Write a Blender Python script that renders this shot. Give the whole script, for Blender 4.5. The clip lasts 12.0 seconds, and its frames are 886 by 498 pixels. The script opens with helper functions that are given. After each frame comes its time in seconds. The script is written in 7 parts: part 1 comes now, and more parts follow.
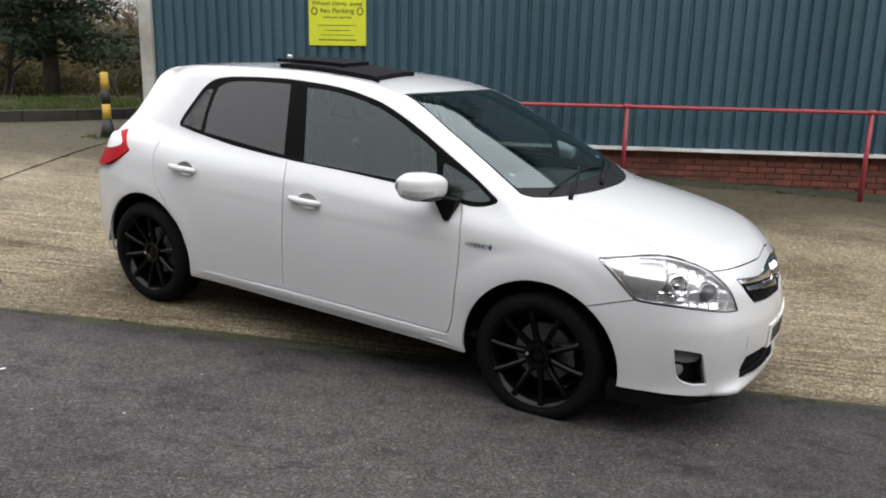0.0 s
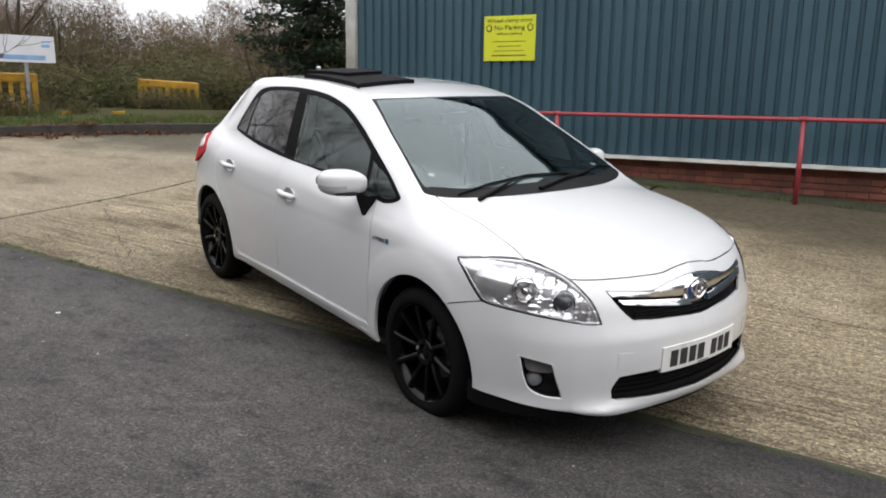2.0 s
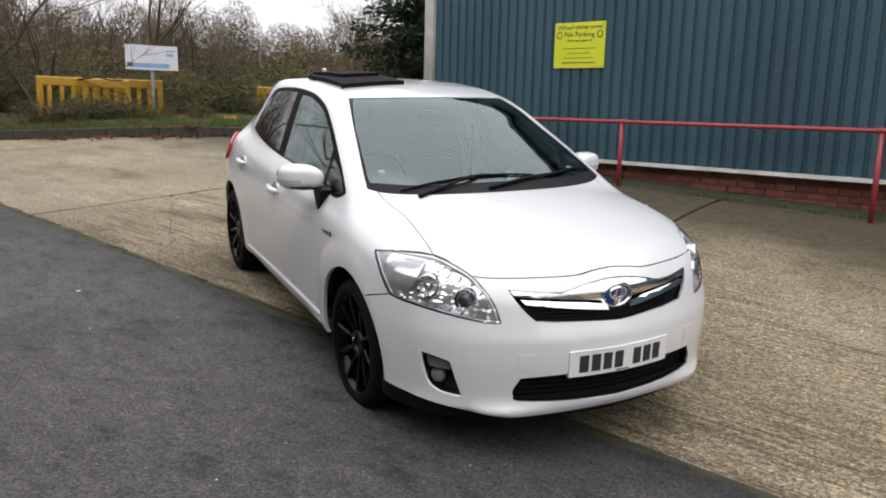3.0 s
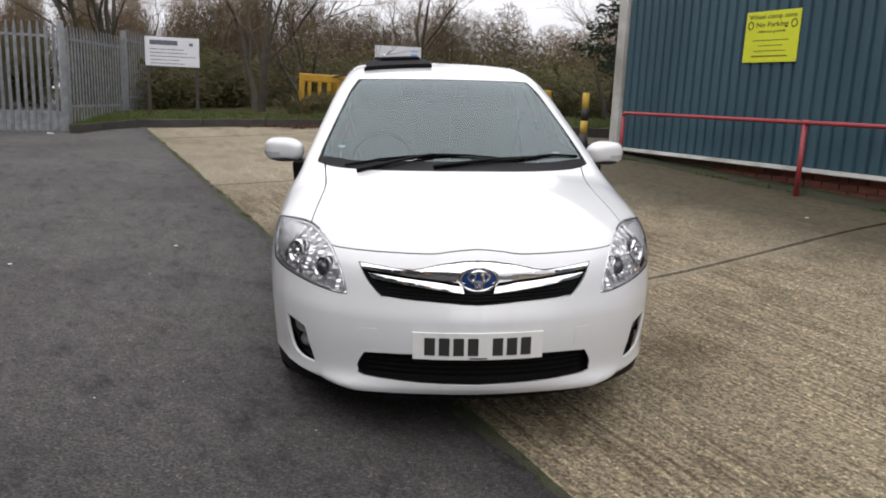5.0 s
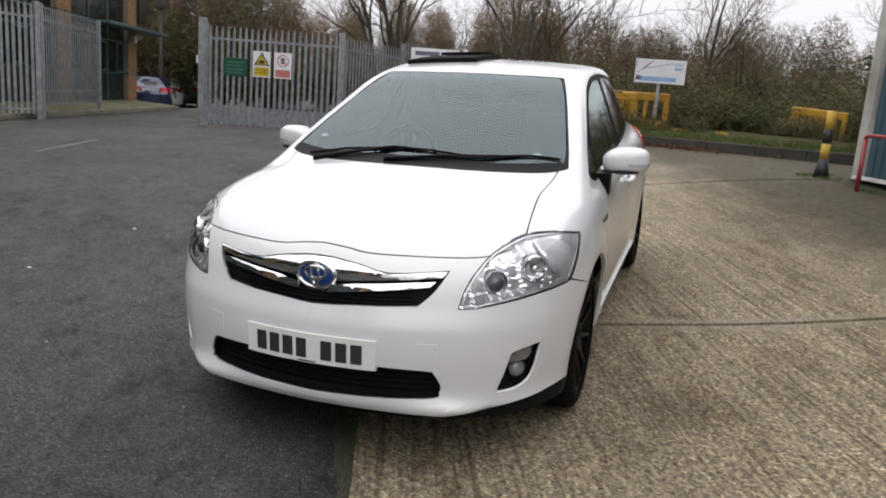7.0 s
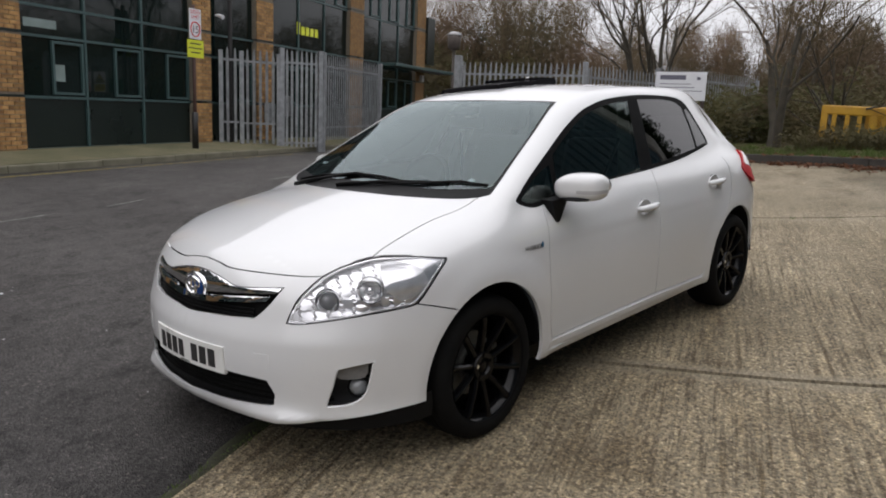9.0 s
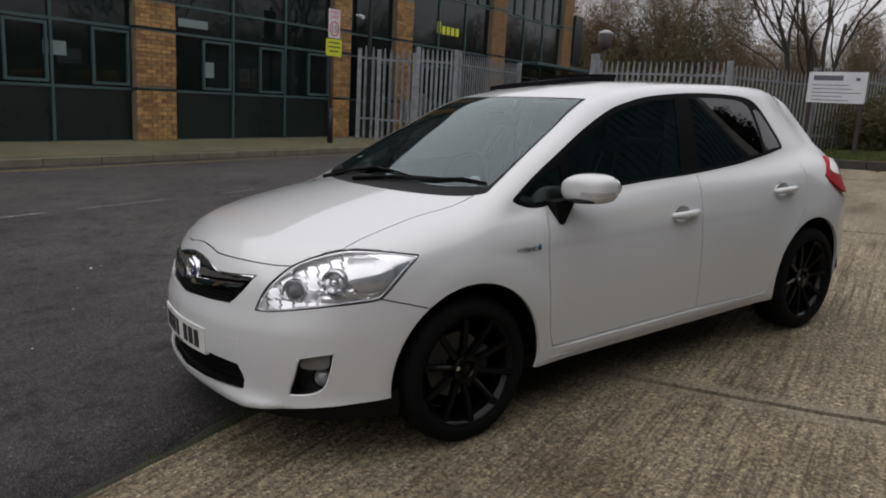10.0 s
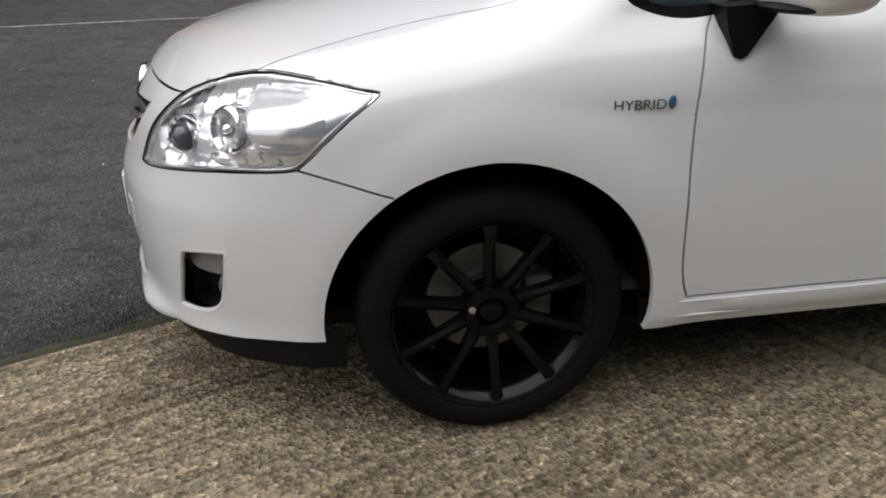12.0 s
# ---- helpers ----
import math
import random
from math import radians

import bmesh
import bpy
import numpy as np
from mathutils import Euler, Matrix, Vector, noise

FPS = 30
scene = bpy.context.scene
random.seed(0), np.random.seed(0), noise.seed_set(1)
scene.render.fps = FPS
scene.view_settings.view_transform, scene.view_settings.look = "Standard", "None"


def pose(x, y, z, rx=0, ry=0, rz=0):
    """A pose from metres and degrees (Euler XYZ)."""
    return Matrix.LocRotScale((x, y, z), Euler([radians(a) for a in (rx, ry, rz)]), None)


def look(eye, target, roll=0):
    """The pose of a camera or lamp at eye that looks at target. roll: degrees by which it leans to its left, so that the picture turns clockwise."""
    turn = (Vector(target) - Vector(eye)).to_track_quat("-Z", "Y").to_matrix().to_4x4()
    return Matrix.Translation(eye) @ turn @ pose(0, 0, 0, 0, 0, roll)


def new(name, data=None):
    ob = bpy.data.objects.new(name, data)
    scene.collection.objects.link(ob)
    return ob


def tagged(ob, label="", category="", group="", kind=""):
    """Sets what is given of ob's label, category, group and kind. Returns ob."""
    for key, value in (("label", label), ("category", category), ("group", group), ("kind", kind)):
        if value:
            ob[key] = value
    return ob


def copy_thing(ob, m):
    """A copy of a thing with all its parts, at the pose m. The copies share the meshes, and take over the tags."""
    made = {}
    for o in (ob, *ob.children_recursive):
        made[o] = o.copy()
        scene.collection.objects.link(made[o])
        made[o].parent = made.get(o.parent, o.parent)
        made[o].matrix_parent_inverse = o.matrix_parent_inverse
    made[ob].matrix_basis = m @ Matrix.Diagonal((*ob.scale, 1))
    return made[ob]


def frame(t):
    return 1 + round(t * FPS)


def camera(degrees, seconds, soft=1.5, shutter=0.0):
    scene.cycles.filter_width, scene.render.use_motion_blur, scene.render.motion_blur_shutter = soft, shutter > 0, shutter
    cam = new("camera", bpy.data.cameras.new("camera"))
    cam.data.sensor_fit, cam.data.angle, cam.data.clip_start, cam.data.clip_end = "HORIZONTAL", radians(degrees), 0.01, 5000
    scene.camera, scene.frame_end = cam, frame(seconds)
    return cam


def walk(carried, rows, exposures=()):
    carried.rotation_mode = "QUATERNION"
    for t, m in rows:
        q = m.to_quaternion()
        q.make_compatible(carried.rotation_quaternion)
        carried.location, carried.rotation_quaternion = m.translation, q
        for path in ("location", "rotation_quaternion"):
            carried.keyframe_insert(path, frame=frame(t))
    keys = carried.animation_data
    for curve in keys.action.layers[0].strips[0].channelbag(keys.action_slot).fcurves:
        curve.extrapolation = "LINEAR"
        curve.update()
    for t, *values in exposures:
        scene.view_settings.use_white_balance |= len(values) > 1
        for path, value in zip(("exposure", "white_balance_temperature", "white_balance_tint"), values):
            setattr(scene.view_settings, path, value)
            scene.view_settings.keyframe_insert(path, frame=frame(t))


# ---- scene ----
cam = camera(61.2, 12.0, soft=1.9)
PATH = [
    (0, (2.502, -3.895, 1.457), (1.545, -2.194, 1.018), 1.3),
    (0.5, (2.944, -3.696, 1.43), (1.8, -2.121, 0.97), 2.4),
    (1, (3.322, -3.444, 1.446), (2.071, -1.953, 0.983), 0.6),
    (1.5, (3.697, -3.162, 1.427), (2.269, -1.832, 0.99), 2.1),
    (2, (4.009, -2.816, 1.411), (2.455, -1.623, 1.008), 0.7),
    (2.5, (4.327, -2.478, 1.402), (2.649, -1.456, 1.026), -0.1),
    (3, (4.542, -2.071, 1.364), (2.8, -1.165, 0.984), 1.3),
    (3.2, (4.63, -1.913, 1.368), (2.865, -1.046, 1.002), 0.3),
    (4.8, (5.011, -0.599, 1.298), (3.067, -0.337, 0.913), 2.2),
    (5, (5.02, -0.424, 1.286), (3.067, -0.239, 0.894), 2.4),
    (5.5, (4.965, 0.009, 1.288), (3.002, 0.017, 0.905), 1.5),
    (6, (4.88, 0.447, 1.267), (2.928, 0.258, 0.874), 1.6),
    (6.5, (4.679, 0.86, 1.252), (2.767, 0.458, 0.822), 2.7),
    (7, (4.525, 1.245, 1.251), (2.663, 0.63, 0.858), 4.4),
    (7.2, (4.467, 1.407, 1.253), (2.653, 0.667, 0.849), 5.5),
    (8.8, (3.837, 2.641, 1.314), (2.346, 1.357, 0.956), 2.4),
    (9, (3.716, 2.76, 1.349), (2.258, 1.442, 0.981), 2.4),
    (9.5, (3.469, 3.054, 1.369), (2.1, 1.632, 1.048), 4.4),
    (10, (3.153, 3.176, 1.361), (1.998, 1.591, 0.973), 3.2),
    (10.5, (2.777, 3.098, 1.357), (1.912, 1.366, 0.856), 1.0),
    (11, (2.348, 2.923, 1.315), (1.72, 1.139, 0.662), 2.4),
    (11.5, (2.023, 2.618, 1.209), (1.539, 0.815, 0.491), 1.4),
    (12, (1.691, 2.299, 1.13), (1.357, 0.521, 0.278), 3.1),
]
walk(cam, [(t, look(eye, target, roll)) for t, eye, target, roll in PATH], exposures=[(0.0, 0.52, 6500, 11), (2.5, 0.42, 6500, 12), (5.5, 0.2, 6500, 13), (7.2, 0.12, 6500, 13), (8.8, -0.05, 6500, 13), (9.5, -0.15, 6500, 13), (10.0, -0.5, 6500, 13),
                                                                                      (10.5, -0.12, 6500, 13), (11.0, 0.15, 6500, 13), (12.0, 0.32, 6500, 12)])

# ---- light: a bright overcast winter sky ----
world = bpy.data.worlds.new("world")
scene.world = world
world.use_nodes = True
wn, wl = world.node_tree.nodes, world.node_tree.links
sky = wn.new("ShaderNodeTexSky")
sky.sky_type, sky.sun_disc = "NISHITA", False
sky.sun_elevation, sky.sun_rotation = radians(60), radians(90)
sky.air_density, sky.dust_density = 1.0, 3.0
pale = wn.new("ShaderNodeHueSaturation")
pale.inputs["Saturation"].default_value = 0.12
cloud = wn.new("ShaderNodeMixRGB")
cloud.inputs["Fac"].default_value = 0.9
cloud.inputs["Color2"].default_value = (9.05, 9.15, 9.45, 1)
wl.new(sky.outputs[0], pale.inputs["Color"])
wl.new(pale.outputs[0], cloud.inputs["Color1"])
# a clouded sky is brightest overhead
way = wn.new("ShaderNodeTexCoord")
axes = wn.new("ShaderNodeSeparateXYZ")
lift = wn.new("ShaderNodeMapRange")
lift.inputs["To Min"].default_value, lift.inputs["To Max"].default_value = 0.56, 1.43
level = wn.new("ShaderNodeMixRGB")
level.blend_type = "MULTIPLY"
level.inputs["Fac"].default_value = 1.0
wl.new(way.outputs["Generated"], axes.inputs[0])
wl.new(axes.outputs[2], lift.inputs["Value"])
wl.new(cloud.outputs[0], level.inputs["Color1"])
wl.new(lift.outputs[0], level.inputs["Color2"])
wl.new(level.outputs[0], wn["Background"].inputs["Color"])
wn["Background"].inputs["Strength"].default_value = 0.15
sun = new("sun", bpy.data.lights.new("sun", "SUN"))
sun.data.energy, sun.data.angle, sun.data.color = 1.0, radians(100), (1.0, 0.97, 0.93)
sun.matrix_world = look((0, 0, 30), (-17, 0, 0))

# ---- materials ----
MATS = {}


def mat(name, base, rough=0.6, metal=0.0, other=None, scale=6.0, mix=0.5, fine=0.12, fscale=90.0, bump=0.0, bscale=120.0, rvar=0.1,
        coat=0.0, spread=0.0, spec=0.5, stretch=(1, 1, 1)):
    """A surface with broad variation towards the colour other, fine grain, uneven gloss and relief."""
    if name in MATS:
        return MATS[name]
    m = bpy.data.materials.new(name)
    m.use_nodes = True
    n, l = m.node_tree.nodes, m.node_tree.links
    p = n["Principled BSDF"]
    p.inputs["Metallic"].default_value = metal
    p.inputs["Coat Weight"].default_value = coat
    p.inputs["Coat Roughness"].default_value = 0.04
    p.inputs["Specular IOR Level"].default_value = spec
    geo = n.new("ShaderNodeNewGeometry")
    where = n.new("ShaderNodeMapping")
    where.inputs["Scale"].default_value = stretch
    l.new(geo.outputs["Position"], where.inputs["Vector"])
    broad, grain = n.new("ShaderNodeTexNoise"), n.new("ShaderNodeTexNoise")
    broad.inputs["Scale"].default_value, broad.inputs["Detail"].default_value = scale, 5
    grain.inputs["Scale"].default_value, grain.inputs["Detail"].default_value = fscale, 3
    l.new(where.outputs[0], broad.inputs["Vector"])
    l.new(where.outputs[0], grain.inputs["Vector"])
    other = other or tuple(c * 0.75 for c in base)
    ramp = n.new("ShaderNodeValToRGB")
    ramp.color_ramp.elements[0].position, ramp.color_ramp.elements[1].position = 0.5 - 0.5 * (1 - mix) * 0.6, 0.5 + 0.3
    ramp.color_ramp.elements[0].color = (*other, 1)
    ramp.color_ramp.elements[1].color = (*base, 1)
    l.new(broad.outputs["Fac"], ramp.inputs["Fac"])
    hue = n.new("ShaderNodeHueSaturation")
    l.new(ramp.outputs["Color"], hue.inputs["Color"])
    value = n.new("ShaderNodeMapRange")
    value.inputs["From Min"].default_value, value.inputs["From Max"].default_value = 0.25, 0.75
    value.inputs["To Min"].default_value, value.inputs["To Max"].default_value = 1 - fine, 1 + fine
    l.new(grain.outputs["Fac"], value.inputs["Value"])
    last = value.outputs[0]
    if spread:
        info = n.new("ShaderNodeObjectInfo")
        each = n.new("ShaderNodeMapRange")
        each.inputs["To Min"].default_value, each.inputs["To Max"].default_value = 1 - spread, 1 + spread
        l.new(info.outputs["Random"], each.inputs["Value"])
        both = n.new("ShaderNodeMath")
        both.operation = "MULTIPLY"
        l.new(last, both.inputs[0])
        l.new(each.outputs[0], both.inputs[1])
        last = both.outputs[0]
    l.new(last, hue.inputs["Value"])
    l.new(hue.outputs["Color"], p.inputs["Base Color"])
    gloss = n.new("ShaderNodeMapRange")
    gloss.inputs["To Min"].default_value, gloss.inputs["To Max"].default_value = max(0.02, rough - rvar), min(1, rough + rvar)
    l.new(broad.outputs["Fac"], gloss.inputs["Value"])
    l.new(gloss.outputs[0], p.inputs["Roughness"])
    if bump:
        relief = n.new("ShaderNodeTexNoise")
        relief.inputs["Scale"].default_value, relief.inputs["Detail"].default_value = bscale, 4
        l.new(where.outputs[0], relief.inputs["Vector"])
        b = n.new("ShaderNodeBump")
        b.inputs["Strength"].default_value, b.inputs["Distance"].default_value = bump, 0.01
        l.new(relief.outputs["Fac"], b.inputs["Height"])
        l.new(b.outputs[0], p.inputs["Normal"])
    MATS[name] = m
    return m


def plain(name, base, rough=0.5, metal=0.0, coat=0.0):
    if name in MATS:
        return MATS[name]
    m = bpy.data.materials.new(name)
    m.use_nodes = True
    p = m.node_tree.nodes["Principled BSDF"]
    p.inputs["Base Color"].default_value = (*base, 1)
    p.inputs["Roughness"].default_value, p.inputs["Metallic"].default_value, p.inputs["Coat Weight"].default_value = rough, metal, coat
    MATS[name] = m
    return m


def glass_mat(name, tint, rough=0.015, ior=1.6, shine=(1, 1, 1)):
    """Thin tinted glass: it lets light through, coloured, and mirrors at a slant."""
    m = bpy.data.materials.new(name)
    m.use_nodes = True
    n, l = m.node_tree.nodes, m.node_tree.links
    n.remove(n["Principled BSDF"])
    out = n["Material Output"]
    t, g, mix, f = n.new("ShaderNodeBsdfTransparent"), n.new("ShaderNodeBsdfGlossy"), n.new("ShaderNodeMixShader"), n.new("ShaderNodeFresnel")
    t.inputs["Color"].default_value = (*tint, 1)
    g.inputs["Roughness"].default_value = rough
    g.inputs["Color"].default_value = (*shine, 1)
    f.inputs["IOR"].default_value = ior
    l.new(f.outputs[0], mix.inputs["Fac"])
    l.new(t.outputs[0], mix.inputs[1])
    l.new(g.outputs[0], mix.inputs[2])
    l.new(mix.outputs[0], out.inputs["Surface"])
    return m


def ground_mat(name, kind):
    """Asphalt with stones, or tamped concrete with ridges along the building and exposed grit."""
    m = bpy.data.materials.new(name)
    m.use_nodes = True
    n, l = m.node_tree.nodes, m.node_tree.links
    p = n["Principled BSDF"]
    p.inputs["Specular IOR Level"].default_value = 0.25
    geo, turn = n.new("ShaderNodeNewGeometry"), n.new("ShaderNodeMapping")
    turn.inputs["Rotation"].default_value = (0, 0, radians(-22.15))
    l.new(geo.outputs["Position"], turn.inputs["Vector"])

    def noise_tex(scale, detail=4.0, stretch=(1, 1, 1), rough=0.6):
        s = n.new("ShaderNodeMapping")
        s.inputs["Scale"].default_value = stretch
        l.new(turn.outputs[0], s.inputs["Vector"])
        t = n.new("ShaderNodeTexNoise")
        t.inputs["Scale"].default_value, t.inputs["Detail"].default_value, t.inputs["Roughness"].default_value = scale, detail, rough
        l.new(s.outputs[0], t.inputs["Vector"])
        return t.outputs["Fac"]

    def ramp(fac, stops):
        r = n.new("ShaderNodeValToRGB")
        while len(r.color_ramp.elements) < len(stops):
            r.color_ramp.elements.new(0.5)
        for e, (at, c) in zip(r.color_ramp.elements, stops):
            e.position, e.color = at, (*c, 1) if len(c) == 3 else c
        l.new(fac, r.inputs["Fac"])
        return r.outputs["Color"]

    def blend(kind_, fac, a, b):
        x = n.new("ShaderNodeMixRGB")
        x.blend_type = kind_
        for socket, v in ((x.inputs["Fac"], fac), (x.inputs["Color1"], a), (x.inputs["Color2"], b)):
            if isinstance(v, (int, float)):
                socket.default_value = v if socket.type == "VALUE" else (v, v, v, 1)
            else:
                l.new(v, socket)
        return x.outputs[0]

    g = lambda v: (v, v, v)

    def cells(scale):
        t = n.new("ShaderNodeTexVoronoi")
        t.inputs["Scale"].default_value = scale
        l.new(turn.outputs[0], t.inputs["Vector"])
        return t

    def calc(op, *args):
        x = n.new("ShaderNodeMath")
        x.operation = op
        for k, v in enumerate(args):
            if isinstance(v, (int, float)):
                x.inputs[k].default_value = v
            else:
                l.new(v, x.inputs[k])
        return x.outputs[0]

    if kind == "asphalt":
        voro = cells(120)
        base = ramp(noise_tex(0.5, 6, (0.6, 1, 1)), [(0.3, (0.045, 0.042, 0.040)), (0.5, (0.060, 0.0565, 0.054)), (0.72, (0.077, 0.073, 0.069))])
        patch = ramp(noise_tex(1.1, 8, (0.7, 1.3, 1), 0.8), [(0.34, g(0.5)), (0.43, g(0.9)), (0.56, g(1.02)), (0.72, g(1.15))])
        mottle = ramp(noise_tex(6, 7, (0.8, 1.2, 1), 0.75), [(0.36, g(0.5)), (0.45, g(0.92)), (0.58, g(1.08)), (0.72, g(1.35))])
        stones = ramp(voro.outputs["Color"], [(0.1, g(0.45)), (0.55, g(1.0)), (0.88, g(1.6)), (0.97, (3.2, 3.0, 2.8))])
        col = blend("MULTIPLY", 1.0, blend("MULTIPLY", 1.0, blend("MULTIPLY", 1.0, base, patch), mottle), stones)
        # tone graded along the road: paler at low u, darker at high u
        split = n.new("ShaderNodeSeparateXYZ")
        l.new(turn.outputs[0], split.inputs[0])
        worn = n.new("ShaderNodeMapRange")
        worn.inputs["From Min"].default_value, worn.inputs["From Max"].default_value = 0.4, 2.6
        worn.inputs["To Min"].default_value, worn.inputs["To Max"].default_value = 1.26, 0.9
        l.new(calc("ADD", split.outputs[0], calc("MULTIPLY", noise_tex(0.8, 5), 1.2)), worn.inputs["Value"])
        col = blend("MULTIPLY", 1.0, col, worn.outputs[0])
        chip = cells(16)
        mask = calc("MULTIPLY", calc("LESS_THAN", chip.outputs["Distance"], 0.12), calc("GREATER_THAN", chip.outputs["Color"], 0.86))
        col = blend("MIX", mask, col, ramp(noise_tex(3.0), [(0.3, (0.3, 0.29, 0.28)), (0.7, (0.5, 0.5, 0.5))]))
        height, dist = voro.outputs["Distance"], 0.012
        low, high = 0.6, 0.9
    else:
        voro = cells(88)
        base = ramp(noise_tex(0.45, 6), [(0.3, (0.138, 0.116, 0.078)), (0.5, (0.187, 0.16, 0.114)), (0.68, (0.236, 0.205, 0.151))])
        stain = ramp(noise_tex(1.3, 7, (0.6, 1.4, 1), 0.72), [(0.33, (0.56, 0.52, 0.46)), (0.5, g(0.98)), (0.75, g(1.12))])
        speck = ramp(noise_tex(42, 6, (0.7, 1.2, 1), 0.8), [(0.34, (0.42, 0.39, 0.35)), (0.49, g(1.02)), (0.66, (1.85, 1.8, 1.68))])
        grit = ramp(voro.outputs["Color"], [(0.08, (0.42, 0.39, 0.34)), (0.42, g(0.92)), (0.78, (1.36, 1.31, 1.22)), (0.96, g(2.1))])
        # a trowelled margin along the joints between slabs
        axes = n.new("ShaderNodeSeparateXYZ")
        l.new(turn.outputs[0], axes.inputs[0])
        along = calc("ADD", axes.outputs[0], calc("MULTIPLY", axes.outputs[1], 0.035))
        off = calc("ABSOLUTE", calc("SUBTRACT", calc("FLOORED_MODULO", calc("ADD", along, -0.43 - 0.049 + 2.515), 5.03), 2.515))
        rough_zone = ramp(calc("ADD", off, calc("MULTIPLY", noise_tex(5.0), 0.06)), [(0.1, g(0.0)), (0.16, g(1.0))])
        ridge = blend("MIX", 0.55, noise_tex(1.0, 2, (0.9, 24, 1), 0.5), noise_tex(1.0, 3, (1.8, 46, 1), 0.6))
        groove = ramp(ridge, [(0.37, (0.46, 0.42, 0.36)), (0.49, g(0.95)), (0.6, (1.28, 1.26, 1.2))])
        finish_u = n.new("ShaderNodeMapRange")
        finish_u.inputs["From Min"].default_value, finish_u.inputs["From Max"].default_value = -5.6, -3.6
        finish_u.inputs["To Min"].default_value, finish_u.inputs["To Max"].default_value = 0.12, 1.0
        l.new(axes.outputs[0], finish_u.inputs["Value"])
        rough_zone = blend("MULTIPLY", 1.0, rough_zone, finish_u.outputs[0])
        near_edge = n.new("ShaderNodeMapRange")
        near_edge.inputs["From Min"].default_value, near_edge.inputs["From Max"].default_value = 1.6, 4.2
        near_edge.inputs["To Min"].default_value, near_edge.inputs["To Max"].default_value = 0.05, -0.14
        l.new(axes.outputs[1], near_edge.inputs["Value"])
        where = blend("MULTIPLY", 1.0, ramp(calc("ADD", noise_tex(0.7, 4, (0.5, 1, 1)), near_edge.outputs[0]), [(0.4, g(0.1)), (0.58, g(1.0))]), rough_zone)
        plain_col = blend("MULTIPLY", 1.0, blend("MULTIPLY", 1.0, base, stain), speck)
        col = blend("MULTIPLY", where, blend("MULTIPLY", rough_zone, plain_col, grit), groove)
        # darkening painted into the colour towards the edge beside the road
        edge_dark = n.new("ShaderNodeMapRange")
        edge_dark.inputs["From Min"].default_value, edge_dark.inputs["From Max"].default_value = -0.5, 1.1
        edge_dark.inputs["To Min"].default_value, edge_dark.inputs["To Max"].default_value = 0.78, 1.0
        l.new(calc("ADD", axes.outputs[1], calc("MULTIPLY", noise_tex(1.4, 6), 0.5)), edge_dark.inputs["Value"])
        col = blend("MULTIPLY", 1.0, col, edge_dark.outputs[0])
        # broad moss, then damp dirt, algae and painted-in shade where the yard meets the wall
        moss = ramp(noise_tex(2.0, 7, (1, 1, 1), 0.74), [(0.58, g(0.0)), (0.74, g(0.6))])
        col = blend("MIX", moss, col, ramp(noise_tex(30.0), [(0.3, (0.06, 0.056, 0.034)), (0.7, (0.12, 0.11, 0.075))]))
        damp_shade = n.new("ShaderNodeMapRange")
        damp_shade.inputs["From Min"].default_value, damp_shade.inputs["From Max"].default_value = 3.9, 5.0
        damp_shade.inputs["To Max"].default_value = 0.9
        l.new(calc("ADD", axes.outputs[1], calc("MULTIPLY", noise_tex(0.9, 6, (0.6, 1, 1), 0.7), 2.4)), damp_shade.inputs["Value"])
        col = blend("MIX", damp_shade.outputs[0], col, ramp(noise_tex(14.0, 6), [(0.3, (0.028, 0.024, 0.015)), (0.7, (0.085, 0.072, 0.045))]))
        height = blend("MIX", 0.7, blend("MULTIPLY", 1.0, voro.outputs["Distance"], rough_zone), blend("MIX", where, 0.5, ridge))
        dist = 0.028
        low, high = 0.7, 0.95
    l.new(col, p.inputs["Base Color"])
    r = n.new("ShaderNodeMapRange")
    r.inputs["To Min"].default_value, r.inputs["To Max"].default_value = low, high
    l.new(noise_tex(1.1), r.inputs["Value"])
    l.new(r.outputs[0], p.inputs["Roughness"])
    b = n.new("ShaderNodeBump")
    b.inputs["Strength"].default_value, b.inputs["Distance"].default_value = 0.8, dist
    l.new(height, b.inputs["Height"])
    l.new(b.outputs[0], p.inputs["Normal"])
    return m


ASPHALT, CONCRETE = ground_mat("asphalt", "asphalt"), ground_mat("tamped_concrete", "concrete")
KERB = mat("kerb_stone", (0.19, 0.175, 0.13), 0.85, other=(0.11, 0.105, 0.07), scale=3, fine=0.2, bump=0.4)
DARK_KERB = mat("dark_kerb", (0.06, 0.052, 0.045), 0.9, other=(0.03, 0.028, 0.024), scale=4, fine=0.25, bump=0.5)
SLABS = mat("pavement", (0.15, 0.13, 0.075), 0.9, other=(0.08, 0.08, 0.038), scale=1.6, fine=0.2, bump=0.4)
SOIL = mat("grassy_soil", (0.045, 0.06, 0.018), 0.95, other=(0.042, 0.03, 0.017), scale=0.9, fine=0.3, bump=0.6, bscale=40, spec=0.05)
CLAD = mat("blue_cladding", (0.038, 0.086, 0.111), 0.45, other=(0.025, 0.06, 0.082), scale=0.9, fine=0.06, fscale=25, rvar=0.08, stretch=(1, 1, 0.35))
WHITE_TRIM = mat("white_trim", (0.5, 0.5, 0.48), 0.5, other=(0.27, 0.26, 0.23), scale=3, fine=0.08)
RED_RAIL = mat("red_rail", (0.36, 0.035, 0.05), 0.45, other=(0.22, 0.03, 0.035), scale=5, fine=0.15)
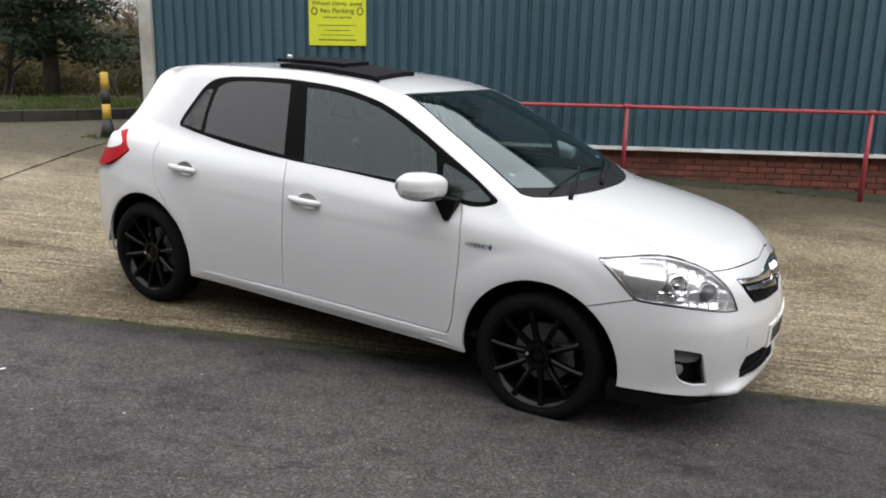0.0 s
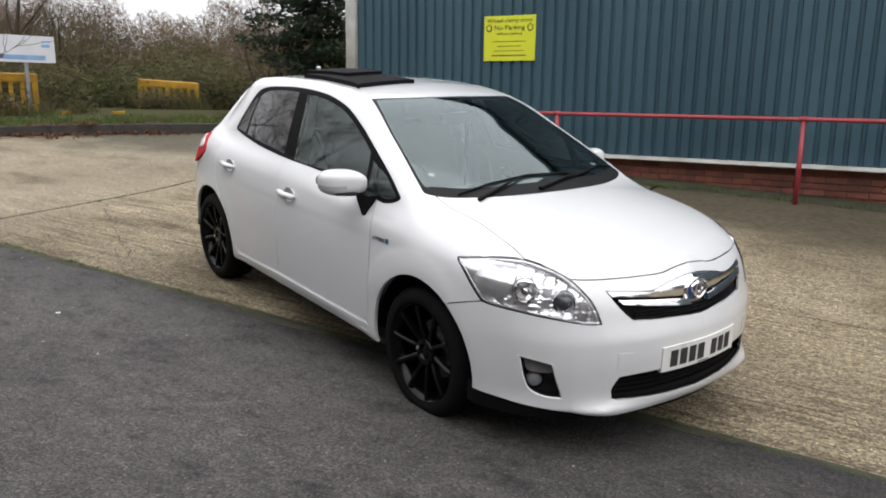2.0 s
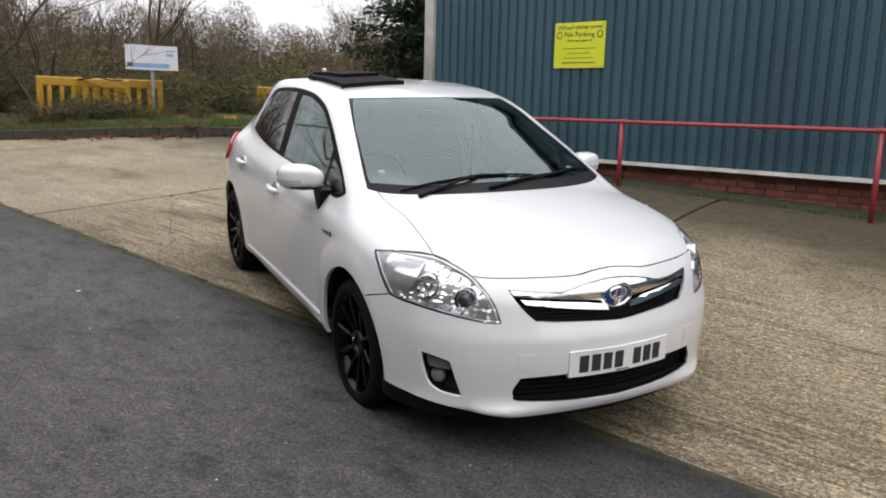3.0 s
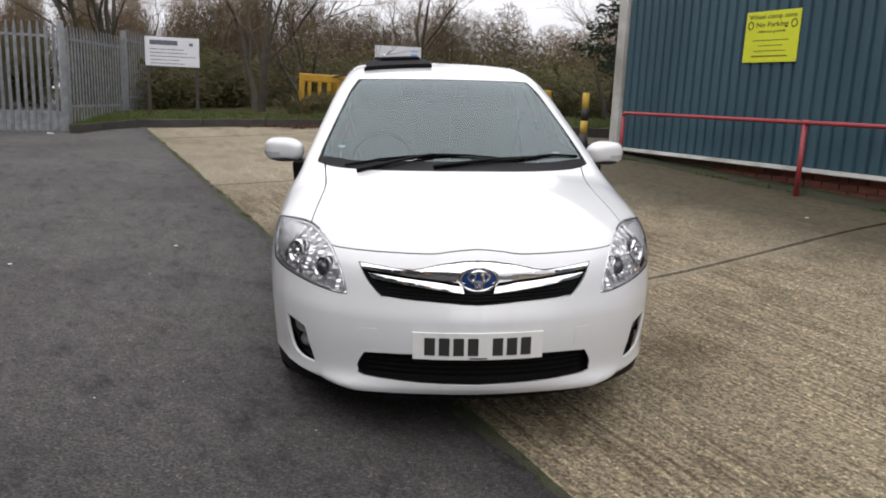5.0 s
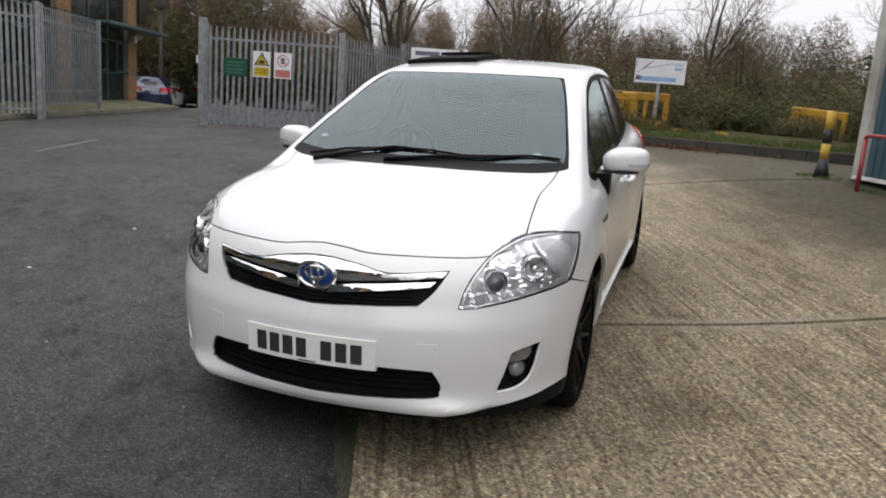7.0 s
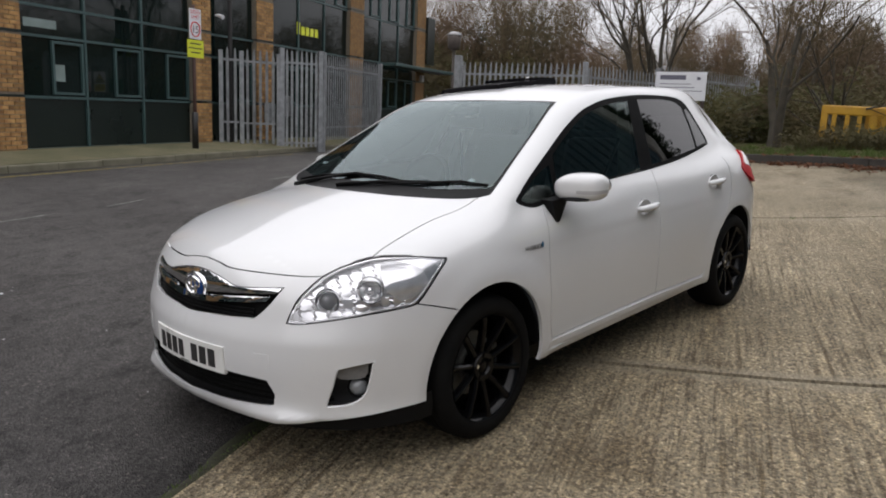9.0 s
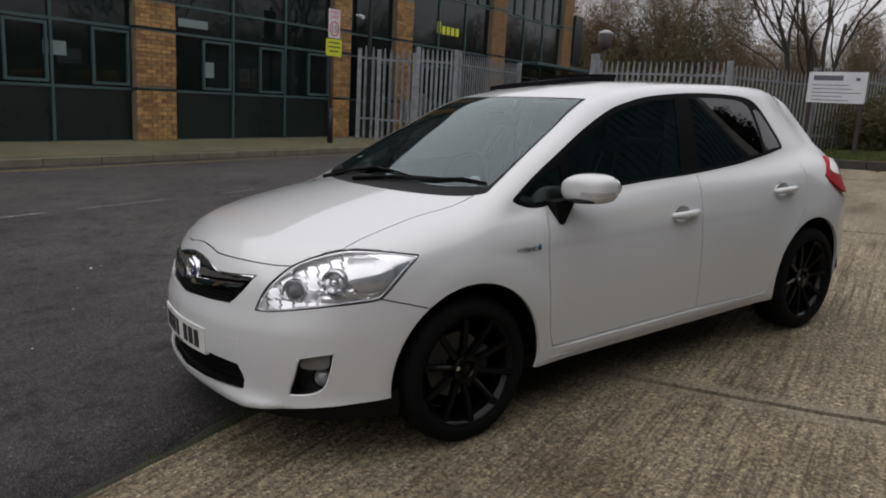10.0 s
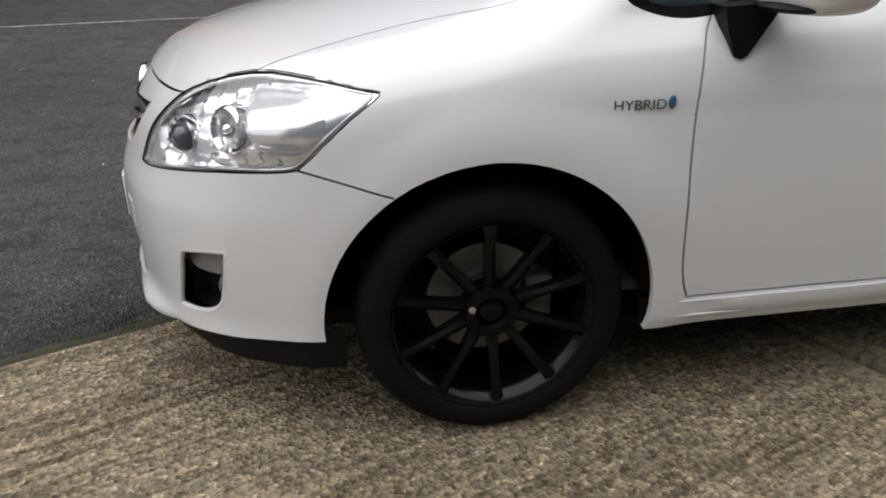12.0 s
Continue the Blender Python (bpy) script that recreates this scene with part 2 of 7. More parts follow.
BRICK_RED = mat("red_brick", (0.2, 0.062, 0.036), 0.85, other=(0.11, 0.038, 0.026), scale=9, fine=0.2, bump=0.4, spread=0.3)
BRICK_BUFF = mat("buff_brick", (0.42, 0.255, 0.095), 0.85, other=(0.23, 0.12, 0.045), scale=9, fine=0.2, bump=0.4, spread=0.38)
MORTAR = mat("mortar", (0.2, 0.17, 0.13), 0.95, scale=12, fine=0.2)
MORTAR_DARK = mat("dark_mortar", (0.13, 0.075, 0.05), 0.95, scale=12, fine=0.2)
STEEL = mat("galvanised_steel", (0.38, 0.395, 0.41), 0.5, metal=0.55, other=(0.22, 0.23, 0.24), scale=7, fine=0.1)
FRAME_GREEN = mat("green_frame", (0.045, 0.085, 0.085), 0.4, scale=3, fine=0.06)
PANEL_DARK = mat("dark_green_panel", (0.007, 0.014, 0.012), 0.3, scale=2, fine=0.08)
YELLOW_SIGN = mat("yellow_sign", (0.62, 0.66, 0.03), 0.4, other=(0.56, 0.6, 0.03), scale=4, fine=0.03)
YELLOW_PAINT = mat("yellow_paint", (0.55, 0.36, 0.05), 0.6, other=(0.4, 0.26, 0.04), scale=8, fine=0.15)
BLACK_PAINT = mat("black_paint", (0.018, 0.017, 0.017), 0.55, scale=8, fine=0.2)
WHITE_SIGN = mat("white_sign", (0.66, 0.67, 0.69), 0.4, other=(0.58, 0.59, 0.62), scale=3, fine=0.03)
ORANGE = mat("orange_plastic", (0.5, 0.29, 0.012), 0.5, other=(0.34, 0.18, 0.012), scale=4, fine=0.1)
BARK = mat("bark", (0.075, 0.062, 0.046), 0.95, other=(0.04, 0.036, 0.025), scale=6, fine=0.3, bump=0.7, bscale=30, spread=0.2)
TWIG = mat("twigs", (0.22, 0.14, 0.096), 0.95, other=(0.13, 0.108, 0.058), scale=0.3, fine=0.2, spread=0.25)
IVY = mat("ivy", (0.078, 0.09, 0.03), 0.8, other=(0.105, 0.08, 0.042), scale=0.6, fine=0.2)
BRAMBLE = mat("bramble", (0.125, 0.088, 0.045), 0.9, other=(0.082, 0.088, 0.032), scale=0.5, fine=0.2)
NEEDLES = mat("needles", (0.032, 0.055, 0.026), 0.8, other=(0.022, 0.036, 0.018), scale=1.6, fine=0.3)
GRASS = mat("grass", (0.095, 0.145, 0.03), 0.85, other=(0.06, 0.08, 0.02), scale=2, fine=0.3)
MOSS = mat("moss", (0.036, 0.046, 0.016), 0.95, other=(0.024, 0.022, 0.013), scale=6, fine=0.35, bump=0.6)
RED_LEAF = mat("fallen_leaves", (0.16, 0.06, 0.03), 0.9, other=(0.1, 0.05, 0.025), scale=4, fine=0.3)


def leafy(m):
    """Lets light through, as thin leaves and fine twigs do."""
    n, l = m.node_tree.nodes, m.node_tree.links
    p = n["Principled BSDF"]
    t, mix = n.new("ShaderNodeBsdfTranslucent"), n.new("ShaderNodeMixShader")
    mix.inputs["Fac"].default_value = 0.45
    l.new(p.inputs["Base Color"].links[0].from_socket, t.inputs["Color"])
    l.new(p.outputs[0], mix.inputs[1])
    l.new(t.outputs[0], mix.inputs[2])
    l.new(mix.outputs[0], n["Material Output"].inputs["Surface"])


for m in (IVY, BRAMBLE, NEEDLES, GRASS, RED_LEAF, TWIG):
    leafy(m)
INK = plain("ink", (0.02, 0.02, 0.02), 0.6)
INK_RED = plain("red_ink", (0.55, 0.03, 0.03), 0.5)
INK_GREEN = mat("green_board", (0.01, 0.075, 0.045), 0.4, scale=4, fine=0.04)
ROAD_WHITE = mat("road_marking", (0.42, 0.42, 0.4), 0.8, other=(0.12, 0.12, 0.115), scale=14, mix=0.9, fine=0.2)
ROAD_YELLOW = mat("yellow_marking", (0.42, 0.32, 0.07), 0.8, other=(0.18, 0.15, 0.06), scale=9, mix=0.6, fine=0.2)
DARK_GLASS = mat("dark_glass", (0.006, 0.012, 0.011), 0.03, scale=1, fine=0.02, rvar=0.01, spec=0.4)
LIT_BLIND = mat("window_blind", (0.2, 0.26, 0.25), 0.6, scale=3, fine=0.1)

# ---- helpers for building ----
ANGLE = 22.15
STREET = pose(0, 0, 0, 0, 0, ANGLE)


def part(name, bm, material, parent=None, label="", smooth=False, m=None):
    if isinstance(bm, bpy.types.Mesh):
        me = bm
    else:
        me = bpy.data.meshes.new(name)
        if smooth:
            for f in bm.faces:
                f.smooth = True
        bm.to_mesh(me)
        bm.free()
    me.materials.append(material)
    ob = new(name, me)
    if parent:
        ob.parent = parent
    if m is not None:
        ob.matrix_local = m
    if label:
        ob["label"] = label
    return ob


def share(name, me, parent, m):
    ob = new(name, me)
    ob.parent = parent
    ob.matrix_local = m
    return ob


def empty(name, m, label, category, group="", kind=""):
    ob = new(name)
    ob.empty_display_size = 0.2
    ob.matrix_world = m
    return tagged(ob, label, category, group, kind)


def add_box(bm, x0, x1, y0, y1, z0, z1, bevel=0.0):
    r = bmesh.ops.create_cube(bm, size=1.0)
    for v in r["verts"]:
        v.co = Vector((x0 + (v.co.x + 0.5) * (x1 - x0), y0 + (v.co.y + 0.5) * (y1 - y0), z0 + (v.co.z + 0.5) * (z1 - z0)))
    if bevel:
        bmesh.ops.bevel(bm, geom=list({e for v in r["verts"] for e in v.link_edges}), offset=bevel, segments=2, affect="EDGES", profile=0.5)
    return bm


def box(x0, x1, y0, y1, z0, z1, bevel=0.0):
    return add_box(bmesh.new(), x0, x1, y0, y1, z0, z1, bevel)


def add_tube(bm, points, radii, sides=8, caps=True):
    """A tube of rings along points."""
    points = [Vector(p) for p in points]
    rings, side = [], None
    for i, p in enumerate(points):
        way = (points[min(i + 1, len(points) - 1)] - points[max(i - 1, 0)]).normalized()
        if side is None:
            side = way.orthogonal().normalized()
        side = (side - way * side.dot(way)).normalized()
        up = way.cross(side)
        r = radii[i] if isinstance(radii, (list, tuple)) else radii
        rings.append([bm.verts.new(p + r * (math.cos(a) * side + math.sin(a) * up)) for a in (2 * math.pi * k / sides for k in range(sides))])
    for a, b in zip(rings, rings[1:]):
        for k in range(sides):
            bm.faces.new((a[k], a[(k + 1) % sides], b[(k + 1) % sides], b[k]))
    if caps:
        bm.faces.new(rings[0][::-1])
        bm.faces.new(rings[-1])
    return bm


def tube(points, radii, sides=8, caps=True):
    return add_tube(bmesh.new(), points, radii, sides, caps)


def add_prism(bm, outline, y0, y1, axis="y"):
    """A closed outline pushed along an axis: 'y' takes (x, z) pairs, 'z' takes (x, y), 'x' takes (y, z)."""
    def at(a, b, d):
        return (a, d, b) if axis == "y" else ((a, b, d) if axis == "z" else (d, a, b))
    lo = [bm.verts.new(at(a, b, y0)) for a, b in outline]
    hi = [bm.verts.new(at(a, b, y1)) for a, b in outline]
    bm.faces.new(lo[::-1])
    bm.faces.new(hi)
    for i in range(len(lo)):
        j = (i + 1) % len(lo)
        bm.faces.new((lo[i], lo[j], hi[j], hi[i]))
    bmesh.ops.recalc_face_normals(bm, faces=bm.faces)
    return bm


def prism(outline, y0, y1, axis="y"):
    return add_prism(bmesh.new(), outline, y0, y1, axis)


def sheet(us, vs, height, skirt=0.0):
    """A grid of ground with its height from a function, and a skirt down round its edge."""
    bm = bmesh.new()
    grid = [[bm.verts.new((u, v, height(u, v))) for v in vs] for u in us]
    for i in range(len(us) - 1):
        for j in range(len(vs) - 1):
            bm.faces.new((grid[i][j], grid[i + 1][j], grid[i + 1][j + 1], grid[i][j + 1]))
    if skirt:
        rim = [e for e in bm.edges if e.is_boundary]
        r = bmesh.ops.extrude_edge_only(bm, edges=rim)
        for v in r["geom"]:
            if isinstance(v, bmesh.types.BMVert):
                v.co.z -= skirt
    return bm


def steps(a, b, n):
    return [a + (b - a) * i / n for i in range(n + 1)]


def text(name, words, size, m, material, parent, width=None):
    """Raised lettering in the built-in font, its baseline at the origin of m, read along x with z towards the reader."""
    cu = bpy.data.curves.new(name, "FONT")
    cu.body, cu.size, cu.align_x, cu.extrude = words, size, "CENTER", 0.0008
    tmp = bpy.data.objects.new(name, cu)
    scene.collection.objects.link(tmp)
    bpy.context.view_layer.update()
    me = bpy.data.meshes.new_from_object(tmp.evaluated_get(bpy.context.evaluated_depsgraph_get()))
    bpy.data.objects.remove(tmp)
    if width:
        xs = [v.co.x for v in me.vertices]
        k = width / (max(xs) - min(xs))
        for v in me.vertices:
            v.co.x *= k
    me.materials.clear()
    me.materials.append(material)
    ob = new(name, me)
    ob.parent = parent
    ob.matrix_local = m
    return ob


def smoothstep(a, b, x):
    t = min(1.0, max(0.0, (x - a) / (b - a)))
    return t * t * (3 - 2 * t)


def seam_height(u):
    u = max(-13.5, min(5.5, u))
    return -0.0452 * u - 0.0294


SEAM, ROAD_EDGE, FRONT = -0.66, -8.78, -10.28   # v of the concrete's edge, of the kerb and of the office front


def far_dip(u, v):
    """The road levels out towards the gates."""
    k = min(1.0, max(0.0, (SEAM - v) / (SEAM - ROAD_EDGE)))
    return 0.24 * smoothstep(-9.5, -13.5, u) * (1 - k) ** 0.5 * smoothstep(SEAM, SEAM - 1.2, v)


def road_z(u, v):
    k = min(1.0, max(0.0, (SEAM - v) / (SEAM - ROAD_EDGE)))
    return seam_height(u) * (1 - k) + 0.13 * k - far_dip(u, v)


def yard_z(u, v):
    return seam_height(u) + 0.0446 * (min(v, 9.0) - SEAM) + 0.16 * smoothstep(1.3, 4.7, v)

# ---- the ground, the road and the yard ----
def struct(ob, label, category):
    return tagged(ob, label, category, kind="structure")


far = [-300, -150, -80, -50, -35, -20, -10, 0, 10, 20, 35, 50, 80, 150, 300]
struct(part("ground", sheet(far, far, lambda u, v: -0.5), SOIL), "dull winter grassland under the whole place", "ground").matrix_world = STREET

us = steps(-60, -14, 23) + steps(-13, 6, 38) + steps(8, 60, 26)
vs = steps(ROAD_EDGE, SEAM - 0.004, 14)
road = struct(part("road", sheet(us, vs, road_z, 0.2), ASPHALT, smooth=True), "dark grey worn asphalt road with pale stone chips", "road")
road.matrix_world = STREET

LINE = [(-2.2, -13.1), (-1.4, -12.4), (-0.6, -11.5), (1.4, -11.25), (2.9, -10.0), (3.9, -8.65), (4.75, -7.65), (6.4, -6.3), (9.0, -4.6), (14.0, -2.0), (24.0, 1.0), (40.0, 4.0)]


def kerb_u(v):
    return float(np.interp(v, [a for a, _ in LINE], [b for _, b in LINE]))


def slab_z(u, v):
    """The yard's height, dipping under the verge beyond the far kerb."""
    return yard_z(u, v) - 1.0 * smoothstep(0.1, 0.6, kerb_u(v) - u)


yard = empty("yard", STREET, "yard of large tamped concrete slabs with dark joints", "yard", kind="structure")
cross = [-19.7, -14.67, -9.65, -4.62, 0.43, 5.46, 10.5, 15.5, 20.6]
for a, b in zip(cross, cross[1:]):
    for lo, hi in ((SEAM + 0.003, 9.0), (9.0, 22.0)):
        if hi > 9.5 and b > -4:
            continue
        gap = 0.023
        lean = lambda u, v: u - 0.035 * (v - 1.4)
        bm = sheet(steps(a + gap, b - gap, 26), steps(lo, hi - gap, 26), slab_z, 0.12)
        for w in bm.verts:
            w.co.x = lean(w.co.x, w.co.y)
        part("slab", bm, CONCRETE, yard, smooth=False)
bm = sheet(steps(-19.7, 20.6, 40), steps(SEAM + 0.03, 20, 20), lambda u, v: slab_z(u, v) - 0.035)
part("joint_filler", bm, mat("joint_filler", (0.02, 0.018, 0.015), 0.95), yard)

# a hairline crack across one slab
def crack(points, width):
    bm, prev = bmesh.new(), None
    for i, (u, v) in enumerate(points):
        a, b = points[max(i - 1, 0)], points[min(i + 1, len(points) - 1)]
        d = Vector((b[0] - a[0], b[1] - a[1])).normalized()
        w = width * (0.5 + abs(noise.noise((u * 9, v * 9, 2)))) / 2
        row = [bm.verts.new((u - d.y * k, v + d.x * k, yard_z(u, v) + 0.004)) for k in (-w, w)]
        if prev:
            bm.faces.new((prev[0], row[0], row[1], prev[1]))
        prev = row
    part("crack", bm, MATS["joint_filler"], yard, "thin dark crack in the concrete")


crack([(-4.45 + 2.05 * t + 0.05 * noise.noise((t * 9, 1, 0)), 0.85 - 1.22 * t + 0.07 * noise.noise((t * 11, 5, 0))) for t in steps(0, 1, 44)], 0.011)
crack([(-3.75 + 0.25 * t + 0.04 * noise.noise((t * 7, 3, 0)), 0.42 + 1.7 * t + 0.03 * noise.noise((t * 9, 8, 0))) for t in steps(0, 1, 36)], 0.008)

# moss and weeds along the edge of the concrete, in clumps
rng = random.Random(4)


def tufts(rng, spots, count, height, spread, width=0.006):
    """Blades of grass in clumps: (u, v, z) spots with a size each."""
    bm = bmesh.new()
    for u, v, z, k in spots:
        for _ in range(int(count * k)):
            a, r, h = rng.uniform(0, 6.3), rng.random() * spread * k, height * k * rng.uniform(0.4, 1.2)
            x, y = u + r * math.cos(a), v + 0.45 * r * math.sin(a)
            b = rng.uniform(0, 6.3)
            dx, dy = width * math.cos(b), width * math.sin(b)
            lx, ly = rng.uniform(-0.6, 0.6) * h, rng.uniform(-0.6, 0.6) * h
            p = [bm.verts.new(c) for c in ((x - dx, y - dy, z - 0.004), (x + dx, y + dy, z - 0.004), (x + lx, y + ly, z + h))]
            bm.faces.new(p)
    return bm


edge_spots = []
u = -9.0
while u < 8.0:
    u += rng.uniform(0.02, 0.09)
    if math.sin(u * 1.7) + math.sin(u * 4.1 + 1) + rng.uniform(-1.2, 1.2) > -0.9:
        edge_spots.append((u, SEAM + rng.uniform(-0.03, 0.012), yard_z(u, SEAM), rng.uniform(0.4, 1.0)))
tagged(part("edge_weeds", tufts(rng, edge_spots, 34, 0.024, 0.09, 0.005), GRASS), "short green moss and weeds along the concrete's edge", "weeds",
       kind="stuff").matrix_world = STREET
bm = bmesh.new()
for u in steps(-11, 9, 250):
    w0 = 0.035 + 0.16 * abs(noise.noise((u * 0.9, 0, 0))) + 0.09 * abs(noise.noise((u * 7, 3, 0)))
    w1 = 0.01 + 0.02 * abs(noise.noise((u * 2.1, 9, 0)))
    z = yard_z(u, SEAM) + 0.006
    row = [bm.verts.new((u, SEAM + d, z - (0.012 if d in (-w0, w1) else 0))) for d in (-w0, -w0 * 0.5, w1 * 0.5, w1)]
    if u > -11:
        for k in range(3):
            bm.faces.new((prev[k], row[k], row[k + 1], prev[k + 1]))
    prev = row
tagged(part("moss_strip", bm, MOSS, smooth=True), "dark moss and dirt in the seam of asphalt and concrete", "moss", kind="stuff").matrix_world = STREET

# kerb and pavement before the office
pave = empty("pavement", STREET, "worn buff pavement before the office", "pavement", kind="structure")
part("paving", sheet(steps(-24.0, 40, 50), steps(FRONT - 0.6, ROAD_EDGE - 0.13, 4), lambda u, v: 0.245 + 0.06 * (ROAD_EDGE - v), 0.3), SLABS, pave)
stone = bpy.data.meshes.new("kerb_stone")
bm = box(-0.455, 0.455, -0.13, 0, -0.15, 0.245, 0.015)
bm.to_mesh(stone)
bm.free()
stone.materials.append(KERB)
for i in range(47):
    share("kerb_stone", stone, pave, pose(-23.54 + 0.92 * i, ROAD_EDGE, rng.uniform(-0.006, 0.004), 0, 0, rng.uniform(-0.3, 0.3)))


def marking(name, pieces, material, label):
    bm = bmesh.new()
    for u0, v0, u1, v1, w in pieces:
        n = max(2, int(abs(u1 - u0) / 0.25))
        d = Vector((u1 - u0, v1 - v0)).normalized()
        prev = None
        for k in range(n + 1):
            a, b = u0 + (u1 - u0) * k / n, v0 + (v1 - v0) * k / n
            row = [bm.verts.new((a - d.y * s, b + d.x * s, road_z(a - d.y * s, b + d.x * s) + 0.005)) for s in (-w / 2, w / 2)]
            if prev:
                bm.faces.new((prev[0], row[0], row[1], prev[1]))
            prev = row
    struct(part(name, bm, material), label, "road marking").matrix_world = STREET


marking("yellow_line", [(-24, -8.38, 22, -8.38, 0.07)], ROAD_YELLOW, "worn single yellow line beside the kerb")
marking("centre_line", [(-1.35, -5.36, -0.3, -5.4, 0.03), (0.0, -5.4, 2.2, -5.46, 0.05), (-2.75, -5.35, -2.1, -5.3, 0.03),
                        (3.5, -5.4, 5.4, -5.45, 0.07), (-7.5, -5.3, -5.5, -5.3, 0.05)], ROAD_WHITE, "worn white centre line on the asphalt")
for name, spot in (("litter", (-1.66, -1.47)), ("litter", (-0.05, -2.82)), ("litter", (-1.3, -2.6)), ("litter", (2.6, -1.6)), ("litter", (0.9, -3.3))):
    bm = bmesh.new()
    bmesh.ops.create_icosphere(bm, subdivisions=1, radius=0.014)
    for w in bm.verts:
        w.co = Vector((w.co.x * rng.uniform(0.7, 1.4), w.co.y * rng.uniform(0.5, 1.0), 0.35 * w.co.z + 0.006))
    tagged(part(name, bm, WHITE_SIGN, m=STREET @ pose(*spot, road_z(*spot), 0, 0, rng.uniform(0, 180))), "small crumpled scrap of white litter on asphalt", "litter")

# ---- the verge behind the yard ----
def verge_z(u, v):
    k = kerb_u(v)
    return yard_z(k, v) - far_dip(k, v) + 0.13 + 0.05 * smoothstep(0, 3, k - u) + 0.05 * noise.noise((u * 0.6, v * 0.6, 0)) * smoothstep(0.1, 1.5, k - u)


bm = bmesh.new()
rows = []
for v in steps(-2.0, 40, 84):
    k = kerb_u(v)
    rows.append([bm.verts.new((k - 0.1 - d, v, verge_z(k - 0.1 - d, v))) for d in (0, 0.25, 0.5, 1, 1.6, 2.4, 3.5, 5, 7, 10, 15, 22, 32, 45)])
for a, b in zip(rows, rows[1:]):
    for j in range(len(a) - 1):
        bm.faces.new((a[j], b[j], b[j + 1], a[j + 1]))
struct(part("verge", bm, SOIL, smooth=True), "rough grass verge with bare soil behind the yard", "verge").matrix_world = STREET
far_kerb = empty("far_kerb", STREET, "dark dirty kerb between the yard and the verge", "kerb", kind="structure")
pts, v = [], -2.0
while v < 15:
    pts.append((kerb_u(v), v))
    v += 0.6
for (u0, v0), (u1, v1) in zip(pts, pts[1:]):
    d = math.hypot(u1 - u0, v1 - v0)
    z0, z1 = (yard_z(u, v) - far_dip(u, v) for u, v in ((u0, v0), (u1, v1)))
    part("kerb_stone", box(0.004, d - 0.004, 0, 0.14, -0.2, 0.16, 0.012), DARK_KERB, far_kerb,
         m=pose(u0, v0, z0, 0, -math.degrees(math.atan2(z1 - z0, d)), math.degrees(math.atan2(v1 - v0, u1 - u0))))

# ---- the blue warehouse ----
WALL_U, WALL_V = -4.44, 5.19
shed = empty("warehouse", STREET @ pose(WALL_U, WALL_V, 0), "warehouse clad in dark blue corrugated steel on a red brick plinth", "building")


def cladding(length, z0, z1):
    bm = bmesh.new()
    xs, prev, k = [], None, 0
    while k * 0.15 < length:
        xs += [(k * 0.15 + a, b) for a, b in ((0.0, 0.0), (0.09, 0.0), (0.104, 0.03), (0.136, 0.03))]
        k += 1
    for x, y in xs:
        row = [bm.verts.new((x, y, z)) for z in (z0, z1)]
        if prev:
            bm.faces.new((prev[0], row[0], row[1], prev[1]))
        prev = row
    return bm


part("cladding", cladding(24, 0.70, 5.5), CLAD, shed)
part("cladding", cladding(16, 0.70, 5.5), CLAD, shed, m=pose(0.04, 16, 0, 0, 0, -90))
part("inner_wall", box(0.1, 23.9, 0.06, 15.9, 0.3, 5.45), PANEL_DARK, shed)
part("corner_trim", box(-0.06, 0.11, -0.05, 0.1, 0.66, 5.5, 0.008), WHITE_TRIM, shed, "white folded corner flashing")
part("drip_flashing", prism([(-0.1, 0.70), (0.05, 0.70), (0.05, 0.655), (-0.1, 0.665), (-0.115, 0.655), (-0.12, 0.665)], 0.05, 24, "x"), WHITE_TRIM, shed,
     "white drip edge under the cladding")
part("roof", box(-0.12, 24.2, -0.12, 16.2, 5.5, 5.66), CLAD, shed)
plinth = part("plinth", box(0.02, 24, 0.02, 0.3, -0.6, 0.69), MORTAR_DARK, shed, "red brick plinth")

# ---- the red hand rail before the warehouse ----
RAIL_V = 4.84
rail = empty("hand_rail", STREET @ pose(0, RAIL_V, 0), "red painted tubular steel guard rail", "railing")
post_us = [-3.86, -0.95, 1.86, 4.64, 7.42, 10.2]
part("top_rail", tube([(-3.86, 0, 1.1), (-3.86, 0, 1.17), (-3.84, 0, 1.195), (-3.78, 0, 1.2), (11.5, 0, 1.2)], 0.024, 12), RED_RAIL, rail, smooth=True)
for u in post_us:
    part("post", tube([(u, 0, yard_z(u, RAIL_V) - 0.05), (u, 0, 1.15 if u < -3 else 1.19)], 0.027, 12), RED_RAIL, rail, smooth=True)
    if u > -3:
        part("clamp", tube([(u - 0.045, 0, 1.2), (u + 0.045, 0, 1.2)], 0.033, 12), RED_RAIL, rail, smooth=True)

# moss, dirt and weeds at the foot of the wall
spots = [(u, WALL_V - rng.uniform(0.02, 0.3), yard_z(u, 5.0), rng.uniform(0.4, 1.2)) for u in [rng.uniform(-4.4, 9) for _ in range(130)]]
tagged(part("wall_weeds", tufts(rng, spots, 22, 0.05, 0.16), GRASS), "low weeds along the foot of the warehouse", "weeds", kind="stuff").matrix_world = STREET
bm = bmesh.new()
prev = None
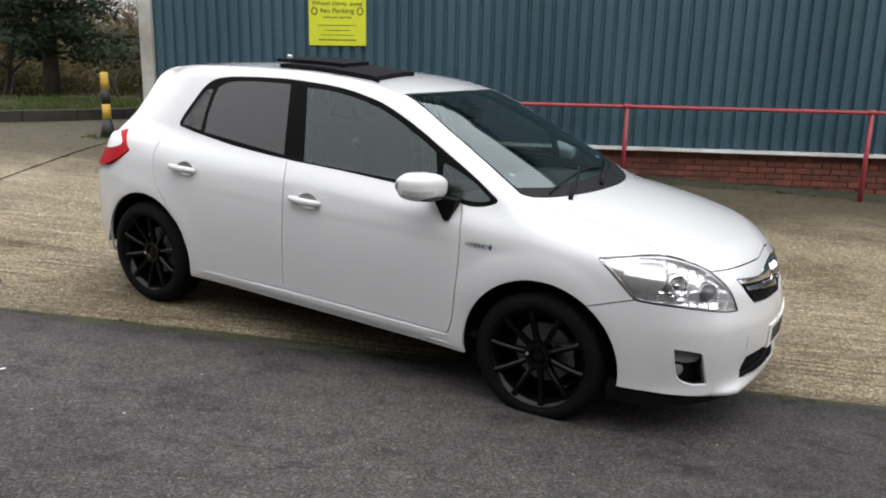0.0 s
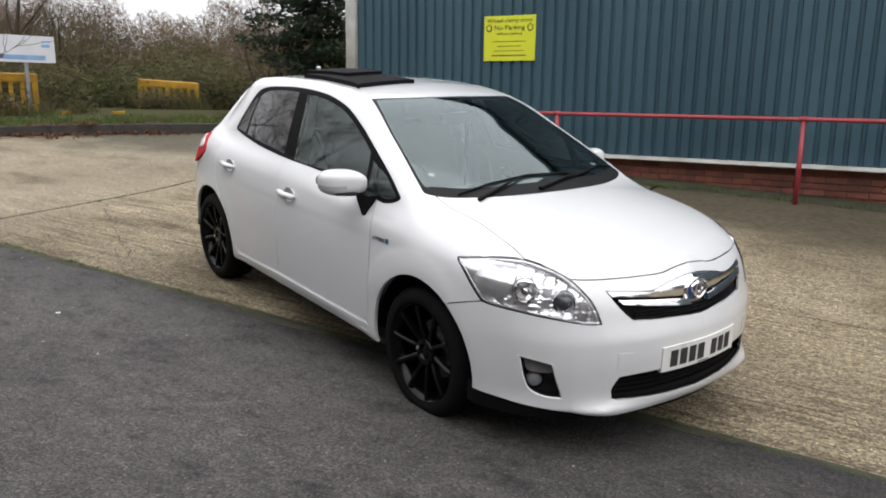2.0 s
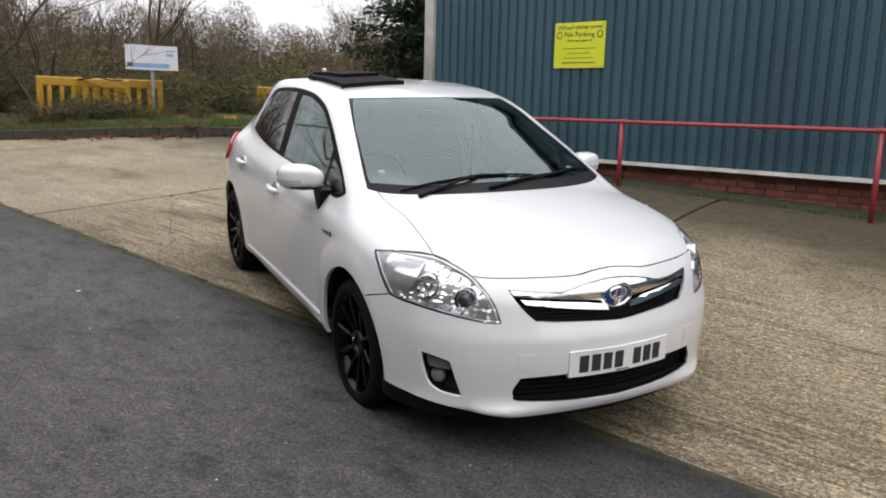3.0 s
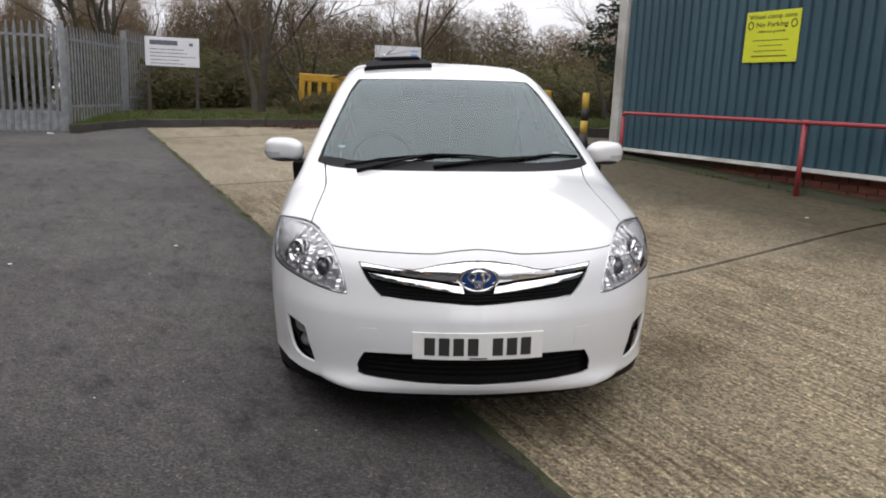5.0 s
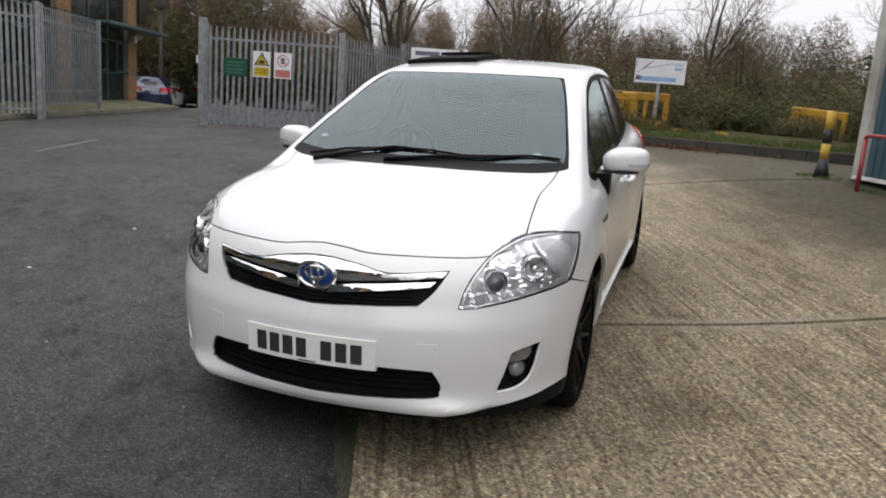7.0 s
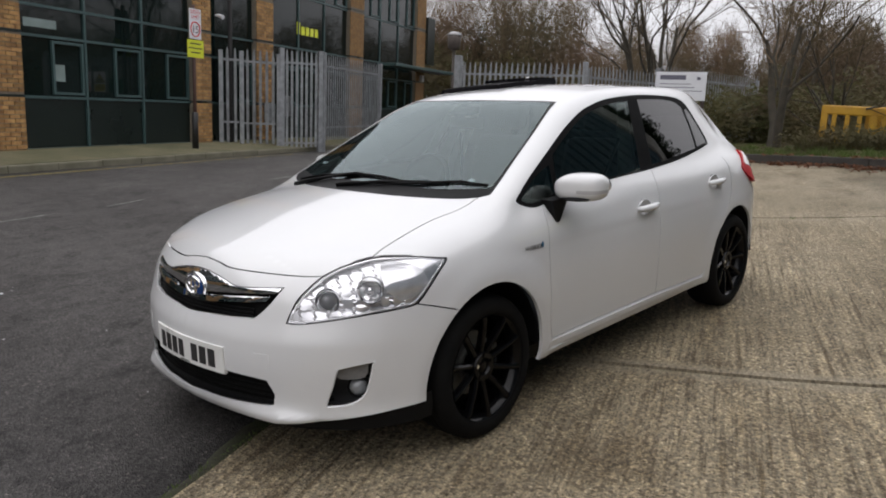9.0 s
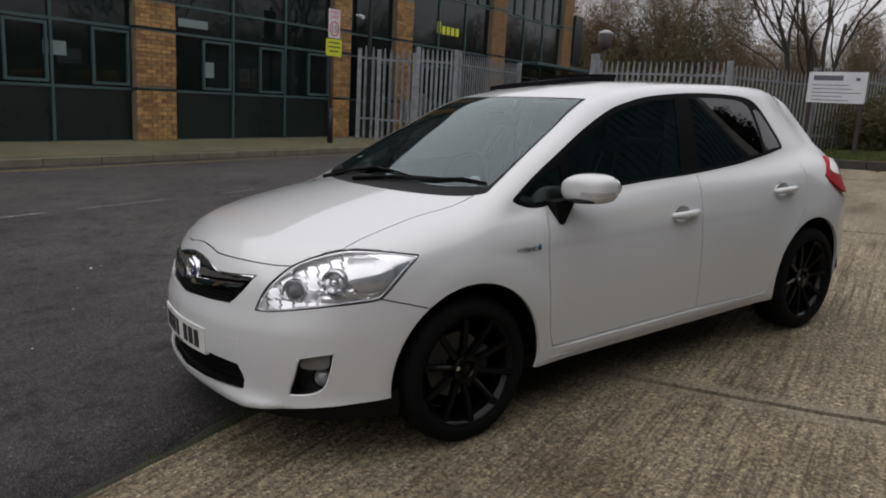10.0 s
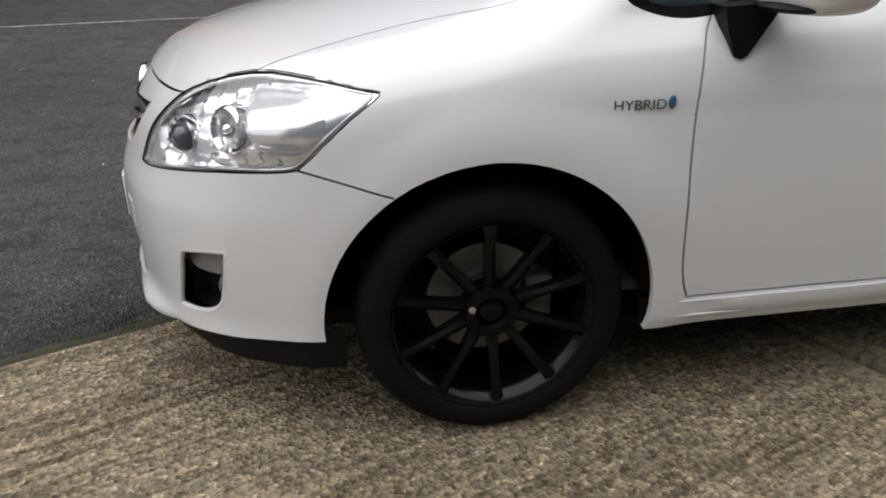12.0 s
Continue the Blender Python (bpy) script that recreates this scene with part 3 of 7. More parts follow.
for u in steps(-4.6, 14, 160):
    w = 0.22 + 0.25 * abs(noise.noise((u * 0.9, 5, 0))) + 0.1 * noise.noise((u * 5, 1, 0))
    row = [bm.verts.new((u, WALL_V + 0.02 - d, yard_z(u, WALL_V - d) + h)) for d, h in ((0, 0.05), (w * 0.4, 0.03), (w, -0.003))]
    if prev:
        for k in range(2):
            bm.faces.new((prev[k], prev[k + 1], row[k + 1], row[k]))
    prev = row
tagged(part("moss_bank", bm, MOSS, smooth=True), "bank of dirt and moss along the warehouse wall", "moss", kind="stuff").matrix_world = STREET

spots = [(-4.6 - 0.035 * (v - 1.4) + rng.gauss(0, 0.015), v, yard_z(-4.6, v), rng.uniform(0.3, 0.8)) for v in [rng.uniform(0.5, 5.0) for _ in range(70)]]
tagged(part("joint_weeds", tufts(rng, spots, 12, 0.02, 0.06), GRASS), "sparse weeds growing in a joint of the slabs", "weeds", kind="stuff").matrix_world = STREET
for name, u, v, z, size, material, lab in (("yellow_block", -12.7, 5.95, 0.0, 0.3, ORANGE, "yellow plastic barrier foot lying in the grass"), ("yellow_block", -11.8, 6.55, 0.0, 0.26, ORANGE, "yellow plastic barrier foot lying in the grass"),
                                           ("litter", -12.9, -2.35, 0.0, 0.12, WHITE_SIGN, "scrap of white litter by the gate"), ("litter", -0.17, 4.02, 0.0, 0.03, WHITE_SIGN, "small scrap of white litter on the concrete")):
    base = verge_z(u, v) if u < kerb_u(v) else (road_z(u, v) if v < SEAM else yard_z(u, v))
    bm = box(-size / 2, size / 2, -size / 4, size / 4, 0, 0.3 * size, 0.05 * size)
    for w in bm.verts:
        w.co.z += 0.1 * size * noise.noise(w.co * 20)
    tagged(part(name, bm, material, m=STREET @ pose(u, v, base - 0.01, 0, 0, rng.uniform(60, 120))), lab, "litter" if name == "litter" else "block")

# ---- yellow clamping notice on the cladding ----
notice = empty("notice_sign", STREET @ pose(-1.812, WALL_V - 0.004, 1.865), "yellow clamping notice with black lettering on the blue wall", "sign")
part("board", box(-0.375, 0.375, -0.012, 0.0, 0, 0.58, 0.003), YELLOW_SIGN, notice)
up = pose(0, -0.0135, 0, 90)
text("lettering", "Wheel clamp zone", 0.075, up @ pose(0, 0.495, 0), INK, notice, 0.66)
text("lettering", "No Parking", 0.085, up @ pose(0, 0.4, 0), INK, notice, 0.44)
text("lettering", "without permit", 0.05, up @ pose(0, 0.335, 0), INK, notice, 0.38)
for x in (-0.3, 0.3):
    bm = bmesh.new()
    add_tube(bm, [(x + 0.036 * math.cos(a), -0.0135, 0.425 + 0.042 * math.sin(a)) for a in steps(0, 2 * math.pi, 20)], 0.006, 5, False)
    part("ring_mark", bm, INK, notice)
for k, (w, h) in enumerate(((0.5, 0.009), (0.34, 0.009), (0.44, 0.009), (0.5, 0.016))):
    z = 0.25 - 0.06 * k
    part("text_bar", box(-w / 2, w / 2, -0.0145, -0.012, z - h / 2, z + h / 2), mat("faded_ink", (0.16, 0.17, 0.02), 0.6), notice)
for x in (-0.35, 0.35):
    for z in (0.03, 0.55):
        part("screw", tube([(x, -0.012, z), (x, -0.016, z)], 0.007, 8), STEEL, notice)

# ---- bollard ----
bol = empty("bollard", STREET @ pose(-4.97, 5.02, yard_z(-4.97, 5.02)), "black and yellow banded round steel bollard with a flared base", "bollard")
for z0, z1, r0, r1, material, name in ((0, 0.24, 0.105, 0.058, BLACK_PAINT, "base"), (0.24, 0.44, 0.055, 0.055, YELLOW_PAINT, "band"), (0.44, 0.63, 0.055, 0.055, BLACK_PAINT, "band"),
                                       (0.63, 0.85, 0.055, 0.053, YELLOW_PAINT, "band")):
    part(name, tube([(0, 0, z0), (0, 0, (z0 + z1) / 2), (0, 0, z1)] + ([(0, 0, 0.862)] if z1 > 0.8 else []),
                    [r0, (r0 * 0.4 + r1 * 0.6), r1] + ([0.035] if z1 > 0.8 else []), 20), material, bol, smooth=True)
spots = [(-4.97 + rng.gauss(0, 0.3), 5.0 + rng.gauss(0, 0.12), yard_z(-4.97, 5.0), rng.uniform(0.4, 1)) for _ in range(26)]
tagged(part("bollard_weeds", tufts(rng, spots, 20, 0.05, 0.12), GRASS), "tufts of grass round the bollard's foot", "weeds", kind="stuff").matrix_world = STREET

# ---- the office building: buff brick piers, dark green curtain wall ----
office = empty("office_building", STREET @ pose(0, FRONT, 0), "office building with buff brick piers and dark green glazing", "building")
PIERS = [(-23.95, -23.1), (-18.5, -17.58), (-13.16, -12.42), (-10.55, -9.95), (-5.42, -4.57), (-0.08, 0.78), (5.25, 6.1), (10.6, 11.45), (15.9, 16.75), (21.2, 22.05)]
TOP = 6.9
piers = []
for a, b in PIERS:
    pier = part("brick_pier", box(a + 0.004, b - 0.004, -0.6, -0.006, 0.1, TOP), MORTAR, office, "buff brick pier with dark blue bands")
    piers.append((pier, a, b))
    for z in (1.245, 2.33, 2.86, 4.3, 5.6):
        part("band", box(a - 0.004, b + 0.004, -0.3, 0.008, z, z + 0.045), PANEL_DARK, pier)
part("rear_mass", box(-23.9, 22, -14, -1.2, 0.0, TOP), PANEL_DARK, office)
part("parapet", box(-24, 22.1, -1.3, -0.05, TOP, TOP + 0.35), PANEL_DARK, office, "dark green roof edge")
part("floor_slab", box(-23.9, 22, -1.2, -0.2, 3.05, 3.2), PANEL_DARK, office)
rows_z = [(0.36, 1.23, PANEL_DARK), (1.28, 2.3, DARK_GLASS), (2.34, 2.82, DARK_GLASS), (2.86, 4.25, DARK_GLASS), (4.3, 5.55, DARK_GLASS), (5.6, 6.85, DARK_GLASS)]
rng = random.Random(9)
for (_, _, a), (_, b, _) in zip(piers, piers[1:]):
    count = max(1, round((b - a) / 1.53))
    w = (b - a) / count
    for z in (0.30, 1.23, 2.3, 2.82, 4.25, 5.55):
        part("transom", box(a, b, -0.2, -0.115, z, z + 0.05), FRAME_GREEN, office)
    for k in range(count):
        u0, u1 = a + k * w, a + (k + 1) * w
        if k:
            part("mullion", box(u0 - 0.025, u0 + 0.025, -0.2, -0.11, 0.33, TOP), FRAME_GREEN, office)
        for j, (z0, z1, material) in enumerate(rows_z):
            pane = part("pane" if j else "spandrel_panel", box(u0 + 0.02, u1 - 0.02, -0.17, -0.15, z0, z1), material, office)
            if j == 1 or j > 3:
                c0, c1 = u0 + 0.06, u0 + 0.06 + min(0.72, w * 0.5)
                bm = bmesh.new()
                for x0, x1, y0, y1 in ((c0, c0 + 0.05, z0 + 0.03, z1 - 0.03), (c1 - 0.05, c1, z0 + 0.03, z1 - 0.03), (c0 + 0.05, c1 - 0.05, z0 + 0.03, z0 + 0.08), (c0 + 0.05, c1 - 0.05, z1 - 0.08, z1 - 0.03)):
                    add_box(bm, x0, x1, -0.15, -0.105, y0, y1)
                part("casement", bm, FRAME_GREEN, pane)
part("ceiling_light_strip", box(-6.3, -5.6, -0.149, -0.146, 2.47, 2.62), LIT_BLIND, office, "pale blind behind the glass")
part("wall_notice", box(-6.45, -6.15, -0.149, -0.146, 1.55, 1.85), LIT_BLIND, office, "pale notice behind the glass")
part("wall_notice", box(-3.35, -2.95, -0.149, -0.146, 1.75, 1.98), LIT_BLIND, office, "pale notice behind the glass")
# fascia lettering, kept to plain bars
for k in range(5):
    part("fascia_bar", box(-15.75 + 0.25 * k, -15.57 + 0.25 * k, -0.148, -0.14, 3.25, 3.58 if k == 4 else 3.48), YELLOW_SIGN, office)
part("meter_box", box(-13.0, -12.7, 0.01, 0.16, 0.75, 1.3, 0.01), STEEL, office, "grey steel meter box")
part("downpipe", tube([(-11.15, 0.1, 0.2), (-11.15, 0.1, TOP)], 0.05, 10), BLACK_PAINT, office)
part("wall_camera", tube([(-10.7, 0.02, 3.28), (-10.7, 0.14, 3.26), (-10.7, 0.24, 3.22)], [0.02, 0.045, 0.05], 10), WHITE_SIGN, office, "small white security camera")
part("hanging_panel", box(-24.72, -23.97, -0.2, 0.1, 3.05, 4.85, 0.01), PANEL_DARK, office, "dark green panel beside the corner pier")
part("entrance_canopy", box(-25.3, -19.5, 0.01, 0.75, 2.72, 2.82, 0.01), FRAME_GREEN, office, "thin grey green canopy over the entrance")
part("wall_lamp", box(-23.62, -23.42, 0.01, 0.14, 2.35, 2.6, 0.02), WHITE_SIGN, office, "small white wall lamp")

# ---- speed limit sign on a pole ----
pole = empty("speed_sign", STREET @ pose(-8.95, -9.5, 0.26, 0, 0, 0), "15 speed limit plate and yellow plate on a dark pole", "sign")
part("pole", tube([(0, 0, 0), (0, 0, 3.0)], 0.038, 12), mat("rusty_pole", (0.07, 0.035, 0.028), 0.7, scale=8), pole, smooth=True)
part("pole_sleeve", tube([(0, 0, 0), (0, 0, 0.78), (0, 0, 0.8)], [0.068, 0.066, 0.04], 14), BLACK_PAINT, pole, smooth=True)
face = pose(0, 0.05, 0, 90, 0, 180)
plate = part("plate", box(-0.19, 0.19, 0.042, 0.05, 2.31, 2.92, 0.002), WHITE_SIGN, pole, "white speed limit plate with red ring")
text("lettering", "SPEED", 0.105, pose(0, 0.052, 2.82, 90, 0, 180), INK_RED, plate, 0.29)
text("lettering", "LIMIT", 0.105, pose(0, 0.052, 2.72, 90, 0, 180), INK_RED, plate, 0.24)
text("lettering", "15", 0.21, pose(0, 0.0525, 2.435, 90, 0, 180), INK, plate, 0.17)
part("ring", tube([(0.145 * math.cos(a), 0.052, 2.51 + 0.145 * math.sin(a)) for a in steps(0, 2 * math.pi, 28)], 0.013, 6, False), INK_RED, plate)
part("plate", box(-0.26, 0.26, 0.042, 0.05, 1.93, 2.29, 0.002), YELLOW_SIGN, pole, "yellow warning plate")
for k, w in enumerate((0.36, 0.42, 0.3)):
    part("text_bar", box(-w / 2, w / 2, 0.05, 0.0525, 2.2 - 0.09 * k, 2.225 - 0.09 * k), INK, pole)

# ---- palisade fences and gates ----
pale_mesh = bpy.data.meshes.new("pale")
bm = bmesh.new()
prof = [(-0.034, 0.0), (-0.018, 0.012), (0.0, 0.0), (0.018, 0.012), (0.034, 0.0)]
lo = [bm.verts.new((x, y, 0.0)) for x, y in prof]
hi = [bm.verts.new((x, y, h)) for (x, y), h in zip(prof, (0.9, 0.975, 1.0, 0.975, 0.9))]
for k in range(4):
    bm.faces.new((lo[k], lo[k + 1], hi[k + 1], hi[k]))
lo2 = [bm.verts.new((v.co.x, v.co.y - 0.004, v.co.z)) for v in lo]
hi2 = [bm.verts.new((v.co.x, v.co.y - 0.004, v.co.z)) for v in hi]
for k in range(4):
    bm.faces.new((lo2[k + 1], lo2[k], hi2[k], hi2[k + 1]))
bm.to_mesh(pale_mesh)
bm.free()
pale_mesh.materials.append(STEEL)


def palisade(name, u0, v0, u1, v1, z, height, label, category, pitch=0.145, sheeted=0.0, end_posts=(1, 1), gate=False, low=0.12):
    d = math.hypot(u1 - u0, v1 - v0)
    f = empty(name, STREET @ pose(u0, v0, z, 0, 0, math.degrees(math.atan2(v1 - v0, u1 - u0))), label, category)
    for h in (0.22 * height, 0.86 * height) if not gate else (low, 0.86 * height):
        part("rail", box(0, d, 0.014, 0.05, h, h + 0.05), STEEL, f)
    n = int((d - 0.12) / pitch)
    for k in range(n):
        m = pose(0.06 + (d - 0.12) * (k + 0.5) / n, 0, 0.4 * low) @ Matrix.Diagonal((1, 1, height - 0.4 * low + rng.uniform(-0.01, 0.01), 1))
        share("pale", pale_mesh, f, m)
    for x, on in zip((0.0, d), end_posts):
        if on:
            w = 0.05 if not gate else 0.06
            part("post", box(x - w, x + w, -0.05 + 0.03, 0.05 + 0.03, -0.1, height + (0.02 if gate else -0.08), 0.005), STEEL, f)
    if sheeted:
        part("kick_sheet", box(0.05, d - 0.05, 0.016, 0.022, 0.08, sheeted), STEEL, f)
    return f


leaf = palisade("palisade_gate", -14.07, -5.32, -13.65, -2.06, 0.2, 2.35, "open galvanised palisade gate leaf with warning signs", "gate", 0.14, 0.5, (1, 1), True)
part("hinge_post", box(-0.14, 0.02, -0.07, 0.09, -0.15, 2.5, 0.006), STEEL, leaf)
part("post_tag", box(-0.2, -0.14, -0.05, 0.0, 1.44, 1.62, 0.004), WHITE_SIGN, leaf, "small white tag on the hinge post")
palisade("palisade_fence", -13.62, -1.98, -16.35, -0.6, 0.3, 2.2, "galvanised steel palisade fence panel", "fence")
palisade("palisade_fence", -16.35, -0.6, -21.5, 2.0, 0.5, 2.2, "galvanised steel palisade fence panel in the shrubs", "fence")
palisade("palisade_fence", -10.83, -10.22, -11.15, -9.86, 0.29, 2.3, "short galvanised palisade fence panel against the office", "fence")
palisade("palisade_fence", -11.15, -9.86, -11.74, -9.2, 0.27, 2.3, "galvanised steel palisade fence panel by the office", "fence")
palisade("palisade_gate", -11.78, -9.13, -12.6, -8.52, 0.2, 2.42, "closed galvanised palisade gate leaf", "gate", 0.12, 0.0, (1, 1), True)
palisade("palisade_gate", -12.75, -8.5, -16.96, -8.89, 0.22, 2.38, "open galvanised palisade gate leaf by the office", "gate", 0.14, 0.0, (1, 1), True, 0.5)
part("gate_box", box(-12.15, -11.95, -9.3, -9.12, 1.0, 1.5, 0.01), STEEL, None, m=STREET)
tagged(bpy.data.objects["gate_box"], "grey control box on the gate post", "box")


def plate_on(parent_m, name, x0, x1, z0, z1, material, label):
    s = empty(name, parent_m @ pose(0, -0.02, 0), label, "sign")
    part("board", box(x0, x1, -0.004, 0.0, z0, z1), material, s)
    return s


LM = leaf.matrix_world.copy() @ pose(0, 0, 0)
green = plate_on(LM, "site_sign", 0.46, 1.04, 1.2, 1.62, INK_GREEN, "small dark green site sign on the gate")
for k in range(4):
    part("text_bar", box(0.54, 0.96 - 0.06 * (k % 2), -0.006, -0.004, 1.52 - 0.08 * k, 1.535 - 0.08 * k), mat("pale_green_ink", (0.1, 0.26, 0.2), 0.5), green)
warn = plate_on(LM, "warning_sign", 1.18, 1.6, 1.22, 1.82, WHITE_SIGN, "white sign with yellow warning triangle")
part("triangle", prism([(1.2, 1.49), (1.58, 1.49), (1.39, 1.8)], -0.007, -0.004), INK, warn)
part("triangle_face", prism([(1.25, 1.515), (1.53, 1.515), (1.39, 1.745)], -0.009, -0.006), mat("amber_sign", (0.5, 0.38, 0.01), 0.4), warn)
part("symbol", prism([(1.31, 1.535), (1.47, 1.535), (1.45, 1.6), (1.39, 1.63), (1.33, 1.6)], -0.011, -0.008), INK, warn)
part("yellow_panel", box(1.21, 1.57, -0.007, -0.004, 1.25, 1.45), MATS["amber_sign"], warn)
for k in range(2):
    part("text_bar", box(1.25, 1.53, -0.009, -0.007, 1.32 + 0.06 * k, 1.335 + 0.06 * k), INK, warn)
ban = plate_on(LM, "prohibition_sign", 1.69, 2.11, 1.22, 1.82, WHITE_SIGN, "white sign with red prohibition ring")
part("ring", tube([(1.9 + 0.13 * math.cos(a), -0.007, 1.63 + 0.13 * math.sin(a)) for a in steps(0, 2 * math.pi, 24)], 0.012, 6, False), mat("faded_red", (0.5, 0.16, 0.14), 0.5), ban)
part("slash", tube([(1.81, -0.007, 1.72), (1.99, -0.007, 1.54)], 0.011, 6), MATS["faded_red"], ban)
part("symbol", box(1.855, 1.945, -0.008, -0.004, 1.56, 1.7), mat("grey_ink", (0.12, 0.12, 0.16), 0.6), ban)
part("red_panel", box(1.72, 2.08, -0.007, -0.004, 1.25, 1.42), mat("red_sign", (0.5, 0.17, 0.15), 0.4), ban)


# ---- boards on posts ----
def board(name, u0, v0, u1, v1, z_top, h, label, foot):
    d = math.hypot(u1 - u0, v1 - v0)
    b = empty(name, STREET @ pose(u0, v0, 0, 0, 0, math.degrees(math.atan2(v1 - v0, u1 - u0))), label, "sign")
    part("board", box(0, d, -0.01, 0.012, z_top - h, z_top, 0.003), WHITE_SIGN, b)
    for x in ((0.06, d - 0.06) if foot == 2 else (d * 0.5,)):
        part("post", box(x - 0.035, x + 0.035, 0.014, 0.08, 0.3, z_top - 0.04), mat("brown_post", (0.05, 0.035, 0.03), 0.8, scale=5) if foot == 2 else STEEL, b)
    return b, d


b, d = board("name_board", -13.54, -0.42, -13.28, 0.68, 2.37, 0.62, "white company board with grey lettering bars on brown posts", 2)
part("heading_bar", box(0.1, 0.68, -0.0125, -0.01, 2.2, 2.3), mat("grey_ink", (0.12, 0.12, 0.16), 0.6), b)
for k, w in enumerate((0.7, 0.78, 0.95, 0.6, 0.72)):
    part("text_bar", box(0.1, 0.1 + w, -0.0125, -0.01, 2.1 - 0.075 * k, 2.115 - 0.075 * k), MATS["grey_ink"], b)
part("mark", box(0.92, 1.0, -0.0125, -0.01, 2.2, 2.26), MATS["grey_ink"], b)
b, d = board("site_board", -13.36, 4.9, -13.06, 6.02, 2.53, 0.55, "white board with pale blue band on a single post", 1)
BLUE_INK = mat("blue_ink", (0.25, 0.42, 0.68), 0.5)
part("blue_band", box(0.15, 0.96, -0.0125, -0.01, 2.03, 2.13), BLUE_INK, b)
part("blue_mark", box(0.9, 1.06, -0.0125, -0.01, 2.3, 2.36), BLUE_INK, b)
part("blue_mark", box(0.9, 1.08, -0.0125, -0.01, 2.4, 2.43), BLUE_INK, b)
part("figure_mark", box(0.03, 0.15, -0.0125, -0.01, 2.04, 2.14), MATS["grey_ink"], b)


# ---- orange plastic road barriers ----
def barrier(m):
    b = empty("plastic_barrier", m, "orange plastic road barrier with slotted panel, among weeds", "barrier", "road barriers")
    bm = bmesh.new()
    add_box(bm, -1.0, 1.0, -0.032, 0.032, 0.8, 1.0, 0.031)
    add_box(bm, -1.0, 1.0, -0.03, 0.03, 0.12, 0.34, 0.025)
    for x, w in ((-1.0, 0.14), (-0.08, 0.16), (0.86, 0.14)):
        add_box(bm, x, x + w, -0.028, 0.028, 0.2, 0.92, 0.026)
    part("panel", bm, ORANGE, b)
    for x in (-0.74, -0.49, -0.26, 0.2, 0.43, 0.67):
        part("slat", box(x - 0.045, x + 0.045, -0.02, 0.02, 0.32, 0.83, 0.008), ORANGE, b)
    for x in (-0.7, 0.7):
        part("foot", box(x - 0.05, x + 0.05, -0.28, 0.28, 0.0, 0.12, 0.02), BLACK_PAINT, b)
    return b


first = barrier(STREET @ pose(-13.6, 4.05, verge_z(-13.6, 4.0) - 0.13, 0, 1, 86))
for u, v, rz, ry in ((-13.8, 4.95, 82, 0), (-14.6, 10.2, 12, 3)):
    copy_thing(first, STREET @ pose(u, v, verge_z(u, v) - (0.2 if v > 9 else 0.14), 0, ry, rz))

# ---- trees, hedges and shrubs in winter ----
def bare_tree(seed, height, spread=0.5, levels=4, trunk=0.14, multi=1, low=0.4, limbs=4, bole=0.5):
    """Trunk mesh and branch mesh of a leafless tree, grown by splitting."""
    r = random.Random(seed)
    wood, twigs = bmesh.new(), bmesh.new()

    def grow(p, way, length, radius, level):
        pts, rad, q, w = [p], [radius], p.copy(), way.copy()
        n = 4 if level == 0 else 6 if level == 1 else 3 if level < 4 else 2
        for k in range(n):
            w = (w + Vector((r.gauss(0, 1), r.gauss(0, 1), r.gauss(0.15, 0.8))) * (0.1 + 0.05 * level)).normalized()
            q = q + w * length / n
            pts.append(q.copy())
            rad.append(radius * (1 - 0.5 * (k + 1) / n))
        add_tube(wood if level < 2 else twigs, pts, rad, 8 if level == 0 else 5 if level == 1 else 3, False)
        if level >= levels:
            return
        kids = (limbs if level == 0 else 5 if level < 3 else 4)
        for k in range(kids):
            t = r.uniform(0.35, 1.0) if level else r.uniform(low, 1.0)
            i = min(n - 1, int(t * n))
            at = pts[i].lerp(pts[i + 1], t * n - i)
            side = w.orthogonal().normalized()
            side.rotate(Matrix.Rotation(2 * math.pi * (k / kids) + r.uniform(-0.7, 0.7), 3, w))
            grow(at, (w + side * r.uniform(0.5, 1.1) * spread * 1.8 + Vector((0, 0, 0.2))).normalized(), length * r.uniform(0.5, 0.8) * (1.5 if level == 0 and bole < 0.4 else 1), max(0.004 if bole > 0.4 else 0.0065, rad[i] * r.uniform(0.4, 0.62)), level + 1)

    for k in range(multi):
        a = 2 * math.pi * k / multi + r.random()
        lean = Vector((0.35 * math.cos(a), 0.35 * math.sin(a), 1)) if multi > 1 else Vector((r.uniform(-0.1, 0.1), r.uniform(-0.1, 0.1), 1))
        grow(Vector((0.12 * math.cos(a), 0.12 * math.sin(a), -0.2)) if multi > 1 else Vector((0, 0, -0.2)), lean.normalized(), height * bole, trunk, 0)
    return wood, twigs


def tree(name, seed, m, label, **kw):
    t = empty(name, m, label, "tree")
    wood, twigs = bare_tree(seed, **kw)
    part("trunk", wood, BARK, t, smooth=True)
    part("crown", twigs, TWIG, t)
    return t


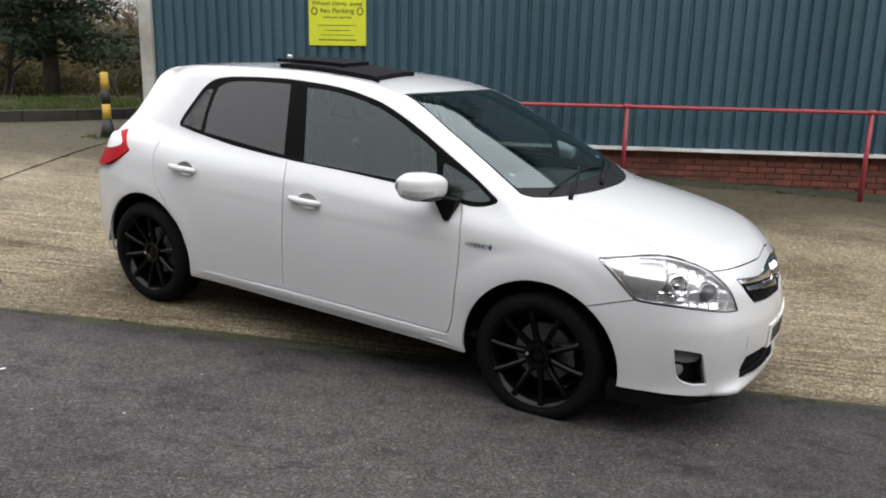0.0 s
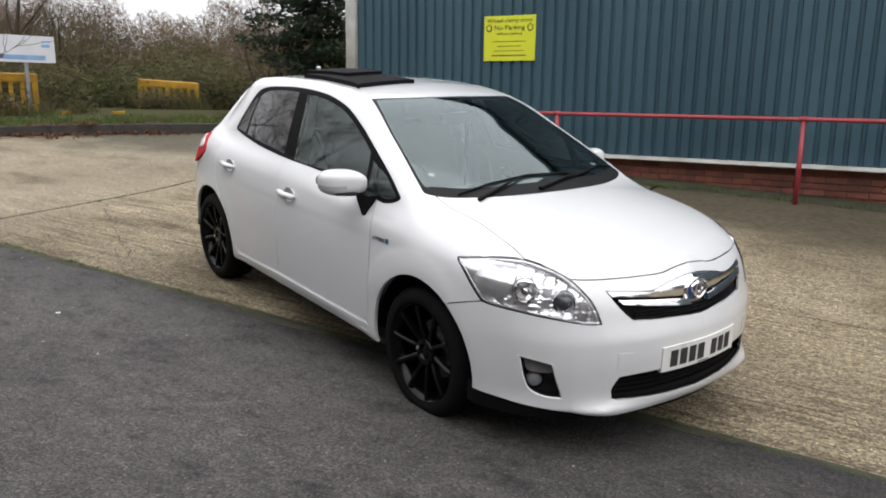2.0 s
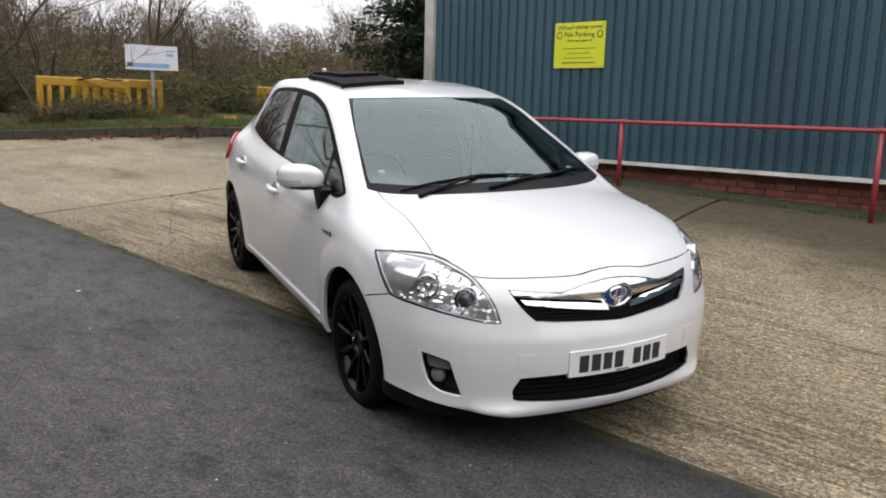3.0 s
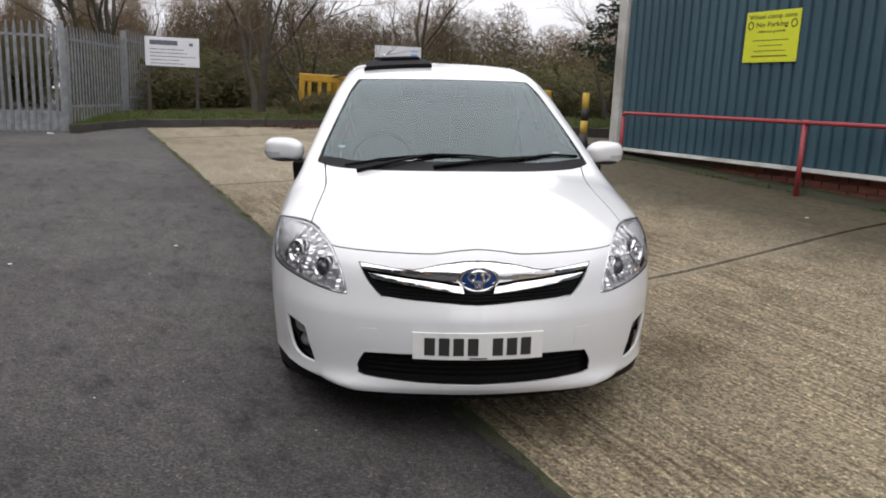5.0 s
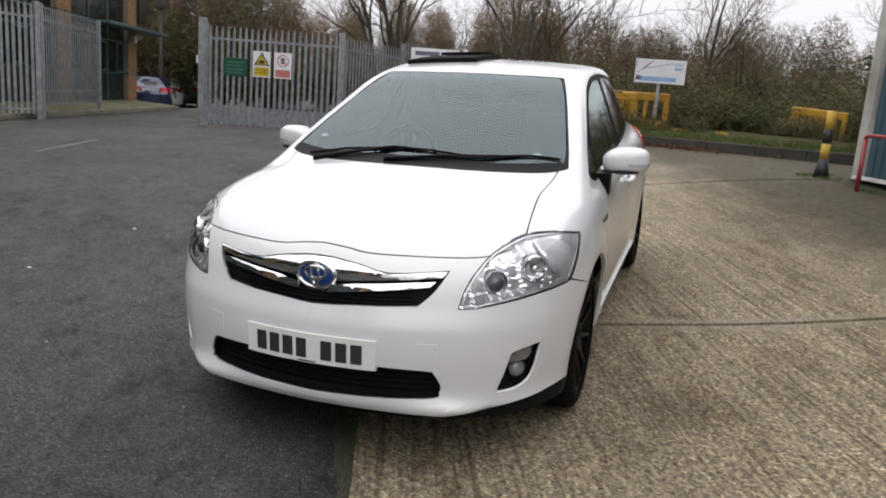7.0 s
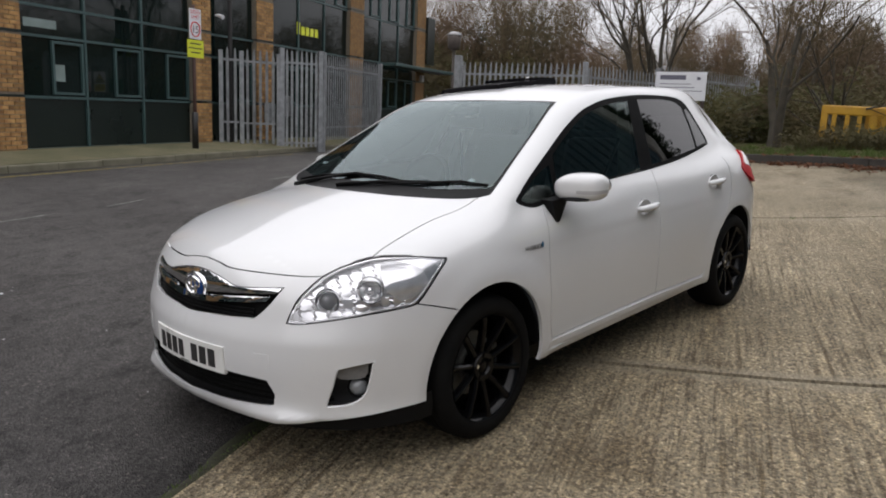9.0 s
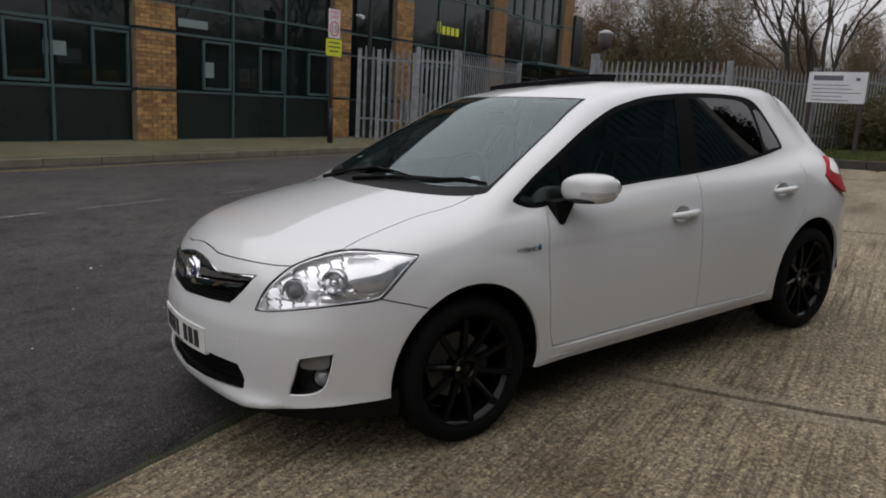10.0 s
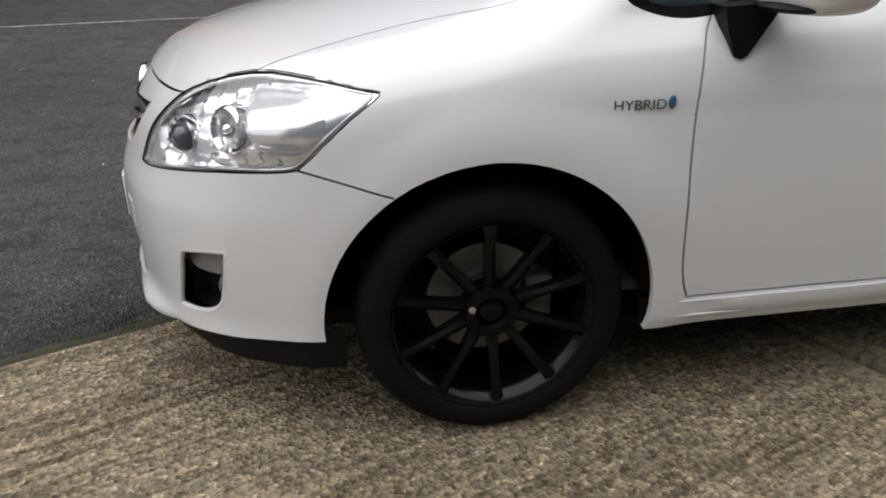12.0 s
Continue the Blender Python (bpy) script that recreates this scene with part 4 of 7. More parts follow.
def leaf_cloud(rng, blobs, count, size, flat=0.5, slim=0.45):
    """A mesh of small leaves or twig ends scattered through overlapping lumps (x, y, z, rx, ry, rz), shaded as soft lumps."""
    g = np.random.default_rng(rng.randrange(10 ** 6))
    unit = lambda a: a / (np.linalg.norm(a, axis=1)[:, None] + 1e-9)
    B = np.repeat(np.array(blobs, float), count, 0)
    n = len(B)
    d = unit(g.normal(size=(n, 3))) * g.random((n, 1)) ** 0.45
    c = B[:, :3] + d * B[:, 3:]
    a = unit(g.normal(size=(n, 3)) * (1, 1, flat))
    b = unit(np.cross(a, g.normal(size=(n, 3))))
    out = unit(unit(d / B[:, 3:]) * 0.75 + (0, 0, 0.5) + 0.22 * g.normal(size=(n, 3)))
    b = np.where((np.cross(b, a) * out).sum(1)[:, None] < 0, -b, b)
    s = size * g.uniform(0.5, 1.5, (n, 1))
    co = np.stack([c - a * s, c + b * s * slim, c + a * s, c - b * s * slim], 1).reshape(-1, 3)
    me = bpy.data.meshes.new("leaves")
    me.vertices.add(4 * n)
    me.vertices.foreach_set("co", co.ravel())
    me.loops.add(4 * n)
    me.loops.foreach_set("vertex_index", np.arange(4 * n, dtype=np.int32))
    me.polygons.add(n)
    me.polygons.foreach_set("loop_start", np.arange(0, 4 * n, 4, dtype=np.int32))
    me.polygons.foreach_set("use_smooth", np.ones(n, bool))
    me.update(calc_edges=True)
    me.normals_split_custom_set_from_vertices(np.repeat(out, 4, 0))
    return me


rng = random.Random(21)
# the bare tree on the verge
tree("bare_tree", 5, STREET @ pose(-14.3, 2.2, verge_z(-14.3, 2.2)), "tall spreading leafless tree with several stems on the verge", height=8.0, spread=0.5, levels=5, trunk=0.105, low=0.3, limbs=3, bole=0.36, multi=2)
tree("bare_tree", 17, STREET @ pose(-14.6, 3.55, verge_z(-14.6, 3.55)), "small leafless tree with sweeping branches among the barriers", height=5.2, spread=0.6, levels=3, trunk=0.05, low=0.25, limbs=5, bole=0.36, multi=2)
tree("bare_tree", 8, STREET @ pose(-20.5, 9.5, verge_z(-18, 9)), "slender leafless birch-like tree behind the hedge", height=7.5, spread=0.3, levels=4, trunk=0.09)
tree("bare_tree", 12, STREET @ pose(-19.0, -1.0, 0.5), "many-stemmed leafless tree behind the fence", height=8.0, spread=0.3, levels=4, trunk=0.09, multi=5)
kinds = [tree("bare_tree", s, STREET @ pose(-30 - 2 * k, 4 + 5 * k, 0.5), "leafless tree in the woods behind the yard", height=h, spread=0.5, levels=4, trunk=0.13, multi=mu)
         for k, (s, h, mu) in enumerate(((31, 7.0, 2), (32, 6.2, 3), (33, 7.6, 2)))]
places = []
for k in range(46):
    t = k / 45
    ang = radians(178 - 92 * t)
    dist = rng.uniform(24, 40)
    places.append((-6 + dist * math.cos(ang) * 1.0, -9 + dist * math.sin(ang) * 1.0 - 4))
for k, (u, v) in enumerate(places):
    if u > -5 and v < 24:
        continue
    s = rng.uniform(0.45, 0.68)
    c = copy_thing(kinds[k % 3], STREET @ pose(u, v, 0.4, 0, 0, rng.uniform(0, 360)) @ Matrix.Diagonal((s, s, s, 1)))
    c.scale = (s, s, s)
for k in range(14):
    s = rng.uniform(1.2, 1.6) if k < 8 else rng.uniform(0.8, 1.1)
    c = copy_thing(kinds[k % 3], STREET @ pose(-36 - rng.uniform(0, 8), -26 + 2.6 * k, 0.2, 0, 0, rng.uniform(0, 360)))
    c.scale = (s, s, s)

# hedges: brambles and ivy
def hedge(name, u0, v0, u1, v1, h, depth, count, material, label, size=0.085, slim=0.24):
    n = int(math.hypot(u1 - u0, v1 - v0) / 1.1) + 1
    blobs = []
    for k in range(n):
        t = (k + 0.5) / n
        u, v = u0 + (u1 - u0) * t + rng.gauss(0, 0.3), v0 + (v1 - v0) * t + rng.gauss(0, 0.3)
        hh = h * rng.uniform(0.8, 1.1)
        blobs.append((u, v, 0.55 + hh * 0.42, depth * rng.uniform(0.7, 1.2), 0.95, hh * 0.5))
    tagged(part(name, leaf_cloud(rng, blobs, count, size, 1.4 if slim < 0.2 else 0.5, slim), material), label, "hedge", kind="stuff").matrix_world = STREET


hedge("bramble_hedge", -18.5, 0.5, -17.0, 9.0, 1.9, 1.2, 1500, BRAMBLE, "tangled brown bramble thicket behind the barriers")
hedge("bramble_hedge", -17.0, 9.0, -12.0, 16.0, 2.0, 1.3, 1500, BRAMBLE, "tangled brown bramble thicket behind the barriers")
hedge("ivy_hedge", -20.0, 2.0, -18.0, 12.0, 2.6, 1.4, 1800, IVY, "rough ivy-grown hedge at the wood's edge", 0.06, 0.5)
hedge("ivy_hedge", -18.0, 12.0, -10.5, 19.5, 2.7, 1.5, 1800, IVY, "rough ivy-grown hedge at the wood's edge", 0.06, 0.5)
hedge("bramble_hedge", -10.5, 17.5, 0.0, 24.0, 3.0, 1.6, 1200, BRAMBLE, "tangled brown thicket beyond the warehouse corner", 0.1)
hedge("bramble_hedge", -19.5, -1.5, -16.5, 1.5, 2.0, 1.0, 1500, BRAMBLE, "reddish brown winter shrubs behind the name board")
for u0, v0, u1, v1, h in ((-37.0, -24.0, -34.0, -6.0, 9.5), (-34.0, -6.0, -31.0, 6.0, 6.0), (-31.0, 4.0, -26.0, 18.0, 5.3), (-26.0, 18.0, -14.0, 27.0, 5.0), (-14.0, 27.0, 2.0, 33.0, 5.2)):
    hedge("wood_edge", u0, v0, u1, v1, h, 2.2, 6500, TWIG, "brown leafless wood behind the yard, a haze of fine twigs", 0.15, 0.07)
    hedge("undergrowth", u0 + 1.5, v0 - 1, u1 + 1.5, v1 - 1, 4.6 if h > 8 else 3.2, 1.8, 1800, BRAMBLE, "olive brown undergrowth at the foot of the wood", 0.12)

hedge("dark_thicket", -44.0, -24.0, -37.0, -8.5, 6.5, 2.0, 2600, NEEDLES, "dense dark thicket beyond the car park", 0.1, 0.4)

# the evergreen by the warehouse corner
con = empty("evergreen_tree", STREET @ pose(-9.3, 10.2, verge_z(-9.3, 10.2)), "dense dark evergreen conifer behind the verge", "tree")
part("trunk", tube([(0, 0, -0.2), (0.05, 0, 1.5), (0, 0.05, 4.0), (0, 0, 7.4)], [0.17, 0.14, 0.09, 0.02], 8), BARK, con, smooth=True)
blobs = []
for k in range(60):
    z = 0.9 + 6.4 * (k / 60)
    a, reach = k * 2.4, (2.3 - 0.27 * z) * rng.uniform(0.55, 1.1)
    x, y = reach * math.cos(a), reach * math.sin(a)
    part("limb", tube([(0, 0, z), (x * 0.6, y * 0.6, z + 0.1), (x, y, z - 0.12)], [0.04, 0.025, 0.008], 4, False), BARK, con)
    blobs += [(x * 0.75, y * 0.75, z, 0.55, 0.55, 0.26), (x * 0.35, y * 0.35, z, 0.45, 0.45, 0.25)]
part("crown", leaf_cloud(rng, blobs, 230, 0.06), NEEDLES, con)

# grass on the verge, and drifts of fallen leaves
spots = []
for _ in range(1500):
    v = rng.uniform(-1.9, 16)
    u = kerb_u(v) - 0.2 - abs(rng.gauss(0, 1.6))
    spots.append((u, v, verge_z(u, v), rng.uniform(0.5, 1.3)))
tagged(part("verge_grass", tufts(rng, spots, 15, 0.11, 0.22, 0.007), GRASS), "tufts of rough green winter grass", "grass", kind="stuff").matrix_world = STREET
spots = [(kerb_u(v) + rng.gauss(0.1, 0.22), v, rng.random()) for v in [rng.gauss(3.2, 0.9) for _ in range(160)]]
bm = leaf_cloud(rng, [(u, v, yard_z(u, v) + 0.03 if u > kerb_u(v) else verge_z(u, v) + 0.03, 0.09, 0.09, 0.03) for u, v, _ in spots], 10, 0.03)
tagged(part("leaf_litter", bm, RED_LEAF), "reddish brown fallen leaves against the kerb", "leaves", kind="stuff").matrix_world = STREET

# dead stems and brambles growing up through the barriers
spots = [(rng.uniform(-13.3, -12.3), rng.uniform(2.6, 6.6), 0.0, rng.uniform(0.4, 1.1)) for _ in range(120)] + [(rng.uniform(-14.6, -12.8), rng.uniform(9.3, 10.1), 0.0, rng.uniform(0.5, 1.2)) for _ in range(110)]
spots = [(u, v, verge_z(u, v), k) for u, v, _, k in spots]
blobs = [(rng.uniform(-13.2, -12.4), rng.uniform(2.4, 6.4), 0.0, 0.3, 0.4, rng.uniform(0.2, 0.34)) for _ in range(14)] + [(rng.uniform(-14.2, -13.0), rng.uniform(9.0, 9.9), 0.0, 0.4, 0.3, rng.uniform(0.25, 0.4)) for _ in range(6)]
tagged(part("low_scrub", leaf_cloud(rng, [(u, v, verge_z(u, v) + 0.2, a, b, c) for u, v, _, a, b, c in blobs], 260, 0.035), IVY), "low green and brown scrub before the barriers", "scrub", kind="stuff").matrix_world = STREET
tagged(part("dead_stems", tufts(rng, spots, 14, 0.62, 0.3, 0.008), BRAMBLE), "dead brown stems and brambles before the barriers", "weeds", kind="stuff").matrix_world = STREET

# ---- the white hatchback: its outer form as one smooth function ----
def curve(points):
    """A smooth function through points in rising order (monotone cubic)."""
    xs, ys = np.array([p[0] for p in points], float), np.array([p[1] for p in points], float)
    d = np.diff(ys) / np.diff(xs)
    m = np.concatenate([[d[0]], np.where(d[:-1] * d[1:] > 0, 2 * d[:-1] * d[1:] / np.where(np.abs(d[:-1] + d[1:]) < 1e-9, 1, d[:-1] + d[1:]), 0), [d[-1]]])

    def f(x):
        x = np.asarray(x, float)
        i = np.clip(np.searchsorted(xs, x) - 1, 0, len(xs) - 2)
        h = xs[i + 1] - xs[i]
        t = np.clip((x - xs[i]) / h, 0, 1)
        return (ys[i] * (1 + 2 * t) * (1 - t) ** 2 + m[i] * h * t * (1 - t) ** 2 + ys[i + 1] * t * t * (3 - 2 * t) + m[i + 1] * h * t * t * (t - 1))
    return f


PLAN = curve([(-2.06, 0.0), (-2.05, 0.22), (-2.03, 0.42), (-1.98, 0.6), (-1.9, 0.72), (-1.78, 0.80), (-1.6, 0.85), (-1.3, 0.875), (-0.8, 0.88), (0.6, 0.88), (1.3, 0.885),
              (1.55, 0.878), (1.7, 0.86), (1.85, 0.805), (1.95, 0.735), (2.03, 0.65), (2.1, 0.53), (2.152, 0.40), (2.186, 0.28), (2.207, 0.13), (2.214, 0.0)])
NOSE = curve([(0.15, -0.05), (0.22, -0.03), (0.28, 0.006), (0.36, 0.01), (0.45, 0.012), (0.55, 0.006), (0.64, -0.022), (0.73, -0.05), (0.82, -0.085), (0.9, -0.13), (1.1, -0.25)])
TAIL = curve([(0.15, 0.06), (0.25, 0.02), (0.4, -0.02), (0.6, -0.015), (0.74, -0.02), (0.8, 0.03), (0.85, 0.08), (1.0, 0.13), (1.2, 0.17)])
INSET = curve([(0.15, 0.07), (0.22, 0.042), (0.28, 0.02), (0.34, 0.014), (0.5, 0.004), (0.63, 0.0), (0.72, 0.003), (0.82, 0.014), (0.9, 0.03), (0.97, 0.055), (1.03, 0.085), (1.2, 0.22)])
HOOD = curve([(-2.1, 1.06), (-1.6, 1.1), (-0.5, 1.06), (0.6, 1.055), (1.1, 1.045), (1.3, 1.025), (1.55, 0.985), (1.8, 0.93), (2.0, 0.875), (2.12, 0.825), (2.2, 0.76), (2.3, 0.68)])
ROOF = curve([(-2.2, 0.6), (-2.02, 0.86), (-1.9, 1.04), (-1.775, 1.22), (-1.742, 1.35), (-1.735, 1.408), (-1.5, 1.45), (-1.2, 1.48), (-0.8, 1.502), (-0.4, 1.508), (0.0, 1.49), (0.25, 1.455),
              (0.42, 1.41), (0.7, 1.29), (1.0, 1.15), (1.2, 1.05), (1.35, 0.975), (1.6, 0.86)])
CABIN = curve([(-2.1, -0.22), (-1.85, -0.11), (-1.6, -0.045), (-1.4, -0.03), (-1.0, -0.015), (-0.4, 0.0), (0.6, 0.0), (1.1, 0.004), (1.5, -0.02)])

LEAN_IN = curve([(-2.0, 0.6), (-1.6, 0.46), (-1.35, 0.2), (-1.15, 0.06), (-0.9, 0.0), (2.0, 0.0)])


def smax(a, b, r):
    h = np.maximum(r - np.abs(a - b), 0) / r
    return np.maximum(a, b) + h * h * r * 0.25


def body_form(x, y, z):
    """Below zero inside the car. x forward, y left, z up from the ground between the axles."""
    a = np.abs(y)

    def width(x, z):
        shift = np.where(x > 0, NOSE(z) * np.clip((x - 0.9) / 1.1, 0, 1), TAIL(z) * np.clip((-x - 1.1) / 0.8, 0, 1))
        w = PLAN(x - shift) - INSET(z)
        for ax in (1.3, -1.3):
            r = np.hypot(x - ax, z - 0.317)
            w = w + 0.010 * np.exp(-((r - 0.40) / 0.075) ** 2)
        r = np.hypot(x - 1.27, z - 0.317)
        w = w + 0.006 * np.clip((z - 0.45) / 0.12, 0, 1) * np.clip((1.62 - x) / 0.2, 0, 1) / (1 + np.exp(np.clip((r - 0.488) / 0.01, -40, 40))) * (x > 0)
        lip = (0.022 * np.clip((x - 1.6) / 0.3, 0, 1) + 0.12 * np.clip((x - 2.04) / 0.12, 0, 1)) * np.clip((2.21 - x) / 0.07, 0, 1) * np.exp(-((z - 0.243) / 0.05) ** 2)
        w = w + lip
        over = np.maximum(np.maximum(x - shift - 2.214, -2.06 - (x - shift)), 0)
        return w - 9 * over

    w = width(x, z)
    e = 0.004
    wx, wz = (width(x + e, z) - width(x - e, z)) / (2 * e), (width(x, z + e) - width(x, z - e)) / (2 * e)
    side = (a - w) / np.sqrt(1 + np.minimum(wx * wx, 60) + np.minimum(wz * wz, 4))
    top = (z - (HOOD(x) - 0.075 * (a / 0.75) ** 2 * np.clip((x + 0.3) / 1.3, 0.2, 1))) * 0.97
    low = smax(side, top, 0.12)
    low = smax(low, 0.2 - z, 0.05)
    xr = x + 0.12 * a * a * np.clip((x + 0.2) / 0.8, 0, 1) - 0.3 * a * a * np.clip((-x - 1.2) / 0.6, 0, 1)
    cover = (z - (ROOF(xr) - 0.032 * (a / 0.6) ** 2)) / np.sqrt(1 + np.clip((ROOF(xr + e) - ROOF(xr - e)) / (2 * e), -3, 3) ** 2)
    cab = (a - (0.785 + CABIN(x) - 0.36 * (z - 1.0) - LEAN_IN(x) * np.maximum(z - 0.98, 0) - 0.16 * np.maximum(z - 1.0, 0) ** 2)) * 0.93
    cabin = smax(cab, cover, 0.065)
    cabin = smax(cabin, 0.8 - z, 0.05)
    cabin = smax(cabin, x - 1.5, 0.05)
    return -smax(-low, -cabin, 0.035)


CAR = Matrix(((0.9983, 0.0014, 0.0586, -0.0249), (0.0, 0.9997, -0.0243, 0.01), (-0.0586, 0.0242, 0.998, 0.0017), (0, 0, 0, 1)))
PAINT = mat("pearl_white_paint", (0.595, 0.6, 0.605), 0.3, other=(0.57, 0.575, 0.58), scale=1.2, fine=0.012, fscale=900, rvar=0.03, coat=1.0)
TRIM = mat("black_trim", (0.006, 0.006, 0.0065), 0.5, scale=9, fine=0.15, spec=0.12)
LAMP_SILVER = mat("lamp_silver", (0.96, 0.96, 0.97), 0.16, metal=0.72, scale=30, fine=0.04, rvar=0.06)
PILLAR = mat("pillar_black", (0.003, 0.003, 0.0033), 0.55, scale=9, fine=0.1, spec=0.05)
LINING = mat("grey_lining", (0.05, 0.05, 0.052), 0.9, scale=7, fine=0.1)
CLOTH = mat("dark_cloth", (0.1, 0.1, 0.105), 0.95, scale=9, fine=0.2, bump=0.2)
CHROME = mat("chrome", (0.9, 0.9, 0.91), 0.06, metal=1.0, scale=6, fine=0.02, rvar=0.02)
SILVER = mat("satin_silver", (0.8, 0.8, 0.81), 0.28, metal=0.75, scale=6, fine=0.03)
RUBBER = mat("tyre_rubber", (0.0045, 0.0045, 0.005), 0.75, other=(0.007, 0.0068, 0.0065), scale=7, fine=0.2, spec=0.08)
RIM_BLACK = mat("gloss_black_alloy", (0.003, 0.003, 0.0034), 0.2, scale=5, fine=0.1, coat=0.12, spec=0.14)
DISC = mat("brake_disc", (0.22, 0.22, 0.21), 0.45, metal=0.7, scale=9, fine=0.15)
MESH_BLACK = mat("grille_black", (0.006, 0.006, 0.006), 0.6, scale=9, fine=0.2, spec=0.1)
RED_LENS = mat("red_lens", (0.42, 0.002, 0.008), 0.35, other=(0.34, 0.001, 0.006), scale=20, fine=0.05, spec=0.15)
PALE_LENS = plain("pale_lens", (0.75, 0.72, 0.72), 0.12, coat=1.0)
PLATE_WHITE = mat("plate_white", (0.7, 0.7, 0.68), 0.3, other=(0.62, 0.62, 0.6), scale=5, fine=0.03)
EMBLEM_BLUE = plain("emblem_blue", (0.006, 0.035, 0.14), 0.2, coat=0.4)
SCREEN = glass_mat("windscreen_glass", (0.7, 0.8, 0.81), ior=1.85, shine=(0.84, 0.97, 0.98))
SIDE_GLASS = glass_mat("side_glass", (0.33, 0.41, 0.39), ior=1.6, shine=(0.88, 1.0, 0.97))
PRIVACY = glass_mat("privacy_glass", (0.05, 0.05, 0.053), ior=1.6)
LENS = glass_mat("clear_lens", (0.99, 0.99, 1.0), ior=1.42)

LO, HI = np.array([-2.5, -1.15, 0.02]), np.array([2.5, 1.15, 1.78])


def form_shell(step, inset):
    """The closed surface of the form, drawn in by inset: rays from a surrounding box towards the car's middle."""
    n = np.round((HI - LO) / step).astype(int)
    index, quads = {}, []

    def vid(*ijk):
        return index.setdefault(ijk, len(index))

    for ax in range(3):
        b, c = [k for k in range(3) if k != ax]
        for end in (0, n[ax]):
            for i in range(n[b]):
                for j in range(n[c]):
                    q = []
                    for di, dj in ((0, 0), (1, 0), (1, 1), (0, 1)):
                        p = [0, 0, 0]
                        p[ax], p[b], p[c] = int(end), i + di, j + dj
                        q.append(vid(*p))
                    flip = (end > 0) == (ax == 1)
                    quads.append(q[::-1] if flip else q)
    lattice = np.array(list(index))
    B = LO + (HI - LO) * lattice / n
    T = np.stack([0.88 * np.clip(B[:, 0], -1.9, 1.9), 0.3 * B[:, 1], np.clip(B[:, 2], 0.45, 0.8)], 1)
    t0, t1 = np.zeros(len(B)), np.zeros(len(B))
    found = np.zeros(len(B), bool)
    for k in range(1, 121):
        t = k / 120
        q = B + (T - B) * t
        inside = body_form(*q.T) + inset < 0
        first = inside & ~found
        t0[first], t1[first] = (k - 1) / 120, t
        found |= inside
    for _ in range(16):
        m = (t0 + t1) / 2
        inside = body_form(*(B + (T - B) * m[:, None]).T) + inset < 0
        t1, t0 = np.where(inside, m, t1), np.where(inside, t0, m)
    return B + (T - B) * t1[:, None], quads


def shell_mesh():
    a, qa = form_shell(0.024, 0.0)
    b, qb = form_shell(0.06, 0.016)
    me = bpy.data.meshes.new("shell")
    me.from_pydata([tuple(p) for p in a] + [tuple(p) for p in b], [], qa + [[i + len(a) for i in q[::-1]] for q in qb])
    for i in range(3):
        me.materials.append(TRIM)
    idx = np.array([0] * len(qa) + [1] * len(qb), np.int32)
    me.polygons.foreach_set("material_index", idx)
    me.update()
    return me


def boolean(me, cutter, op):
    """The mesh me less or within the closed bmesh cutter."""
    bmesh.ops.recalc_face_normals(cutter, faces=cutter.faces)
    bmesh.ops.triangulate(cutter, faces=cutter.faces)
    cm = bpy.data.meshes.new("cutter")
    for f in cutter.faces:
        f.material_index = 2
    cutter.to_mesh(cm)
    for i in range(3):
        cm.materials.append(TRIM)
    a, b = bpy.data.objects.new("a", me), bpy.data.objects.new("b", cm)
    scene.collection.objects.link(a)
    scene.collection.objects.link(b)
    mod = a.modifiers.new("cut", "BOOLEAN")
    mod.object, mod.operation, mod.solver = b, op, "MANIFOLD"
    out = bpy.data.meshes.new_from_object(a.evaluated_get(bpy.context.evaluated_depsgraph_get()))
    bpy.data.objects.remove(a)
    bpy.data.objects.remove(b)
    return out


def smooth_path(points, closed, per=5):
    """Catmull-Rom through 3D points; a point given twice in a row stays a corner."""
    pts = [Vector(p) for p in points]
    out, n = [], len(pts)
    for i in range(n if closed else n - 1):
        p1, p2 = pts[i], pts[(i + 1) % n]
        if (p2 - p1).length < 1e-6:
            continue
        p0 = pts[i - 1] if closed or i else p1
        p3 = pts[(i + 2) % n] if closed or i + 2 < n else p2
        for k in range(per):
            t = k / per
            out.append(0.5 * (2 * p1 + (p2 - p0) * t + (2 * p0 - 5 * p1 + 4 * p2 - p3) * t * t + (3 * p1 - p0 - 3 * p2 + p3) * t ** 3))
    if not closed:
        out.append(pts[-1])
    return out


def prism_cut(points, way, near, deep, side=1):
    """A closed prism over 3D points along way, from near before to deep behind."""
    bm = bmesh.new()
    way = Vector(way).normalized()
    flip = Vector((1, side, 1))
    lo = [bm.verts.new((p - way * deep) * flip) for p in points]
    hi = [bm.verts.new((p + way * near) * flip) for p in points]
    bm.faces.new(lo)
    bm.faces.new(hi[::-1])
    for i in range(len(lo)):
        j = (i + 1) % len(lo)
        bm.faces.new((lo[i], lo[j], hi[j], hi[i]))
    return bm


